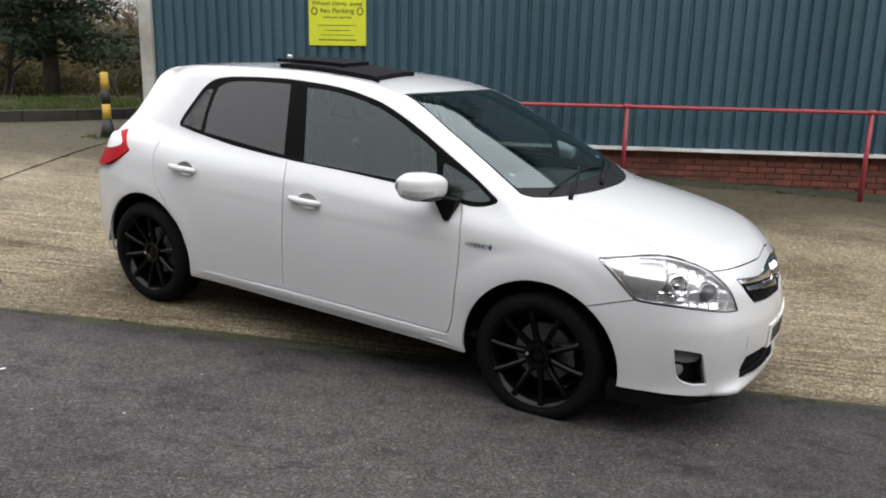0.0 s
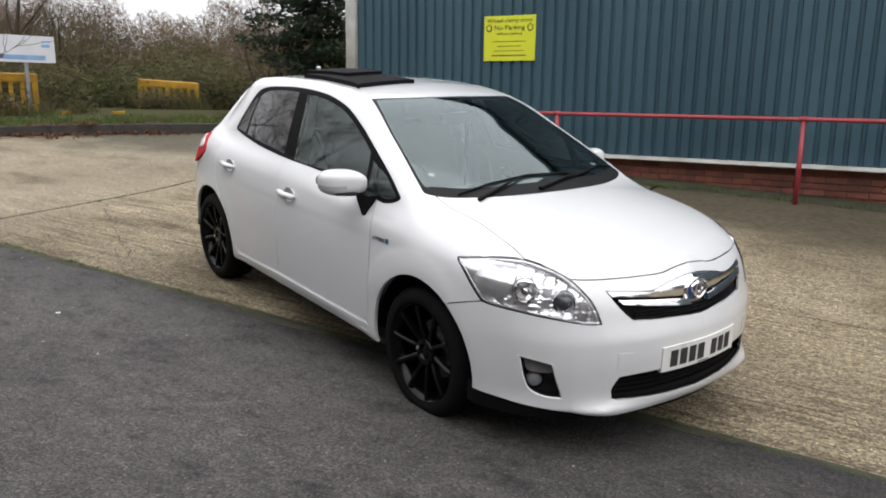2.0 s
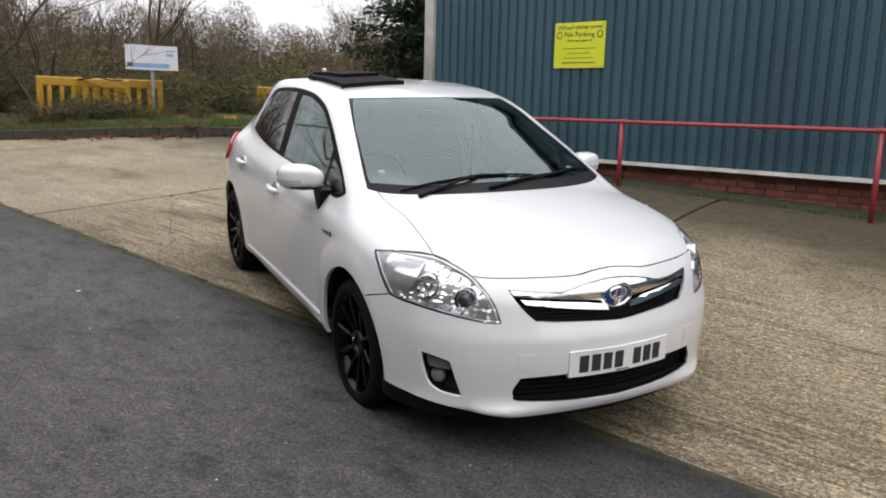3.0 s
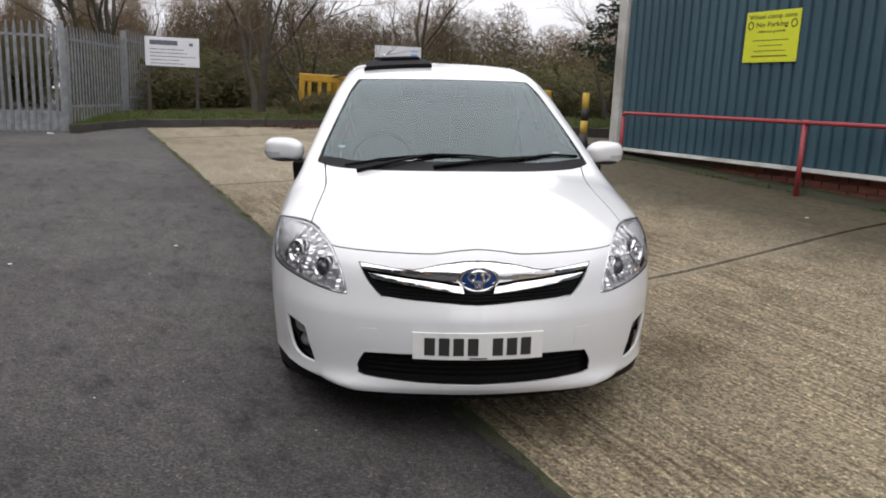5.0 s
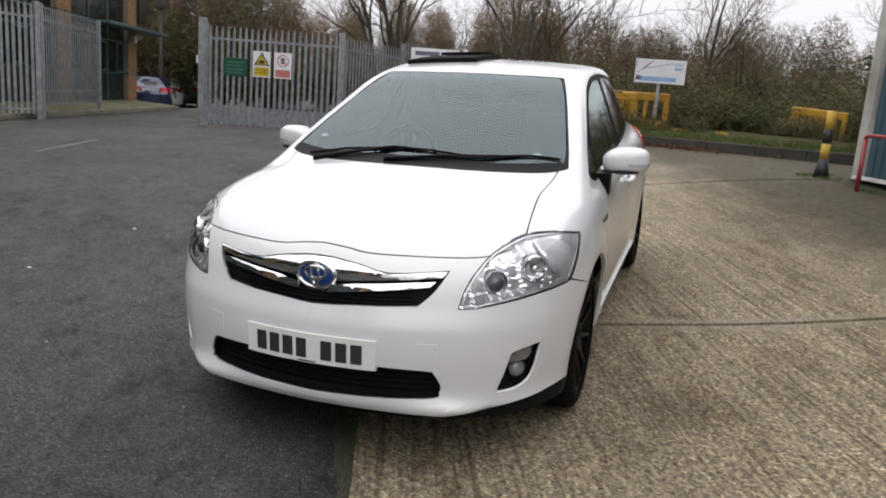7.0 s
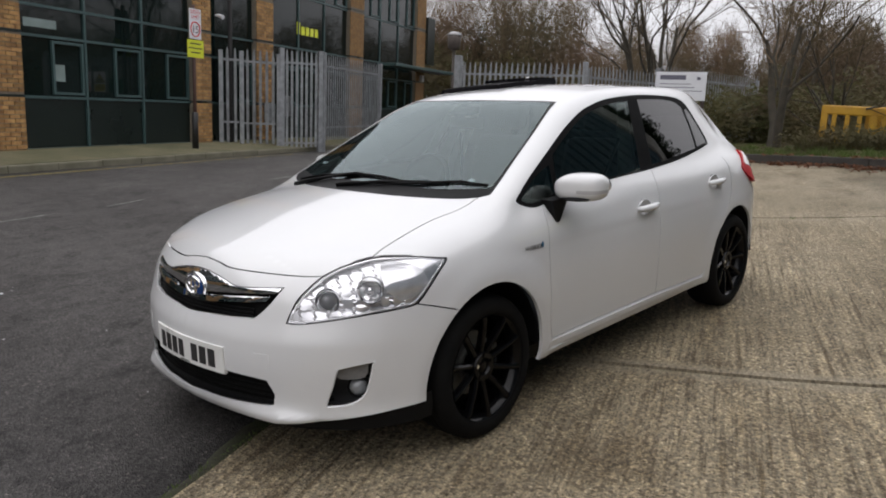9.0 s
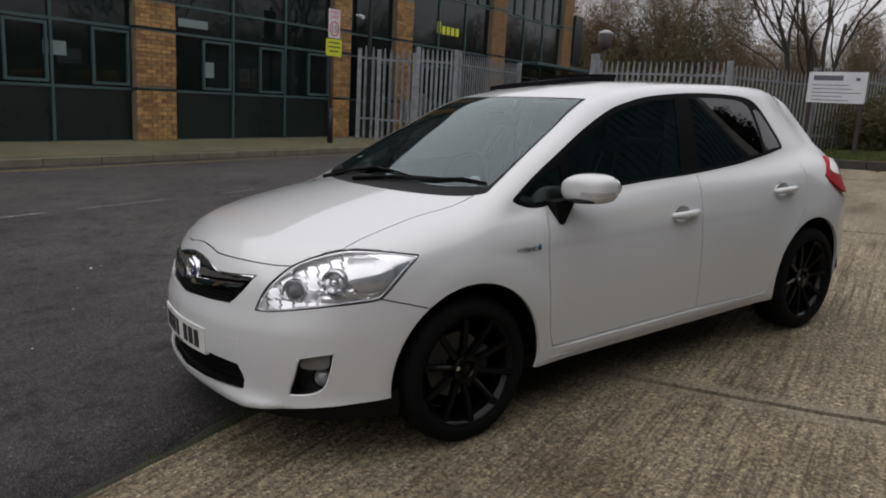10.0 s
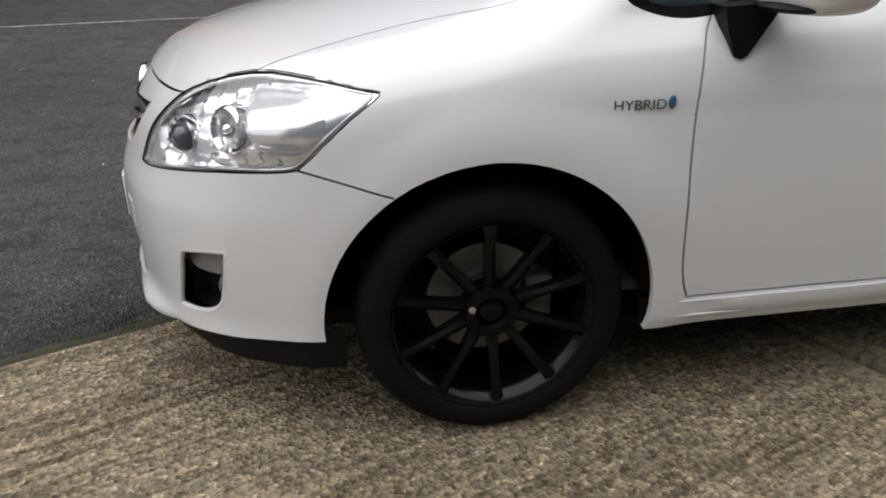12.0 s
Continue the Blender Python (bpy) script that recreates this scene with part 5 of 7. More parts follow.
def slot_cut(points, way, width=0.0045, near=0.05, deep=0.06, side=1, closed=False):
    """A narrow slot along a path, for the gap between two panels."""
    bm = bmesh.new()
    way, flip, n = Vector(way).normalized(), Vector((1, side, 1)), len(points)
    rings = []
    for i, p in enumerate(points):
        a, b = points[(i - 1) % n if closed else max(i - 1, 0)], points[(i + 1) % n if closed else min(i + 1, n - 1)]
        s = (b - a).cross(way).normalized() * width / 2
        rings.append([bm.verts.new(q * flip) for q in (p + s + way * near, p - s + way * near, p - s - way * deep, p + s - way * deep)])
    for i in range(n if closed else n - 1):
        a, b = rings[i], rings[(i + 1) % n]
        for k in range(4):
            bm.faces.new((a[k], a[(k + 1) % 4], b[(k + 1) % 4], b[k]))
    if not closed:
        bm.faces.new(rings[0])
        bm.faces.new(rings[-1][::-1])
    return bm


def flat(points, y):
    return [(a, y, b) for a, b in points]


def grown(points, d):
    """A flat closed (x, z) outline at one y, moved outwards by d (inwards if below zero)."""
    out, n = [], len(points)
    area = sum(points[i].x * points[(i + 1) % n].z - points[(i + 1) % n].x * points[i].z for i in range(n))
    for i, p in enumerate(points):
        t = points[(i + 1) % n] - points[i - 1]
        nrm = Vector((t.z, 0, -t.x)).normalized() * (1 if area > 0 else -1)
        out.append(p + nrm * d)
    return out


def finish(name, me, material, parent, inner=None, outer_only=False, label=""):
    """Links a cut mesh: the outer face in material, the rest in the inner one, shaded by the form itself."""
    bm = bmesh.new()
    bm.from_mesh(me)
    if outer_only:
        bmesh.ops.delete(bm, geom=[f for f in bm.faces if f.material_index != 0], context="FACES")
    bmesh.ops.triangulate(bm, faces=[f for f in bm.faces if len(f.verts) > 4])
    for f in bm.faces:
        f.smooth = True
    me = bpy.data.meshes.new(name)
    bm.to_mesh(me)
    bm.free()
    me.materials.append(material)
    me.materials.append(inner or LINING)
    me.materials.append(material if inner is None else inner)
    co = np.zeros(len(me.vertices) * 3)
    me.vertices.foreach_get("co", co)
    co = co.reshape(-1, 3)
    e = 0.003
    grad = np.stack([(body_form(*(co + d).T) - body_form(*(co - d).T)) for d in np.eye(3) * e], 1)
    grad /= np.linalg.norm(grad, axis=1)[:, None] + 1e-12
    corner = np.zeros(len(me.loops), np.int32)
    me.loops.foreach_get("vertex_index", corner)
    normals = grad[corner]
    mats = np.zeros(len(me.polygons), np.int32)
    me.polygons.foreach_get("material_index", mats)
    total = np.zeros(len(me.polygons), np.int32)
    me.polygons.foreach_get("loop_total", total)
    face_n = np.zeros(len(me.polygons) * 3)
    me.polygons.foreach_get("normal", face_n)
    per_loop = np.repeat(np.arange(len(total)), total)
    outer = mats[per_loop] == 0
    normals = np.where(outer[:, None], normals, face_n.reshape(-1, 3)[per_loop])
    me.normals_split_custom_set([tuple(v) for v in normals])
    ob = new(name, me)
    ob.parent = parent
    if label:
        ob["label"] = label
    return ob


car = empty("hatchback_car", CAR, "pearl white five-door hatchback with black wheels, parked on the yard's edge", "car")
Z, Yw, D = (0, 0, 1), (0, 1, 0), (0.72, 0.68, 0.12)
DLO = smooth_path(flat([(1.015, 0.995), (0.94, 0.963), (0.85, 0.96), (0.72, 0.985), (0.45, 1.002), (0.1, 1.018), (-0.236, 1.027), (-0.63, 1.05), (-0.9, 1.078), (-1.07, 1.1),
                        (-1.15, 1.125), (-1.09, 1.255), (-1.01, 1.365), (-0.88, 1.412), (-0.63, 1.432), (-0.37, 1.438), (-0.06, 1.424), (0.14, 1.394), (0.29, 1.356),
                        (0.48, 1.28), (0.665, 1.19), (0.85, 1.098), (0.97, 1.03)], 1.0), True, 4)
FRONT_GLASS = smooth_path(flat([(-0.14, 1.032), (-0.14, 1.032), (-0.2, 1.24), (-0.255, 1.404), (-0.255, 1.404), (-0.05, 1.396), (0.19, 1.356), (0.35, 1.305), (0.505, 1.237), (0.635, 1.172), (0.635, 1.172),
                                (0.66, 1.09), (0.672, 1.012), (0.672, 1.012), (0.3, 1.022)], 1.0), True, 3)
FRONT_QUARTER = smooth_path(flat([(0.71, 1.0), (0.71, 1.0), (0.69, 1.13), (0.69, 1.13), (0.83, 1.085), (0.945, 1.022), (0.975, 0.998), (0.93, 0.982), (0.85, 0.98)], 1.0), True, 3)
REAR_GLASS = smooth_path(flat([(-0.285, 1.048), (-0.285, 1.048), (-0.33, 1.24), (-0.375, 1.412), (-0.375, 1.412), (-0.63, 1.407), (-0.83, 1.388), (-0.91, 1.35), (-0.91, 1.35), (-0.925, 1.22),
                               (-0.915, 1.098), (-0.915, 1.098), (-0.6, 1.073)], 1.0), True, 3)
REAR_QUARTER = smooth_path(flat([(-0.95, 1.105), (-0.95, 1.105), (-0.955, 1.22), (-0.945, 1.335), (-0.945, 1.335), (-0.995, 1.33), (-1.06, 1.245), (-1.118, 1.128), (-1.06, 1.118)], 1.0), True, 3)
HEADLIGHT = smooth_path([(1.545, 0.845, 0.835), (1.575, 0.833, 0.846), (1.68, 0.775, 0.861), (1.797, 0.683, 0.860), (1.94, 0.607, 0.818), (2.012, 0.553, 0.752), (2.047, 0.533, 0.705), (2.072, 0.515, 0.64),
                         (2.072, 0.515, 0.64), (2.04, 0.572, 0.64), (1.945, 0.705, 0.665), (1.86, 0.775, 0.68), (1.74, 0.838, 0.69), (1.70, 0.848, 0.705), (1.65, 0.855, 0.752), (1.61, 0.855, 0.788)], True, 3)
FOG = smooth_path([(1.882, 0.781, 0.486), (1.89, 0.774, 0.497), (1.98, 0.698, 0.478), (1.99, 0.688, 0.465), (2.003, 0.672, 0.4), (2.02, 0.653, 0.33), (2.008, 0.666, 0.319), (1.95, 0.725, 0.328), (1.905, 0.76, 0.37)], True, 3)
GRILLE = smooth_path([(2.2, y, z) for y, z in ((-0.475, 0.766), (-0.475, 0.766), (-0.27, 0.752), (-0.16, 0.772), (0, 0.79), (0.16, 0.772), (0.27, 0.752), (0.475, 0.766), (0.475, 0.766), (0.44, 0.702), (0.388, 0.648),
                                              (0.36, 0.642), (0.18, 0.633), (0, 0.623), (-0.18, 0.633), (-0.36, 0.642), (-0.388, 0.648), (-0.44, 0.702))], True, 3)
INTAKE = smooth_path([(2.2, y, z) for y, z in ((-0.452, 0.414), (-0.452, 0.414), (-0.3, 0.424), (0, 0.43), (0.3, 0.424), (0.452, 0.414), (0.452, 0.414), (0.478, 0.365), (0.476, 0.335), (0.45, 0.31), (0.2, 0.297), (0, 0.295), (-0.2, 0.297), (-0.45, 0.31), (-0.476, 0.335), (-0.478, 0.365))], True, 3)
SCREEN_CUT = smooth_path([(x, y, 1.2) for x, y in ((0.37, 0), (0.355, 0.25), (0.302, 0.512), (0.302, 0.512), (0.55, 0.58), (0.85, 0.652), (1.05, 0.697), (1.11, 0.69), (1.2, 0.55), (1.3, 0.28), (1.335, 0),
                                                   (1.3, -0.28), (1.2, -0.55), (1.11, -0.69), (1.05, -0.697), (0.85, -0.652), (0.55, -0.58), (0.302, -0.512), (0.302, -0.512), (0.355, -0.25))], True, 3)
SCREEN_GLASS = smooth_path([(x, y, 1.2) for x, y in ((0.385, 0), (0.37, 0.25), (0.325, 0.494), (0.325, 0.494), (0.55, 0.567), (0.85, 0.638), (1.04, 0.674), (1.075, 0.64), (1.17, 0.4), (1.21, 0),
                                                     (1.17, -0.4), (1.075, -0.64), (1.04, -0.674), (0.85, -0.638), (0.55, -0.567), (0.325, -0.494), (0.325, -0.494), (0.37, -0.25))], True, 3)
REAR_SCREEN = smooth_path([(-2.0, y, z) for y, z in ((-0.28, 1.1), (0, 1.08), (0.28, 1.1), (0.24, 1.24), (0, 1.26), (-0.24, 1.24))], True, 4)
TAIL_LIGHT = smooth_path(flat([(-1.6, 1.045), (-1.6, 1.045), (-1.5, 0.95), (-1.475, 0.925), (-1.6, 0.85), (-1.74, 0.805), (-2.15, 0.79), (-2.15, 0.79), (-2.15, 0.99), (-2.15, 0.99), (-1.8, 1.0)], 1.0), True, 3)

HANDLES = ((-0.055, 0.847), (-0.97, 0.893))
shell = shell_mesh()
pieces = []
for s in (1, -1):
    for name, outline, material, lab in (("front_window", FRONT_GLASS, SIDE_GLASS, ""), ("quarter_light", FRONT_QUARTER, SIDE_GLASS, ""), ("rear_window", REAR_GLASS, PRIVACY, "dark privacy glass"),
                                         ("rear_quarter_light", REAR_QUARTER, PRIVACY, "dark privacy glass")):
        pieces.append((name, boolean(shell, prism_cut(outline, Yw, 0.3, 0.6, s), "INTERSECT"), material, True, lab))
    frame_mesh = boolean(shell, prism_cut(DLO, Yw, 0.3, 0.6, s), "INTERSECT")
    for outline in (FRONT_GLASS, FRONT_QUARTER, REAR_GLASS, REAR_QUARTER):
        frame_mesh = boolean(frame_mesh, prism_cut(outline, Yw, 0.3, 0.6, s), "DIFFERENCE")
    pieces.append(("window_frame", frame_mesh, PILLAR, False, "black window surround"))
    pieces.append(("headlight", boolean(shell, prism_cut(HEADLIGHT, D, 0.2, 0.2, s), "INTERSECT"), LENS, True, "clear headlight with chrome reflectors"))
    pieces.append(("tail_light", boolean(shell, prism_cut(TAIL_LIGHT, Yw, 0.3, 0.6, s), "INTERSECT"), RED_LENS, True, "red tail light"))
screen_piece = boolean(shell, prism_cut(SCREEN_GLASS, Z, 0.5, 0.4), "INTERSECT")
surround = boolean(boolean(shell, prism_cut(SCREEN_CUT, Z, 0.5, 0.4), "INTERSECT"), prism_cut(SCREEN_GLASS, Z, 0.5, 0.4), "DIFFERENCE")
pieces.append(("windscreen", screen_piece, SCREEN, True, "clear windscreen"))
pieces.append(("screen_surround", surround, TRIM, False, "black cowl and screen edge"))
pieces.append(("rear_screen", boolean(shell, prism_cut(REAR_SCREEN, (1, 0, 0), 0.5, 0.3), "INTERSECT"), PRIVACY, True, "dark rear screen"))

hull = shell
HOOD_EDGE = smooth_path([(1.12, 0.665, 1.1), (1.38, 0.645, 1.1), (1.6, 0.662, 1.1), (1.79, 0.682, 1.1)], False, 5)
HOOD_FRONT = smooth_path([(1.9, 0.635, 0.83), (1.955, 0.59, 0.812), (2.02, 0.46, 0.806), (2.07, 0.28, 0.802), (2.088, 0.17, 0.803), (2.09, 0.1, 0.815), (2.09, 0, 0.824)], False, 5)
DOOR_FRONT = smooth_path(flat([(0.835, 0.965), (0.86, 0.9), (0.878, 0.74), (0.868, 0.45), (0.845, 0.345), (0.815, 0.332), (0.6, 0.331), (0.0, 0.33), (-0.19, 0.33), (-0.6, 0.318), (-0.8, 0.315)], 0.9), False, 4)
DOOR_MID = smooth_path(flat([(-0.2, 0.33), (-0.2, 0.69), (-0.215, 0.9), (-0.25, 1.02)], 0.9), False, 4)
DOOR_REAR = smooth_path(flat([(-0.8, 0.315), (-0.86, 0.345), (-0.97, 0.52), (-1.08, 0.66), (-1.19, 0.78), (-1.235, 0.9), (-1.235, 1.0), (-1.19, 1.1), (-1.13, 1.14)], 0.9), False, 4)
BUMPER = smooth_path(flat([(1.73, 0.7), (1.63, 0.67), (1.52, 0.635)], 0.85), False, 4)
middle = sum(HEADLIGHT, Vector()) / len(HEADLIGHT)
LAMP_HOLE = [middle + (p - middle) * (1 + 0.006 / (p - middle).length) for p in HEADLIGHT]
for s in (1, -1):
    for outline, way, near, deep in ((DLO, Yw, 0.3, 0.6), (LAMP_HOLE, D, 0.2, 0.2), (FOG, D, 0.2, 0.2), (TAIL_LIGHT, Yw, 0.3, 0.6)):
        hull = boolean(hull, prism_cut(outline, way, near, deep, s), "DIFFERENCE")
    for path in (DOOR_FRONT, DOOR_MID, DOOR_REAR, BUMPER):
        hull = boolean(hull, slot_cut(path, Yw, 0.0055, 0.15, 0.12, s), "DIFFERENCE")
    hull = boolean(hull, slot_cut(HOOD_EDGE, Z, 0.006, 0.15, 0.36, s), "DIFFERENCE")
    for ax in (1.3, -1.3):
        ring = [Vector((ax + 0.006 + 0.379 * math.cos(a), 0.9, 0.321 + 0.379 * math.sin(a))) for a in steps(0, 2 * math.pi, 64)[:-1]]
        hull = boolean(hull, prism_cut(ring, Yw, 0.3, 0.36, s), "DIFFERENCE")
front_line = HOOD_FRONT + [p * Vector((1, -1, 1)) for p in HOOD_FRONT[-2::-1]]
hull = boolean(hull, slot_cut(front_line, (0.75, 0, 0.66), 0.006, 0.1, 0.08), "DIFFERENCE")
for outline, way in ((GRILLE, (1, 0, 0)), (INTAKE, (1, 0, 0)), (REAR_SCREEN, (1, 0, 0))):
    hull = boolean(hull, prism_cut(outline, way, 0.3, 0.3), "DIFFERENCE")
hull = boolean(hull, prism_cut(SCREEN_CUT, Z, 0.5, 0.4), "DIFFERENCE")
under = [Vector((0, y, z)) for y, z in ((-1.3, -0.2), (1.3, -0.2), (1.3, 0.33), (0.88, 0.298), (0.62, 0.262), (0.5, 0.247), (-0.5, 0.247), (-0.62, 0.262), (-0.88, 0.298), (-1.3, 0.33))]
hull = boolean(hull, prism_cut(under, (1, 0, 0), 3.0, -1.45), "DIFFERENCE")
hull = boolean(hull, box(-3, 1.5, -1.5, 1.5, -0.2, 0.25), "DIFFERENCE")
for s in (1, -1):
    for cx, cz in HANDLES:
        cup = [Vector((cx + 0.02 + 0.064 * math.cos(a), 0.9, cz + 0.041 * math.sin(a))) for a in steps(0, 2 * math.pi, 24)[:-1]]
        hull = boolean(hull, prism_cut(cup, Yw, 0.3, 0.3, s), "DIFFERENCE")


def islands(me):
    """The separate pieces of a cut mesh, the largest first."""
    bm = bmesh.new()
    bm.from_mesh(me)
    bm.verts.ensure_lookup_table()
    seen, out = set(), []
    for v in bm.verts:
        if v in seen:
            continue
        stack, group = [v], []
        seen.add(v)
        while stack:
            w = stack.pop()
            group.append(w.index)
            for e in w.link_edges:
                o = e.other_vert(w)
                if o not in seen:
                    seen.add(o)
                    stack.append(o)
        out.append(set(group))
    made = []
    for group in sorted(out, key=len, reverse=True):
        if len(group) < 60:
            continue
        b2 = bm.copy()
        b2.verts.ensure_lookup_table()
        bmesh.ops.delete(b2, geom=[v for v in b2.verts if v.index not in group], context="VERTS")
        m2 = bpy.data.meshes.new("piece")
        b2.to_mesh(m2)
        b2.free()
        mid = sum((v.co for v in m2.vertices), Vector()) / len(m2.vertices)
        made.append((m2, mid, len(group)))
    bm.free()
    return made


for me, mid, size in islands(hull):
    name = "body_shell"
    if abs(mid.y) > 0.5 and 0.2 < mid.x < 0.6:
        name = "front_door"
    elif abs(mid.y) > 0.5 and -1.0 < mid.x < -0.3:
        name = "rear_door"
    elif mid.x > 1.3 and mid.z > 0.85:
        name = "bonnet"
    elif mid.x > 1.5:
        name = "front_bumper"
    finish(name, me, PAINT, car)
for name, me, material, outer, lab in pieces:
    finish(name, me, material, car, None if outer else TRIM, outer, lab)


# ---- the car's lamps, grille, wheels, mirrors, wipers and cabin ----
from mathutils.geometry import delaunay_2d_cdt


def on_form(points, way, near=0.4, deep=0.5):
    """The points moved along way onto the outer form."""
    p, w = np.array([tuple(q) for q in points], float), np.array(Vector(way).normalized())
    t0, t1 = np.full(len(p), near), np.full(len(p), -deep)
    found = np.zeros(len(p), bool)
    for k in range(1, 91):
        t = near - (near + deep) * k / 90
        inside = body_form(*(p + w * t).T) < 0
        first = inside & ~found
        t0[first], t1[first] = t + (near + deep) / 90, t
        found |= inside
    for _ in range(14):
        m = (t0 + t1) / 2
        inside = body_form(*(p + w * m[:, None]).T) < 0
        t1, t0 = np.where(inside, m, t1), np.where(inside, t0, m)
    return p + w * t1[:, None]


def patch(outline, way, rise, spacing=0.02, thick=0.012, near=0.4, deep=0.5):
    """A plate in the shape of a closed outline laid on the form along way, raised by rise (a number, or a function of place) and given thickness."""
    way = Vector(way).normalized()
    e1 = way.orthogonal().normalized()
    e2 = way.cross(e1)
    ring = [Vector((p.dot(e1), p.dot(e2))) for p in outline]
    lo = Vector((min(p.x for p in ring), min(p.y for p in ring)))
    hi = Vector((max(p.x for p in ring), max(p.y for p in ring)))
    pts = list(ring)
    mid = sum((p.dot(way) for p in outline)) / len(outline)

    def inside(x, y):
        odd, j = False, len(ring) - 1
        for i in range(len(ring)):
            a, b = ring[i], ring[j]
            if (a.y > y) != (b.y > y) and x < (b.x - a.x) * (y - a.y) / (b.y - a.y) + a.x:
                odd = not odd
            j = i
        return odd

    x = lo.x + spacing / 2
    while x < hi.x:
        y = lo.y + spacing / 2
        while y < hi.y:
            if inside(x, y):
                pts.append(Vector((x, y)))
            y += spacing
        x += spacing
    n = len(ring)
    out = delaunay_2d_cdt(pts, [], [list(range(n))], 1, 1e-5)
    flat3 = [e1 * v.x + e2 * v.y + way * mid for v in out[0]]
    lifted = on_form(flat3, way, near, deep)
    bm = bmesh.new()
    verts = [bm.verts.new(Vector(q) + way * (rise(Vector(q)) if callable(rise) else rise)) for q in lifted]
    for f in out[2]:
        try:
            bm.faces.new([verts[i] for i in f])
        except ValueError:
            pass
    bmesh.ops.delete(bm, geom=[v for v in bm.verts if not v.link_faces], context="VERTS")
    bmesh.ops.recalc_face_normals(bm, faces=bm.faces)
    if sum((f.normal.dot(way) for f in bm.faces)) < 0:
        bmesh.ops.reverse_faces(bm, faces=bm.faces)
    if thick:
        r = bmesh.ops.extrude_edge_only(bm, edges=[e for e in bm.edges if e.is_boundary])
        for v in r["geom"]:
            if isinstance(v, bmesh.types.BMVert):
                v.co -= way * thick
    return bm


def mirrored(bm):
    for v in bm.verts:
        v.co.y *= -1
    bmesh.ops.reverse_faces(bm, faces=bm.faces)
    return bm


def sided(make, s):
    return make() if s > 0 else mirrored(make())


def soft(ob, angle=40):
    """Smooth shading that keeps edges sharper than the angle."""
    me = ob.data
    for p in me.polygons:
        p.use_smooth = True
    me.set_sharp_from_angle(angle=radians(angle))
    return ob


def ellipsoid(c, r, turn=None, seg=20):
    bm = bmesh.new()
    bmesh.ops.create_uvsphere(bm, u_segments=seg, v_segments=seg // 2, radius=1.0)
    for v in bm.verts:
        q = Vector((v.co.x * r[0], v.co.y * r[1], v.co.z * r[2]))
        v.co = Vector(c) + (turn @ q if turn else q)
    return bm


def lathe(profile, seg=48, axis_turn=None):
    """A profile of (radius, along y) turned about the y axis."""
    bm = bmesh.new()
    rings = [[bm.verts.new((r * math.cos(a), y, r * math.sin(a))) for a in (2 * math.pi * k / seg for k in range(seg))] for r, y in profile]
    for a, b in zip(rings, rings[1:]):
        for k in range(seg):
            bm.faces.new((a[k], b[k], b[(k + 1) % seg], a[(k + 1) % seg]))
    return bm


# grille
X = (1, 0, 0)


def yz(points, per=3):
    return smooth_path([(2.2, y, z) for y, z in points], True, per)


soft(part("grille_panel", patch(GRILLE, X, -0.035, 0.03, -0.028), MESH_BLACK, car))
upper = [(0.468, 0.763), (0.468, 0.763), (0.27, 0.748), (0.16, 0.768), (0.0, 0.789), (0.0, 0.789), (0.0, 0.698), (0.0, 0.698), (0.15, 0.714), (0.455, 0.742), (0.455, 0.742)]
lower = [(0.437, 0.73), (0.437, 0.73), (0.15, 0.704), (0.066, 0.695), (0.066, 0.695), (0.058, 0.67), (0.058, 0.67), (0.15, 0.68), (0.26, 0.693), (0.42, 0.712), (0.42, 0.712)]
for s in (1, -1):
    soft(part("grille_bar", sided(lambda: patch(yz(upper), X, lambda p: 0.004 - 0.014 * min(1, abs(p.z - 0.752) / 0.04), 0.012, 0.03), s), CHROME, car, "broad chrome grille bar"), 50)
    soft(part("grille_bar", sided(lambda: patch(yz(lower), X, 0.002, 0.012, 0.03), s), CHROME, car, "thin chrome grille bar"), 50)
for k in range(3):
    z = 0.636 + 0.013 * k
    part("grille_slat", tube([(float(on_form([(2.0, y, z)], X)[0][0]) - 0.022, y, z + 0.012 * (abs(y) / 0.36)) for y in steps(-0.36, 0.36, 12)], 0.004, 6), TRIM, car)
soft(part("intake_panel", patch(INTAKE, X, -0.05, 0.04, -0.042), MESH_BLACK, car))
for k in range(5):
    z = 0.315 + 0.022 * k
    part("intake_slat", tube([(float(on_form([(2.0, y, z)], X)[0][0]) - 0.04, y, z) for y in steps(-0.44, 0.44, 12)], 0.004, 6), MESH_BLACK, car)

# emblem, plain oval shapes
badge = part("emblem", ellipsoid((2.147, 0, 0.72), (0.013, 0.083, 0.056), seg=32), CHROME, car, "chrome oval emblem with blue face", smooth=True)
part("emblem_face", ellipsoid((2.152, 0, 0.72), (0.0115, 0.069, 0.044), seg=32), EMBLEM_BLUE, badge, smooth=True)
part("emblem_rim", tube([(2.153, 0.074 * math.cos(a), 0.72 + 0.049 * math.sin(a)) for a in steps(0, 2 * math.pi, 40)], 0.008, 8, False), CHROME, badge, smooth=True)
part("emblem_ring", tube([(2.1625 - 0.006 * math.cos(a) ** 2, 0.042 * math.cos(a), 0.731 + 0.022 * math.sin(a)) for a in steps(0, 2 * math.pi, 32)], 0.0072, 6, False), CHROME, badge)
part("emblem_ring", tube([(2.1625 - 0.003 * math.sin(a) ** 2, 0.017 * math.cos(a), 0.72 + 0.036 * math.sin(a)) for a in steps(0, 2 * math.pi, 32)], 0.0072, 6, False), CHROME, badge)

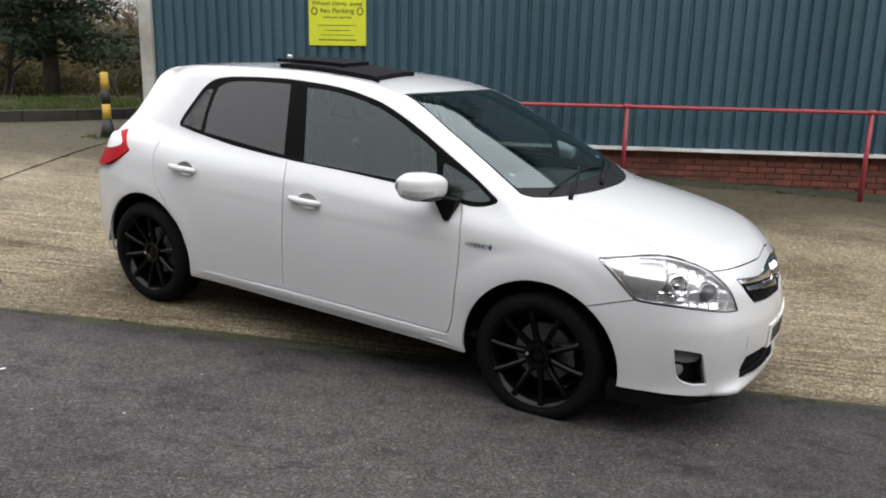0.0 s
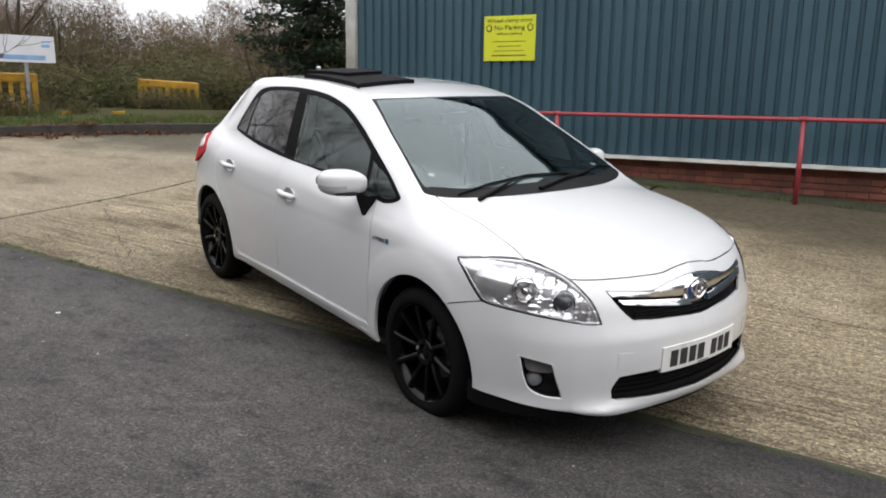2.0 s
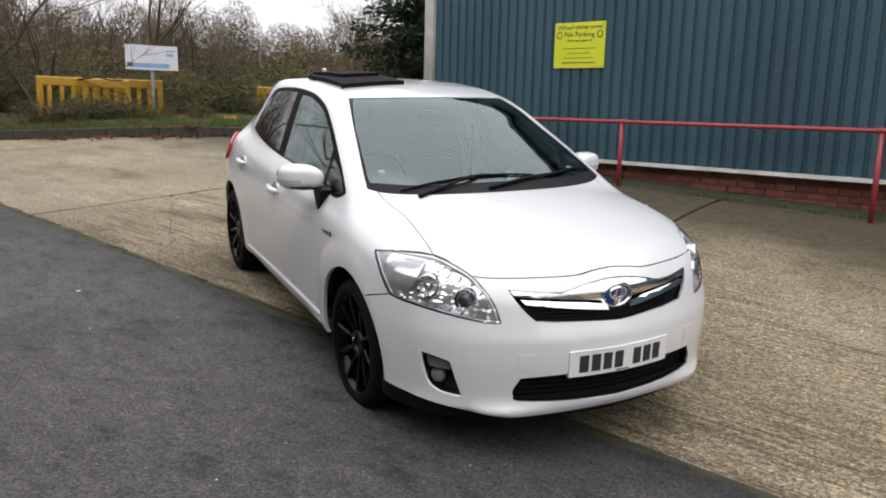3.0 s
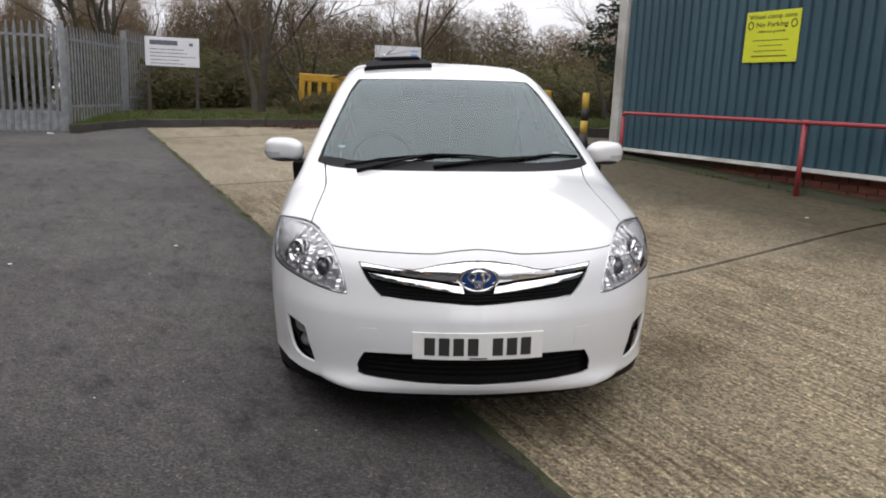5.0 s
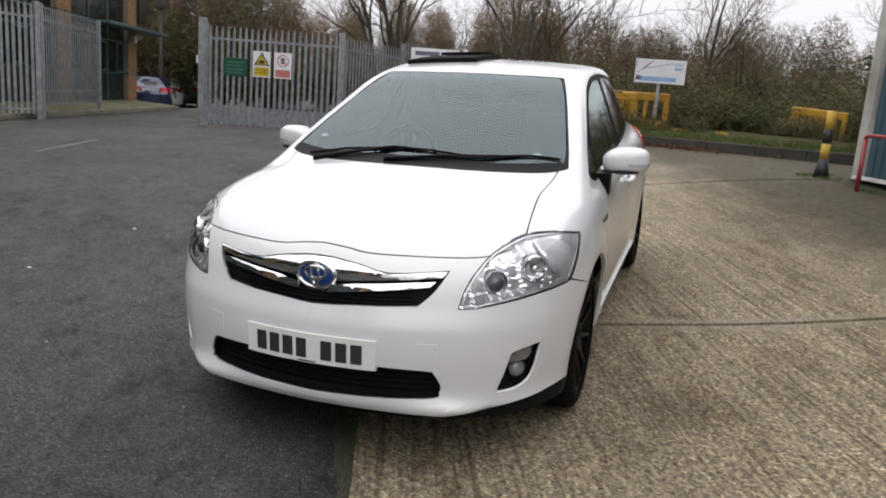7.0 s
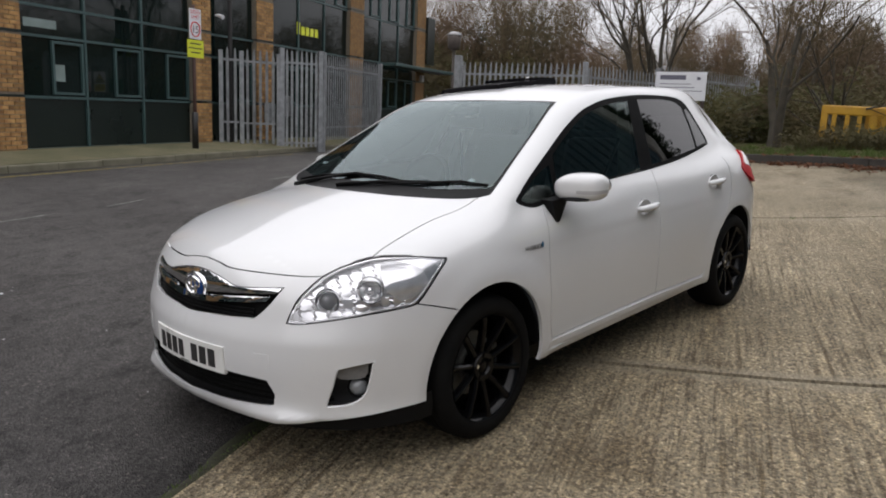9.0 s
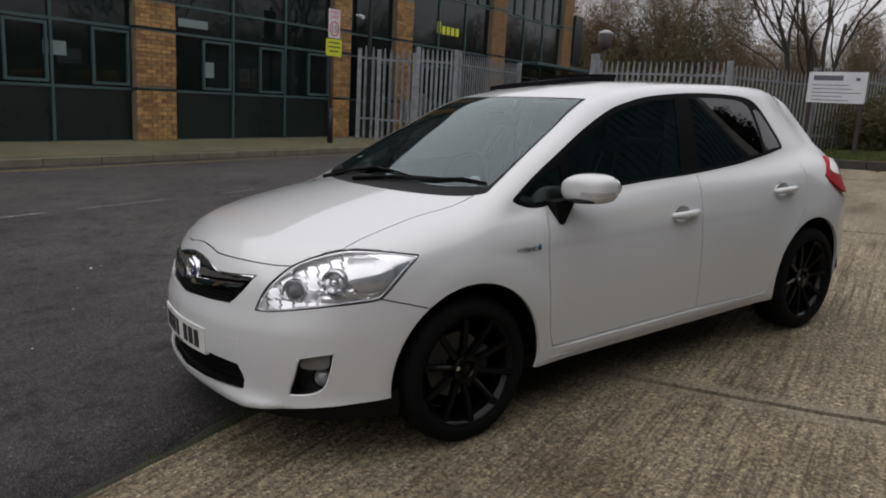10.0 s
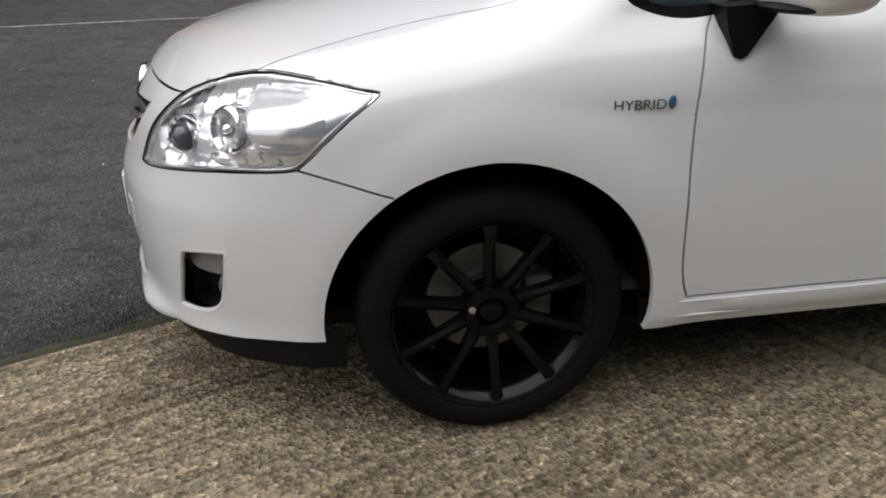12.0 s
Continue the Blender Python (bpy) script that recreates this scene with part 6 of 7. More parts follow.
# number plate with plain bars for its characters
PLATE_YS = list(steps(-0.3, 0.3, 20))
PLATE_XS = np.max([np.array(on_form([(2.0, y, z) for y in PLATE_YS], X))[:, 0] for z in (0.415, 0.465, 0.515)], axis=0) + 0.001


def plate_x(y):
    return float(np.interp(y, PLATE_YS, PLATE_XS))


def bent_plate(y0, y1, z0, z1, x0, x1, n=10):
    bm = bmesh.new()
    prev = None
    for y in steps(y0, y1, n):
        row = [bm.verts.new((plate_x(y) + dx, y, z)) for dx, z in ((x0, z0), (x1, z0), (x1, z1), (x0, z1))]
        if prev:
            for k in range(4):
                bm.faces.new((prev[k], row[k], row[(k + 1) % 4], prev[(k + 1) % 4]))
        else:
            bm.faces.new(row)
        prev = row
    bm.faces.new(prev[::-1])
    bmesh.ops.recalc_face_normals(bm, faces=bm.faces)
    return bm


plate = part("number_plate", bent_plate(-0.26, 0.26, 0.409, 0.52, -0.012, 0.004), PLATE_WHITE, car, "white number plate with black bars")
for y in (-0.195, -0.138, -0.081, -0.024, 0.075, 0.132, 0.189):
    part("plate_bar", bent_plate(y - 0.02, y + 0.022, 0.427, 0.5, 0.003, 0.0058, 3), INK, plate)
part("plate_caption", bent_plate(-0.035, 0.035, 0.413, 0.418, 0.003, 0.0055, 2), INK, plate)

# headlamps: chrome bowl, projector, second reflector, outer wedge
for s in (1, -1):
    inner = [middle + (p - middle) * 0.997 for p in HEADLIGHT]
    lamp = [o for o in car.children if o.name.startswith("headlight")][0 if s > 0 else 1]
    part("gasket", sided(lambda: tube([Vector(q) for q in on_form(LAMP_HOLE + LAMP_HOLE[:1], D, 0.2, 0.2) - 0.004 * np.array(Vector(D).normalized())], 0.0035, 5, False), s), TRIM, lamp)

    def bowl(p):
        """Stepped bright reflector: tilted strips, deeper towards the lamps."""
        a, b = (p.x - 0.5 * p.y) / 0.052, p.z / 0.043
        strip = 0.007 * (a - math.floor(a) - 0.5) + 0.005 * (b - math.floor(b) - 0.5)
        return -0.009 - 0.03 * smoothstep(1.62, 1.86, p.x) * smoothstep(0.63, 0.7, p.z) * smoothstep(2.06, 1.97, p.x) + strip * smoothstep(1.7, 1.78, p.x)
    soft(part("reflector", sided(lambda: patch(inner, D, bowl, 0.0095, 0, 0.2, 0.2), s), LAMP_SILVER, lamp, "bright stepped silver reflector"), 22)
    wedge = smooth_path([(1.575, 0.83, 0.838), (1.575, 0.83, 0.838), (1.7, 0.76, 0.845), (1.775, 0.715, 0.84), (1.775, 0.715, 0.84), (1.79, 0.76, 0.76), (1.77, 0.815, 0.71), (1.77, 0.815, 0.71), (1.715, 0.84, 0.72), (1.65, 0.85, 0.77)], True, 3)
    soft(part("turn_reflector", sided(lambda: patch(wedge, D, lambda p: -0.024 + 0.02 * (1 - ((p.z - 0.785) / 0.07) ** 2) * smoothstep(1.58, 1.7, p.x), 0.01, 0.02, 0.2, 0.2), s), mat("wedge_silver", (0.96, 0.96, 0.97), 0.1, metal=0.6, scale=30, fine=0.03, rvar=0.04), lamp, "bright silver wedge reflector"), 50)
    part("lamp_border", sided(lambda: tube([Vector(q) for q in on_form([middle + (p - middle) * 0.955 for p in HEADLIGHT + HEADLIGHT[:1]], D, 0.2, 0.2) - 0.0115 * np.array(Vector(D).normalized())], 0.0045, 6, False), s), LAMP_SILVER, lamp, "bright border inside the lens", smooth=True)
    way = Vector(D).normalized()
    turn = way.to_track_quat("Y", "Z").to_matrix()

    def ring_at(c, prof, seg=28):
        bm = lathe(prof, seg)
        for v in bm.verts:
            v.co = Vector(c) + turn @ v.co
        return bm
    for c, r in (((1.962, 0.621, 0.715), 0.05), ((1.85, 0.736, 0.755), 0.052)):
        soft(part("lamp_ring", sided(lambda: ring_at(c, [(r * 0.72, -0.03), (r * 0.74, 0.0), (r * 0.9, 0.008), (r, 0.0), (r * 1.04, -0.03)]), s), CHROME, lamp))
    part("projector_lens", sided(lambda: ellipsoid((1.955, 0.615, 0.715), (0.037, 0.037, 0.037)), s), plain("projector_glass", (0.05, 0.055, 0.065), 0.04, coat=1.0), lamp, smooth=True)
    part("bulb_cover", sided(lambda: ellipsoid((1.846, 0.732, 0.755), (0.02, 0.02, 0.02)), s), CHROME, lamp, smooth=True)
    for k, (c, w) in enumerate((((1.9, 0.63, 0.78), 0.03), ((1.985, 0.60, 0.672), 0.028), ((1.89, 0.725, 0.69), 0.035))):
        soft(part("reflector_facet", sided(lambda: ellipsoid(Vector(c) - way * 0.02, (w, 0.012, w * 0.55), turn, 10), s), LAMP_SILVER, lamp), 20)
    # fog lamp recess
    soft(part("fog_recess", sided(lambda: patch(FOG, D, lambda p: -0.05 - 0.03 * smoothstep(0.5, 0.36, p.z), 0.02, -0.04, 0.2, 0.2), s), mat("recess_grey", (0.02, 0.02, 0.021), 0.3, scale=9, fine=0.1), car, "dark fog lamp recess"))
    soft(part("fog_lamp", sided(lambda: ring_at((1.895, 0.7, 0.378), [(0.0, 0.02), (0.02, 0.018), (0.032, 0.008), (0.036, 0.0), (0.036, -0.03)]), s), plain("fog_glass", (0.2, 0.21, 0.22), 0.08, coat=1.0), car, "round clear fog lamp"))
    soft(part("fog_bezel", sided(lambda: ring_at((1.895, 0.7, 0.378), [(0.036, -0.03), (0.037, 0.006), (0.042, 0.006), (0.046, -0.03)]), s), TRIM, car))
    part("fog_surround", sided(lambda: tube([Vector(q) for q in on_form(FOG + FOG[:1], D, 0.2, 0.2) - 0.0065 * np.array(Vector(D).normalized())], 0.0075, 8, False), s), PAINT, car, "rounded white lip of the fog lamp opening", smooth=True)
    hood_lip = smooth_path([(1.9, 0.766, 0.485), (1.9, 0.766, 0.485), (1.985, 0.692, 0.462), (1.99, 0.685, 0.44), (1.97, 0.7, 0.425), (1.91, 0.757, 0.43)], True, 3)
    soft(part("fog_brow", sided(lambda: patch(hood_lip, D, -0.03, 0.02, 0.02, 0.2, 0.2), s), mat("grey_brow", (0.2, 0.2, 0.2), 0.22, scale=9, fine=0.1), car, "grey brow over the fog lamp"))
    # tail lamps stand proud of the body
    soft(part("tail_lens", sided(lambda: patch(smooth_path(flat([(-1.6, 1.04), (-1.6, 1.04), (-1.51, 0.955), (-1.49, 0.926), (-1.6, 0.856), (-1.74, 0.812), (-1.95, 0.8), (-1.95, 0.98), (-1.8, 1.0)], 0.9), True, 3), Yw, lambda p: 0.004 + 0.024 * smoothstep(-1.48, -1.68, p.x), 0.03, 0.03, 0.3, 0.6), s), RED_LENS, car, "red tail light lens, proud of the body"), 50)
    # inner cups of the tail lights
    soft(part("tail_light_white", sided(lambda: patch(smooth_path(flat([(-1.64, 1.03), (-1.64, 1.03), (-1.57, 0.985), (-1.56, 0.957), (-1.62, 0.935), (-1.7, 0.92), (-1.79, 0.93), (-1.8, 0.96), (-1.72, 1.01)], 0.9), True, 3), Yw, lambda p: 0.007 + 0.024 * smoothstep(-1.48, -1.68, p.x), 0.03, 0.012, 0.3, 0.6), s), PALE_LENS, car, "clear upper lens of the tail light"))

# door handles and their cups
def cup_bowl(x, y, z):
    """The hollow behind a handle: the inner half of an egg shape."""
    bm = ellipsoid((x, y + 0.004, z), (0.0645, 0.034, 0.0415), seg=24)
    bmesh.ops.delete(bm, geom=[v for v in bm.verts if v.co.y > y + 0.005], context="VERTS")
    bmesh.ops.reverse_faces(bm, faces=bm.faces)
    return bm


for s in (1, -1):
    for cx, cz in HANDLES:
        y = float(on_form([(cx, 0.8, cz)], Yw)[0][1])
        part("handle_cup", sided(lambda: cup_bowl(cx + 0.02, y, cz), s), PAINT, car, smooth=True)
        h = part("door_handle", sided(lambda: tube([(cx - 0.098, y + 0.004, cz + 0.003), (cx - 0.085, y + 0.021, cz + 0.002), (cx - 0.03, y + 0.031, cz), (cx + 0.03, y + 0.031, cz - 0.001), (cx + 0.085, y + 0.022, cz - 0.002), (cx + 0.1, y + 0.004, cz - 0.002)],
                                                       [0.01, 0.0165, 0.0185, 0.0185, 0.0165, 0.01], 12), s), PAINT, car, smooth=True)
    y = float(on_form([(-0.135, 0.8, 0.85)], Yw)[0][1])
    part("key_lock", sided(lambda: tube([(-0.138, y + 0.018, 0.85), (-0.138, y + 0.034, 0.85)], 0.006, 10), s), TRIM, car)

# door mirrors
for s in (1, -1):
    def cap(grow=1.0, band=False):
        """A rounded box swept back at its outer end, flat towards the rear; or the strip of it that is the indicator."""
        bm = bmesh.new()
        bmesh.ops.create_uvsphere(bm, u_segments=40, v_segments=28, radius=1.0)
        if band:
            bmesh.ops.delete(bm, geom=[v for v in bm.verts if not (-0.42 < v.co.z < -0.02 and v.co.y > 0.1 and v.co.x > -0.25)], context="VERTS")
        for v in bm.verts:
            d, n = v.co.copy(), 3.0
            k = (abs(d.x) ** n + abs(d.y) ** n + abs(d.z) ** n) ** (-1 / n)
            x, y, z = 0.078 * d.x * k * grow, 0.111 * d.y * k * grow, 0.066 * d.z * k * grow
            if z > 0:
                z *= 1 - 0.35 * max(0.0, -y / 0.118) ** 2
            x -= 0.25 * y
            v.co = Vector((0.687 + (max(x, -0.06 - 0.25 * y) if not band else x), 0.919 + y, 1.038 + z))
        return bm
    mirror = part("door_mirror", sided(cap, s), PAINT, car, "white door mirror with clear indicator", smooth=True)
    part("mirror_glass", sided(lambda: ellipsoid((0.625, 0.928, 1.043), (0.004, 0.1, 0.054), Matrix.Rotation(0.24, 3, "Z"), 20), s), CHROME, mirror, smooth=True)
    part("mirror_indicator", sided(lambda: cap(1.02, True), s), plain("indicator_lens", (0.42, 0.42, 0.43), 0.12, coat=1.0), mirror, "clear indicator strip", smooth=True)
    wedge_side = [(0.835, 0.985), (0.705, 0.99), (0.73, 0.95), (0.772, 0.885), (0.785, 0.878), (0.8, 0.883), (0.825, 0.945)]
    soft(part("mirror_base", sided(lambda: prism(wedge_side, 0.795, 0.86), s), TRIM, mirror, "black mirror base"))
    soft(part("mirror_underside", sided(lambda: ellipsoid((0.71, 0.905, 0.988), (0.07, 0.085, 0.014), seg=20), s), TRIM, mirror))

# lettering on the wings
for s in (1, -1):
    y = float(on_form([(0.99, 0.8, 0.8)], Yw)[0][1]) + 0.003
    m = pose(1.004, y, 0.788, 90, 0, 180 - 2.0) if s > 0 else pose(0.966, -y, 0.788, 90, 0, 2.0)
    text("wing_badge", "HYBRID", 0.03, m, mat("badge_grey", (0.12, 0.12, 0.12), 0.35, metal=0.8), car, 0.112)
    part("wing_badge_dot", sided(lambda: ellipsoid((0.934 if s > 0 else 1.036, y, 0.801), (0.0085, 0.004, 0.015)), s), plain("badge_blue", (0.02, 0.09, 0.17), 0.25, coat=0.5), car, smooth=True)

# wipers
def on_screen(x, y, up):
    z = float(on_form([(x, y, 1.0)], Z)[0][2])
    return (x, y, z + up)


def wiper(points, pivot):
    w = part("wiper", tube([on_screen(x, y, 0.009) for x, y in points], [0.003, 0.005, 0.007, 0.005, 0.003], 8), TRIM, car, "black windscreen wiper", smooth=True)
    mid = points[2]
    part("wiper_arm", tube([on_screen(*pivot, 0.008), on_screen((pivot[0] + mid[0]) / 2, (pivot[1] + mid[1]) / 2, 0.014), on_screen(*mid, 0.014)], [0.012, 0.008, 0.005], 8), TRIM, w, smooth=True)
    part("wiper_blade", tube([on_screen(x, y, 0.005) for x, y in points], 0.003, 5), RUBBER, w)


wiper([(1.175, -0.563), (1.165, -0.379), (1.157, -0.109), (1.162, 0.06), (1.168, 0.217)], (1.26, -0.5))
wiper([(1.225, 0.075), (1.19, 0.245), (1.14, 0.39), (1.085, 0.52), (1.055, 0.66)], (1.285, -0.12))

# painted sills along the foot of the doors
for s in (1, -1):
    outline = smooth_path(flat([(0.86, 0.322), (0.86, 0.322), (0.4, 0.322), (-0.2, 0.32), (-0.82, 0.306), (-0.82, 0.306), (-0.86, 0.275), (-0.86, 0.275), (0.0, 0.275), (0.87, 0.28), (0.87, 0.28)], 0.9), True, 3)
    soft(part("side_sill", sided(lambda: patch(outline, Yw, lambda p: (0.010 - 0.006 * smoothstep(0.3, 0.27, p.z)) * smoothstep(0.87, 0.7, p.x) + 0.001, 0.012, 0.02, 0.3, 0.4), s), PAINT, car, "white painted sill"), 35)

# black skirt under the bumper and sills, and the floor
front = on_form([(2.0, y, 0.3) for y in steps(0, 0.6, 16)], X)
flank = on_form([(x, 0.8, 0.3) for x in steps(1.97, 1.64, 12)], Yw)
run = [(q[0], q[1]) for q in front] + [(q[0], q[1]) for q in flank if q[1] > 0.62]
run = [(x, -y) for x, y in run[:0:-1]] + run
bm = bmesh.new()
prev = None
for i, (x, y) in enumerate(run):
    (xa, ya), (xb, yb) = run[max(i - 1, 0)], run[min(i + 1, len(run) - 1)]
    t = Vector((xb - xa, yb - ya)).normalized()
    inward = Vector((-t.y, t.x))
    drop = 0.216
    rim = smoothstep(0.45, 0.85, abs(y))
    row = [bm.verts.new((x + inward.x * d, y + inward.y * d, z)) for d, z in ((0.03 - 0.016 * rim, 0.32), (0.03 - 0.022 * rim, 0.27), (0.045 - 0.03 * rim, drop), (0.07, drop - 0.004), (0.16, drop + 0.02))]
    if prev:
        for k in range(4):
            bm.faces.new((prev[k], row[k], row[k + 1], prev[k + 1]))
    prev = row
bmesh.ops.recalc_face_normals(bm, faces=bm.faces)
soft(part("front_skirt", bm, TRIM, car, "black plastic skirt under the bumper"), 50)
# covers of the towing eyes
for s in (1, -1):
    cover = smooth_path([(2.2, y, z) for y, z in ((0.4, 0.452), (0.4, 0.452), (0.4, 0.518), (0.4, 0.518), (0.466, 0.518), (0.466, 0.518), (0.466, 0.452), (0.466, 0.452))], True, 3)
    part("tow_eye_cover", sided(lambda: patch(cover, X, 0.002, 0.03, 0.004), s), PAINT, car)
for s in (1, -1):
    part("side_skirt", box(-0.9, 0.9, s * 0.72 - 0.03, s * 0.72 + 0.03, 0.205, 0.27), TRIM, car)
part("underbody", box(-1.7, 1.72, -0.66, 0.66, 0.225, 0.27), TRIM, car)
for s in (1, -1):
    for ax in (1.3, -1.3):
        bm = lathe([(0.05, -0.3), (0.385, -0.3), (0.385, -0.02)], 40)
        bmesh.ops.delete(bm, geom=[v for v in bm.verts if v.co.z < -0.03], context="VERTS")
        for v in bm.verts:
            v.co = Vector((ax + v.co.x, v.co.y + 0.86, v.co.z + 0.323))
        part("wheel_liner", bm if s > 0 else mirrored(bm), TRIM, car, smooth=True)


# wheels
def wheel(m):
    w = new("wheel")
    w.parent, w.matrix_local = car, m
    w["label"] = "ten-spoke gloss black alloy wheel"
    soft(part("tyre", lathe([(0.232, -0.012), (0.244, -0.001), (0.262, 0.0), (0.285, -0.002), (0.302, -0.014), (0.312, -0.03), (0.3165, -0.05), (0.3175, -0.075), (0.311, -0.077), (0.311, -0.083), (0.318, -0.085),
                             (0.318, -0.107), (0.311, -0.109), (0.311, -0.115), (0.318, -0.117), (0.3175, -0.15), (0.312, -0.19), (0.3, -0.21), (0.27, -0.22), (0.232, -0.212)], 72), RUBBER, w))
    soft(part("rim", lathe([(0.2365, -0.002), (0.2385, -0.008), (0.231, -0.012), (0.226, -0.02), (0.219, -0.026), (0.208, -0.06), (0.2, -0.12), (0.205, -0.2), (0.23, -0.212)], 64), RIM_BLACK, w, "black rim"))
    for k in range(10):
        bm = bmesh.new()
        rows = []
        for r, y, half, deep in ((0.045, -0.042, 0.016, 0.03), (0.07, -0.036, 0.0135, 0.034), (0.11, -0.026, 0.0115, 0.034), (0.16, -0.017, 0.0115, 0.032), (0.205, -0.01, 0.013, 0.03), (0.229, -0.01, 0.0165, 0.026)):
            rows.append([bm.verts.new((x, yy, r)) for x, yy in ((-half, y - deep), (-half, y - 0.006), (-half * 0.3, y), (half * 0.3, y), (half, y - 0.006), (half, y - deep))])
        for a, b in zip(rows, rows[1:]):
            for j in range(6):
                bm.faces.new((a[j], a[(j + 1) % 6], b[(j + 1) % 6], b[j]))
        bm.faces.new(rows[0][::-1])
        bm.faces.new(rows[-1])
        bmesh.ops.recalc_face_normals(bm, faces=bm.faces)
        bmesh.ops.rotate(bm, verts=bm.verts, matrix=Matrix.Rotation(2 * math.pi * k / 10 + 0.05, 3, "Y"))
        soft(part("spoke", bm, RIM_BLACK, w), 25)
    soft(part("hub", lathe([(0.0, -0.05), (0.03, -0.05), (0.034, -0.04), (0.04, -0.03), (0.062, -0.03), (0.068, -0.04), (0.07, -0.08)], 40), RIM_BLACK, w))
    soft(part("hub_cap", lathe([(0.0, -0.036), (0.022, -0.036), (0.029, -0.04), (0.03, -0.055)], 32), RIM_BLACK, w))
    for k in range(5):
        a = 2 * math.pi * k / 5 + 0.3
        part("wheel_nut", tube([(0.05 * math.cos(a), -0.05, 0.05 * math.sin(a)), (0.05 * math.cos(a), -0.026, 0.05 * math.sin(a))], 0.0095, 6), CHROME if k == 0 else RIM_BLACK, w)
    soft(part("brake_disc", lathe([(0.06, -0.1), (0.075, -0.1), (0.08, -0.115), (0.142, -0.115), (0.144, -0.135), (0.08, -0.135)], 48), DISC, w, "worn steel brake disc"))
    soft(part("brake_caliper", box(-0.16, -0.09, -0.16, -0.085, -0.06, 0.06, 0.012), DISC, w))
    part("wheel_back", lathe([(0.0, -0.17), (0.2, -0.17)], 32), TRIM, w)
    return w


first = wheel(pose(1.3, 0.868, 0.317))
for m in (pose(-1.3, 0.866, 0.317, 0, 17, 0), pose(1.3, -0.868, 0.317, 0, 9, 180), pose(-1.3, -0.866, 0.317, 0, 30, 180)):
    w = copy_thing(first, m)

# cabin: dashboard, wheel, seats
part("cabin_floor", box(-1.7, 1.1, -0.7, 0.7, 0.27, 0.3), CLOTH, car)
bm = bmesh.new()
prev = None
for y in steps(-0.68, 0.68, 16):
    d = 0.05 * (abs(y) / 0.68) ** 2
    row = [bm.verts.new((x - d, y, z)) for x, z in ((0.55, 0.5), (0.5, 0.72), (0.52, 0.86), (0.6, 0.935), (0.8, 0.955), (1.2, 0.965), (1.25, 0.5))]
    if prev:
        for k in range(6):
            bm.faces.new((prev[k], row[k], row[k + 1], prev[k + 1]))
    prev = row
bmesh.ops.recalc_face_normals(bm, faces=bm.faces)
soft(part("dashboard", bm, mat("dash_plastic", (0.12, 0.125, 0.13), 0.6, scale=6, fine=0.1), car), 60)
c, t = Vector((0.42, -0.36, 0.93)), Matrix.Rotation(radians(-25), 3, "Y")
wheel_rim = part("steering_wheel", tube([c + t @ Vector((0, 0.185 * math.cos(a), 0.185 * math.sin(a))) for a in steps(0, 2 * math.pi, 36)], 0.015, 8, False), TRIM, car, smooth=True)
part("steering_hub", ellipsoid(c + Vector((0.02, 0, -0.01)), (0.035, 0.075, 0.06)), TRIM, wheel_rim, smooth=True)
for a in (0, math.pi, 1.5 * math.pi):
    part("steering_spoke", tube([c, c + t @ Vector((0, 0.18 * math.cos(a), 0.18 * math.sin(a)))], 0.013, 6), TRIM, wheel_rim)
part("instrument_hood", ellipsoid((0.6, -0.36, 0.93), (0.1, 0.18, 0.045)), TRIM, car, smooth=True)


def seat(x, y, wide):
    s = part("seat_cushion", box(x - 0.05, x + 0.48, y - wide, y + wide, 0.45, 0.62, 0.05), CLOTH, car, smooth=True)
    bm = box(-0.07, 0.07, -wide, wide, 0.0, 0.64, 0.05)
    part("seat_back", bm, CLOTH, s, smooth=True, m=pose(x - 0.05, y, 0.56, 0, -16, 0))
    for k in ((0,) if wide < 0.4 else (-0.4, 0.4)):
        part("headrest", box(-0.04, 0.04, k - 0.13, k + 0.13, 0.68 if wide < 0.4 else 0.6, 0.86 if wide < 0.4 else 0.74, 0.035), CLOTH, s, smooth=True, m=pose(x - 0.05, y, 0.56, 0, -14, 0))


seat(-0.2, -0.36, 0.24)
seat(-0.2, 0.36, 0.24)
seat(-1.15, 0.0, 0.62)
part("rear_view_mirror", box(0.42, 0.45, -0.12, 0.12, 1.27, 1.335, 0.012), TRIM, car, smooth=True)
part("sensor_housing", prism([(0.4, 1.402), (0.52, 1.355), (0.48, 1.345), (0.4, 1.36)], -0.07, 0.07), TRIM, car)
for x, y in ((0.985, -0.585), (1.035, 0.545)):
    z = float(on_form([(x, y, 1.0)], Z)[0][2])
    part("screen_sticker", ellipsoid((x, y, z - 0.012), (0.014, 0.02, 0.002), Matrix.Rotation(0.43, 3, "Y")), WHITE_SIGN, car, "small white sticker inside the windscreen")
for s in (1, -1):
    trim = part("pillar_trim", prism([(-0.14, 0.7), (-0.19, 1.0), (-0.28, 1.39), (-0.34, 1.39), (-0.27, 1.0), (-0.25, 0.7)], s * 0.62 - 0.03, s * 0.62 + 0.03), mat("pale_trim", (0.5, 0.5, 0.48), 0.7, scale=8, fine=0.05), car, "pale grey inner pillar trim")
    for v in trim.data.vertices:
        v.co.y += s * (0.06 - 0.3 * max(0.0, v.co.z - 1.0))
    part("seat_belt", tube([(-0.2, s * 0.6, 1.2), (-0.12, s * 0.52, 0.9), (-0.05, s * 0.42, 0.62)], 0.012, 6), CLOTH, car, "dark seat belt")
part("parcel_shelf", box(-1.8, -1.3, -0.55, 0.55, 0.98, 1.0), CLOTH, car)


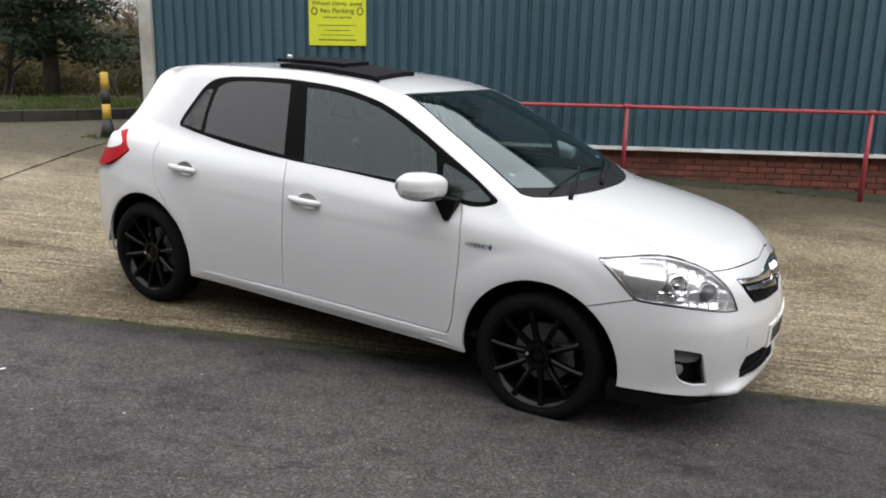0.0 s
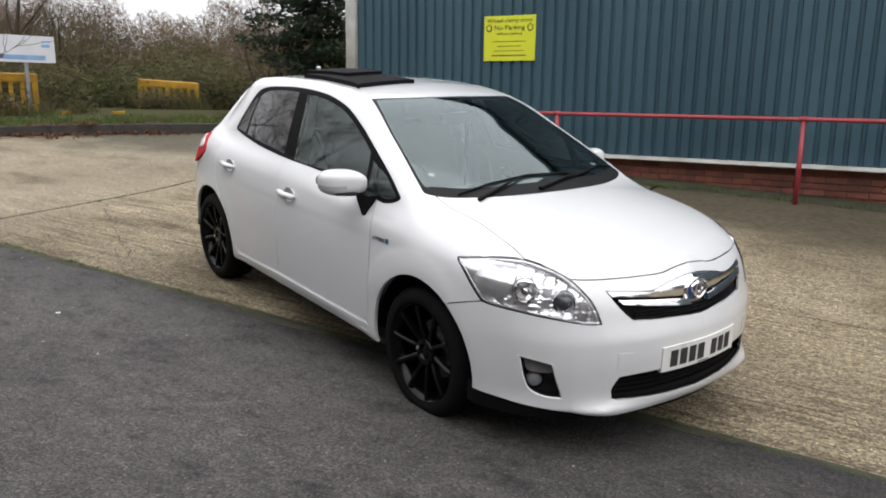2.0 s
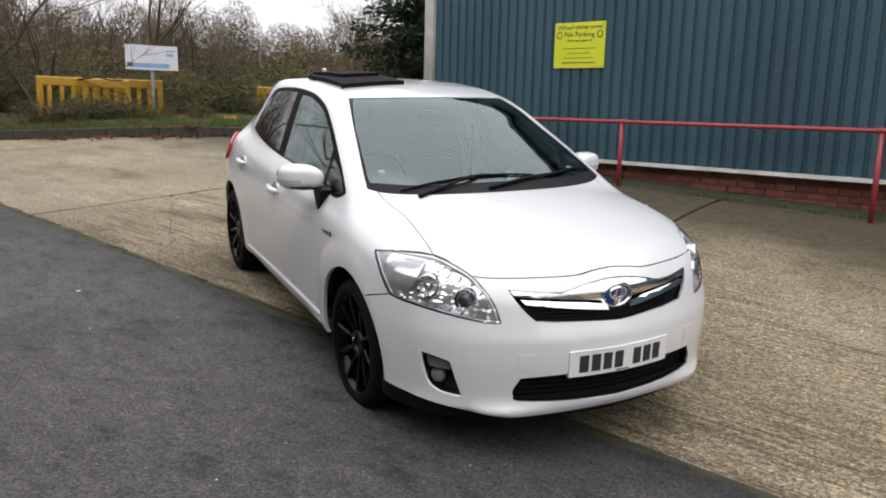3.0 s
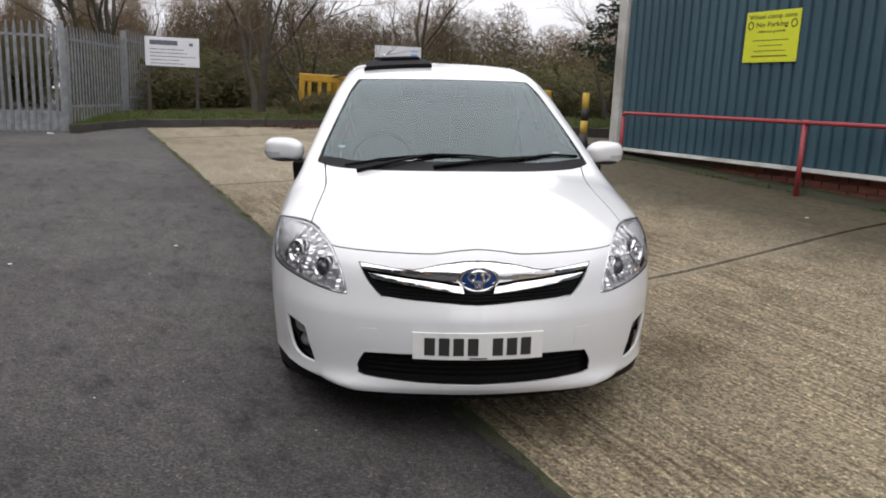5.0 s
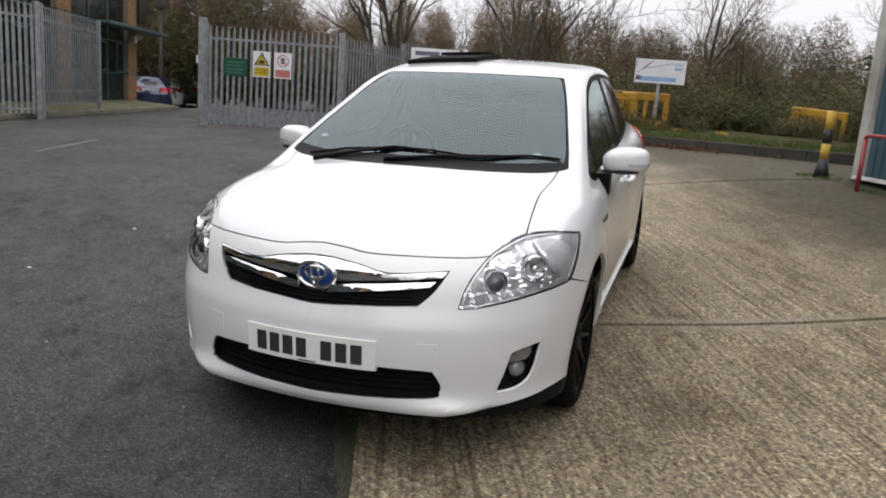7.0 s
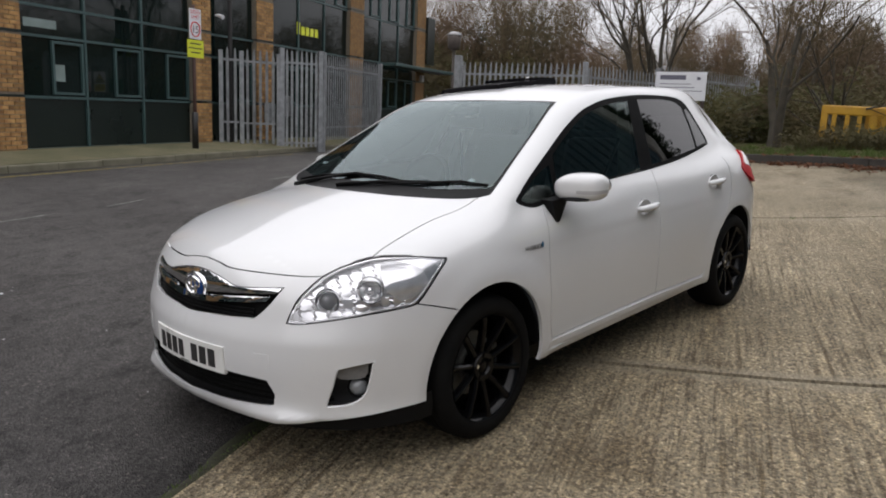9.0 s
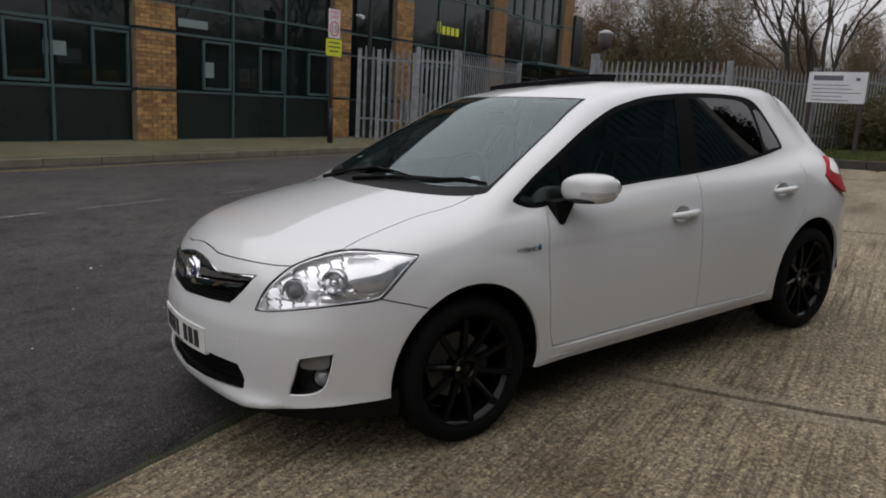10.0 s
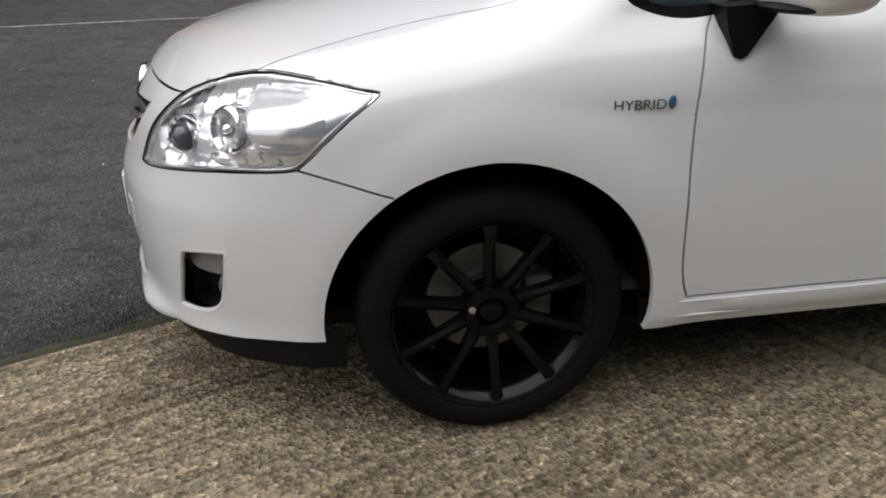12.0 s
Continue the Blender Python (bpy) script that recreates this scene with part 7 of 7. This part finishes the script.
# ---- two black rubber mats lying on the roof ----
def mat_on_roof(name, outline, rise, thick, label):
    ring = smooth_path([(x, y, 1.3) for x, y in outline], True, 3)
    m = empty(name, CAR, label, "mat")
    soft(part("pad", patch(ring, Z, rise, 0.05, thick, 0.5, 0.2), BLACK_RUBBER, m), 40)
    return m


BLACK_RUBBER = mat("black_foam", (0.006, 0.0055, 0.007), 0.8, scale=8, fine=0.2, spec=0.12)
mat_on_roof("roof_mat", [(0.07, -0.47), (0.09, -0.45), (0.06, -0.09), (0.03, -0.065), (-0.5, -0.08), (-0.54, -0.11), (-0.55, -0.44), (-0.52, -0.475)], 0.026, 0.024, "black foam mat lying on the car's roof")
mat_on_roof("roof_mat", [(-0.22, -0.38), (-0.2, -0.35), (-0.21, -0.14), (-0.24, -0.12), (-0.6, -0.14), (-0.63, -0.17), (-0.64, -0.38), (-0.61, -0.42)], 0.046, 0.018, "smaller black foam mat on top of another")
knob = empty("roof_magnet", CAR @ pose(-0.61, -0.35, 1.532), "small grey magnet holding the mats", "magnet")
part("cap", tube([(0, 0, 0), (0, 0, 0.022), (0, 0, 0.028)], [0.016, 0.016, 0.01], 12), SILVER, knob)

# ---- cars parked beyond the gate ----
def distant_car(m, paint, label):
    c = empty("parked_car", m, label, "car", "cars parked beyond the gate")
    co, quads = form_shell(0.06, 0.0)
    me = bpy.data.meshes.new("body")
    me.from_pydata([tuple(p) for p in co], [], quads)
    me.materials.append(paint)
    body = new("body", me)
    body.parent = c
    for p in me.polygons:
        p.use_smooth = True
    for s in (1, -1):
        part("side_window", sided(lambda: patch(DLO, Yw, 0.004, 0.06, 0, 0.3, 0.6), s), DARK_GLASS, c, smooth=True)
        part("lamp", sided(lambda: patch(HEADLIGHT, D, 0.004, 0.05, 0, 0.2, 0.2), s), SILVER, c, smooth=True)
        part("tail_lamp", sided(lambda: patch(TAIL_LIGHT, Yw, 0.004, 0.05, 0, 0.3, 0.6), s), RED_LENS, c, smooth=True)
        for ax in (1.3, -1.3):
            part("wheel", tube([(ax, s * 0.7, 0.317), (ax, s * 0.84, 0.317), (ax, s * 0.9, 0.317)], [0.317, 0.317, 0.29], 24), RUBBER, c)
            part("hub_cap", tube([(ax, s * 0.88, 0.317), (ax, s * 0.905, 0.317)], [0.2, 0.19], 20), DISC, c)
    part("front_screen", patch(SCREEN_CUT, Z, 0.004, 0.08, 0, 0.5, 0.4), DARK_GLASS, c, smooth=True)
    part("back_screen", patch(REAR_SCREEN, (-1, 0, 0), 0.004, 0.08, 0, 0.5, 0.4), DARK_GLASS, c, smooth=True)
    return c


BLUE_PAINT = mat("blue_car_paint", (0.008, 0.015, 0.055), 0.3, scale=2, fine=0.03, coat=1.0)
BLACK_CAR = mat("black_car_paint", (0.012, 0.012, 0.014), 0.3, scale=2, fine=0.03, coat=1.0)
def park_z(u, v):
    return 0.13 - 0.36 * smoothstep(-25, -31, u)


distant_car(STREET @ pose(-31.4, -12.2, park_z(-31.4, 0), 0, 0, 198), BLUE_PAINT, "dark blue hatchback parked beside the office")
distant_car(STREET @ pose(-34.8, -12.5, park_z(-34, 0), 0, 0, 194), PAINT, "white hatchback parked in the row")
distant_car(STREET @ pose(-38.0, -12.5, park_z(-38, 0), 0, 0, 192), BLACK_CAR, "black hatchback at the end of the row")
struct(part("car_park", sheet(steps(-60, -24.1, 24), steps(-30, ROAD_EDGE - 0.004, 6), park_z, 0.2), ASPHALT, smooth=True), "dark asphalt car park beside the office", "car park").matrix_world = STREET

# ---- lamp post in the car park ----
lamp_post = empty("lamp_post", STREET @ pose(-31.0, -11.6, park_z(-31, 0)), "slim dark lamp post with a broad pale head", "lamp post")
part("post", tube([(0, 0, 0), (0, 0, 2.2), (0, 0, 4.4)], [0.09, 0.08, 0.07], 12), mat("brown_concrete", (0.06, 0.05, 0.042), 0.9), lamp_post, smooth=True)
part("head", tube([(0, 0, 4.4), (0, 0, 4.5), (0, 0, 5.0), (0, 0, 5.1)], [0.1, 0.3, 0.33, 0.33], 18), mat("lamp_housing", (0.12, 0.1, 0.09), 0.5), lamp_post, smooth=True)
part("cap", tube([(0, 0, 5.1), (0, 0, 5.2), (0, 0, 5.28)], [0.36, 0.3, 0.1], 18), mat("lamp_cap", (0.4, 0.4, 0.4), 0.5), lamp_post, smooth=True)

# ---- bricks: piers of the office and plinth of the warehouse ----
def brick_mesh(name, w, h, d, material):
    me = bpy.data.meshes.new(name)
    bm = box(-w / 2, w / 2, -d / 2, d / 2, -h / 2, h / 2)
    for v in bm.verts:
        if v.co.y > 0:
            v.co.x *= 0.975
            v.co.z *= 0.93
    bm.to_mesh(me)
    bm.free()
    me.materials.append(material)
    return me


rng = random.Random(77)


def brick_face(parent, x0, x1, z0, z1, y, facing, material, pieces, skip=()):
    """Rows of bricks in stretcher bond on a face towards +y (facing 1) or -y, as parts, or joined where they stay far off."""
    full, half = brick_mesh("brick", 0.207, 0.066, 0.03, material), brick_mesh("brick", 0.0985, 0.066, 0.03, material)
    joined = None if pieces else bmesh.new()
    row, z = 0, z0 + 0.0375
    while z + 0.0375 <= z1 + 0.001:
        if not any(a <= z <= b for a, b in skip):
            x = x0
            first = row % 2
            while x < x1 - 0.05:
                w = 0.1085 if first else min(0.217, x1 - x)
                first = 0
                k = full if w > 0.15 else half
                m = pose(x + w / 2, y + rng.uniform(-0.002, 0.002), z, 0, 0, (0 if facing > 0 else 180) + rng.uniform(-0.6, 0.6))
                if pieces:
                    share("brick", k, parent, m)
                else:
                    b = bmesh.new()
                    b.from_mesh(k)
                    bmesh.ops.transform(b, matrix=m, verts=b.verts)
                    tmp = bpy.data.meshes.new("tmp")
                    b.to_mesh(tmp)
                    b.free()
                    joined.from_mesh(tmp)
                    bpy.data.meshes.remove(tmp)
                x += w
        row += 1
        z += 0.075
    if joined is not None:
        tagged(part("brickwork", joined, material, parent), kind="stuff")


BANDS = [(z - 0.03, z + 0.075) for z in (1.245, 2.33, 2.86, 4.3, 5.6)]
for pier, a, b in piers:
    near = -14 < a < 1
    brick_face(pier, a, b, 0.2, 3.9 if near else TOP, -0.008, 1, BRICK_BUFF, near, BANDS)
    if near:
        brick_face(pier, a, b, 3.95, TOP, -0.008, 1, BRICK_BUFF, False, BANDS)
brick_face(plinth, 2.0, 12.0, 0.05, 0.65, 0.018, -1, BRICK_RED, True)
brick_face(plinth, 12.0, 23.9, -0.3, 0.65, 0.018, -1, BRICK_RED, False)
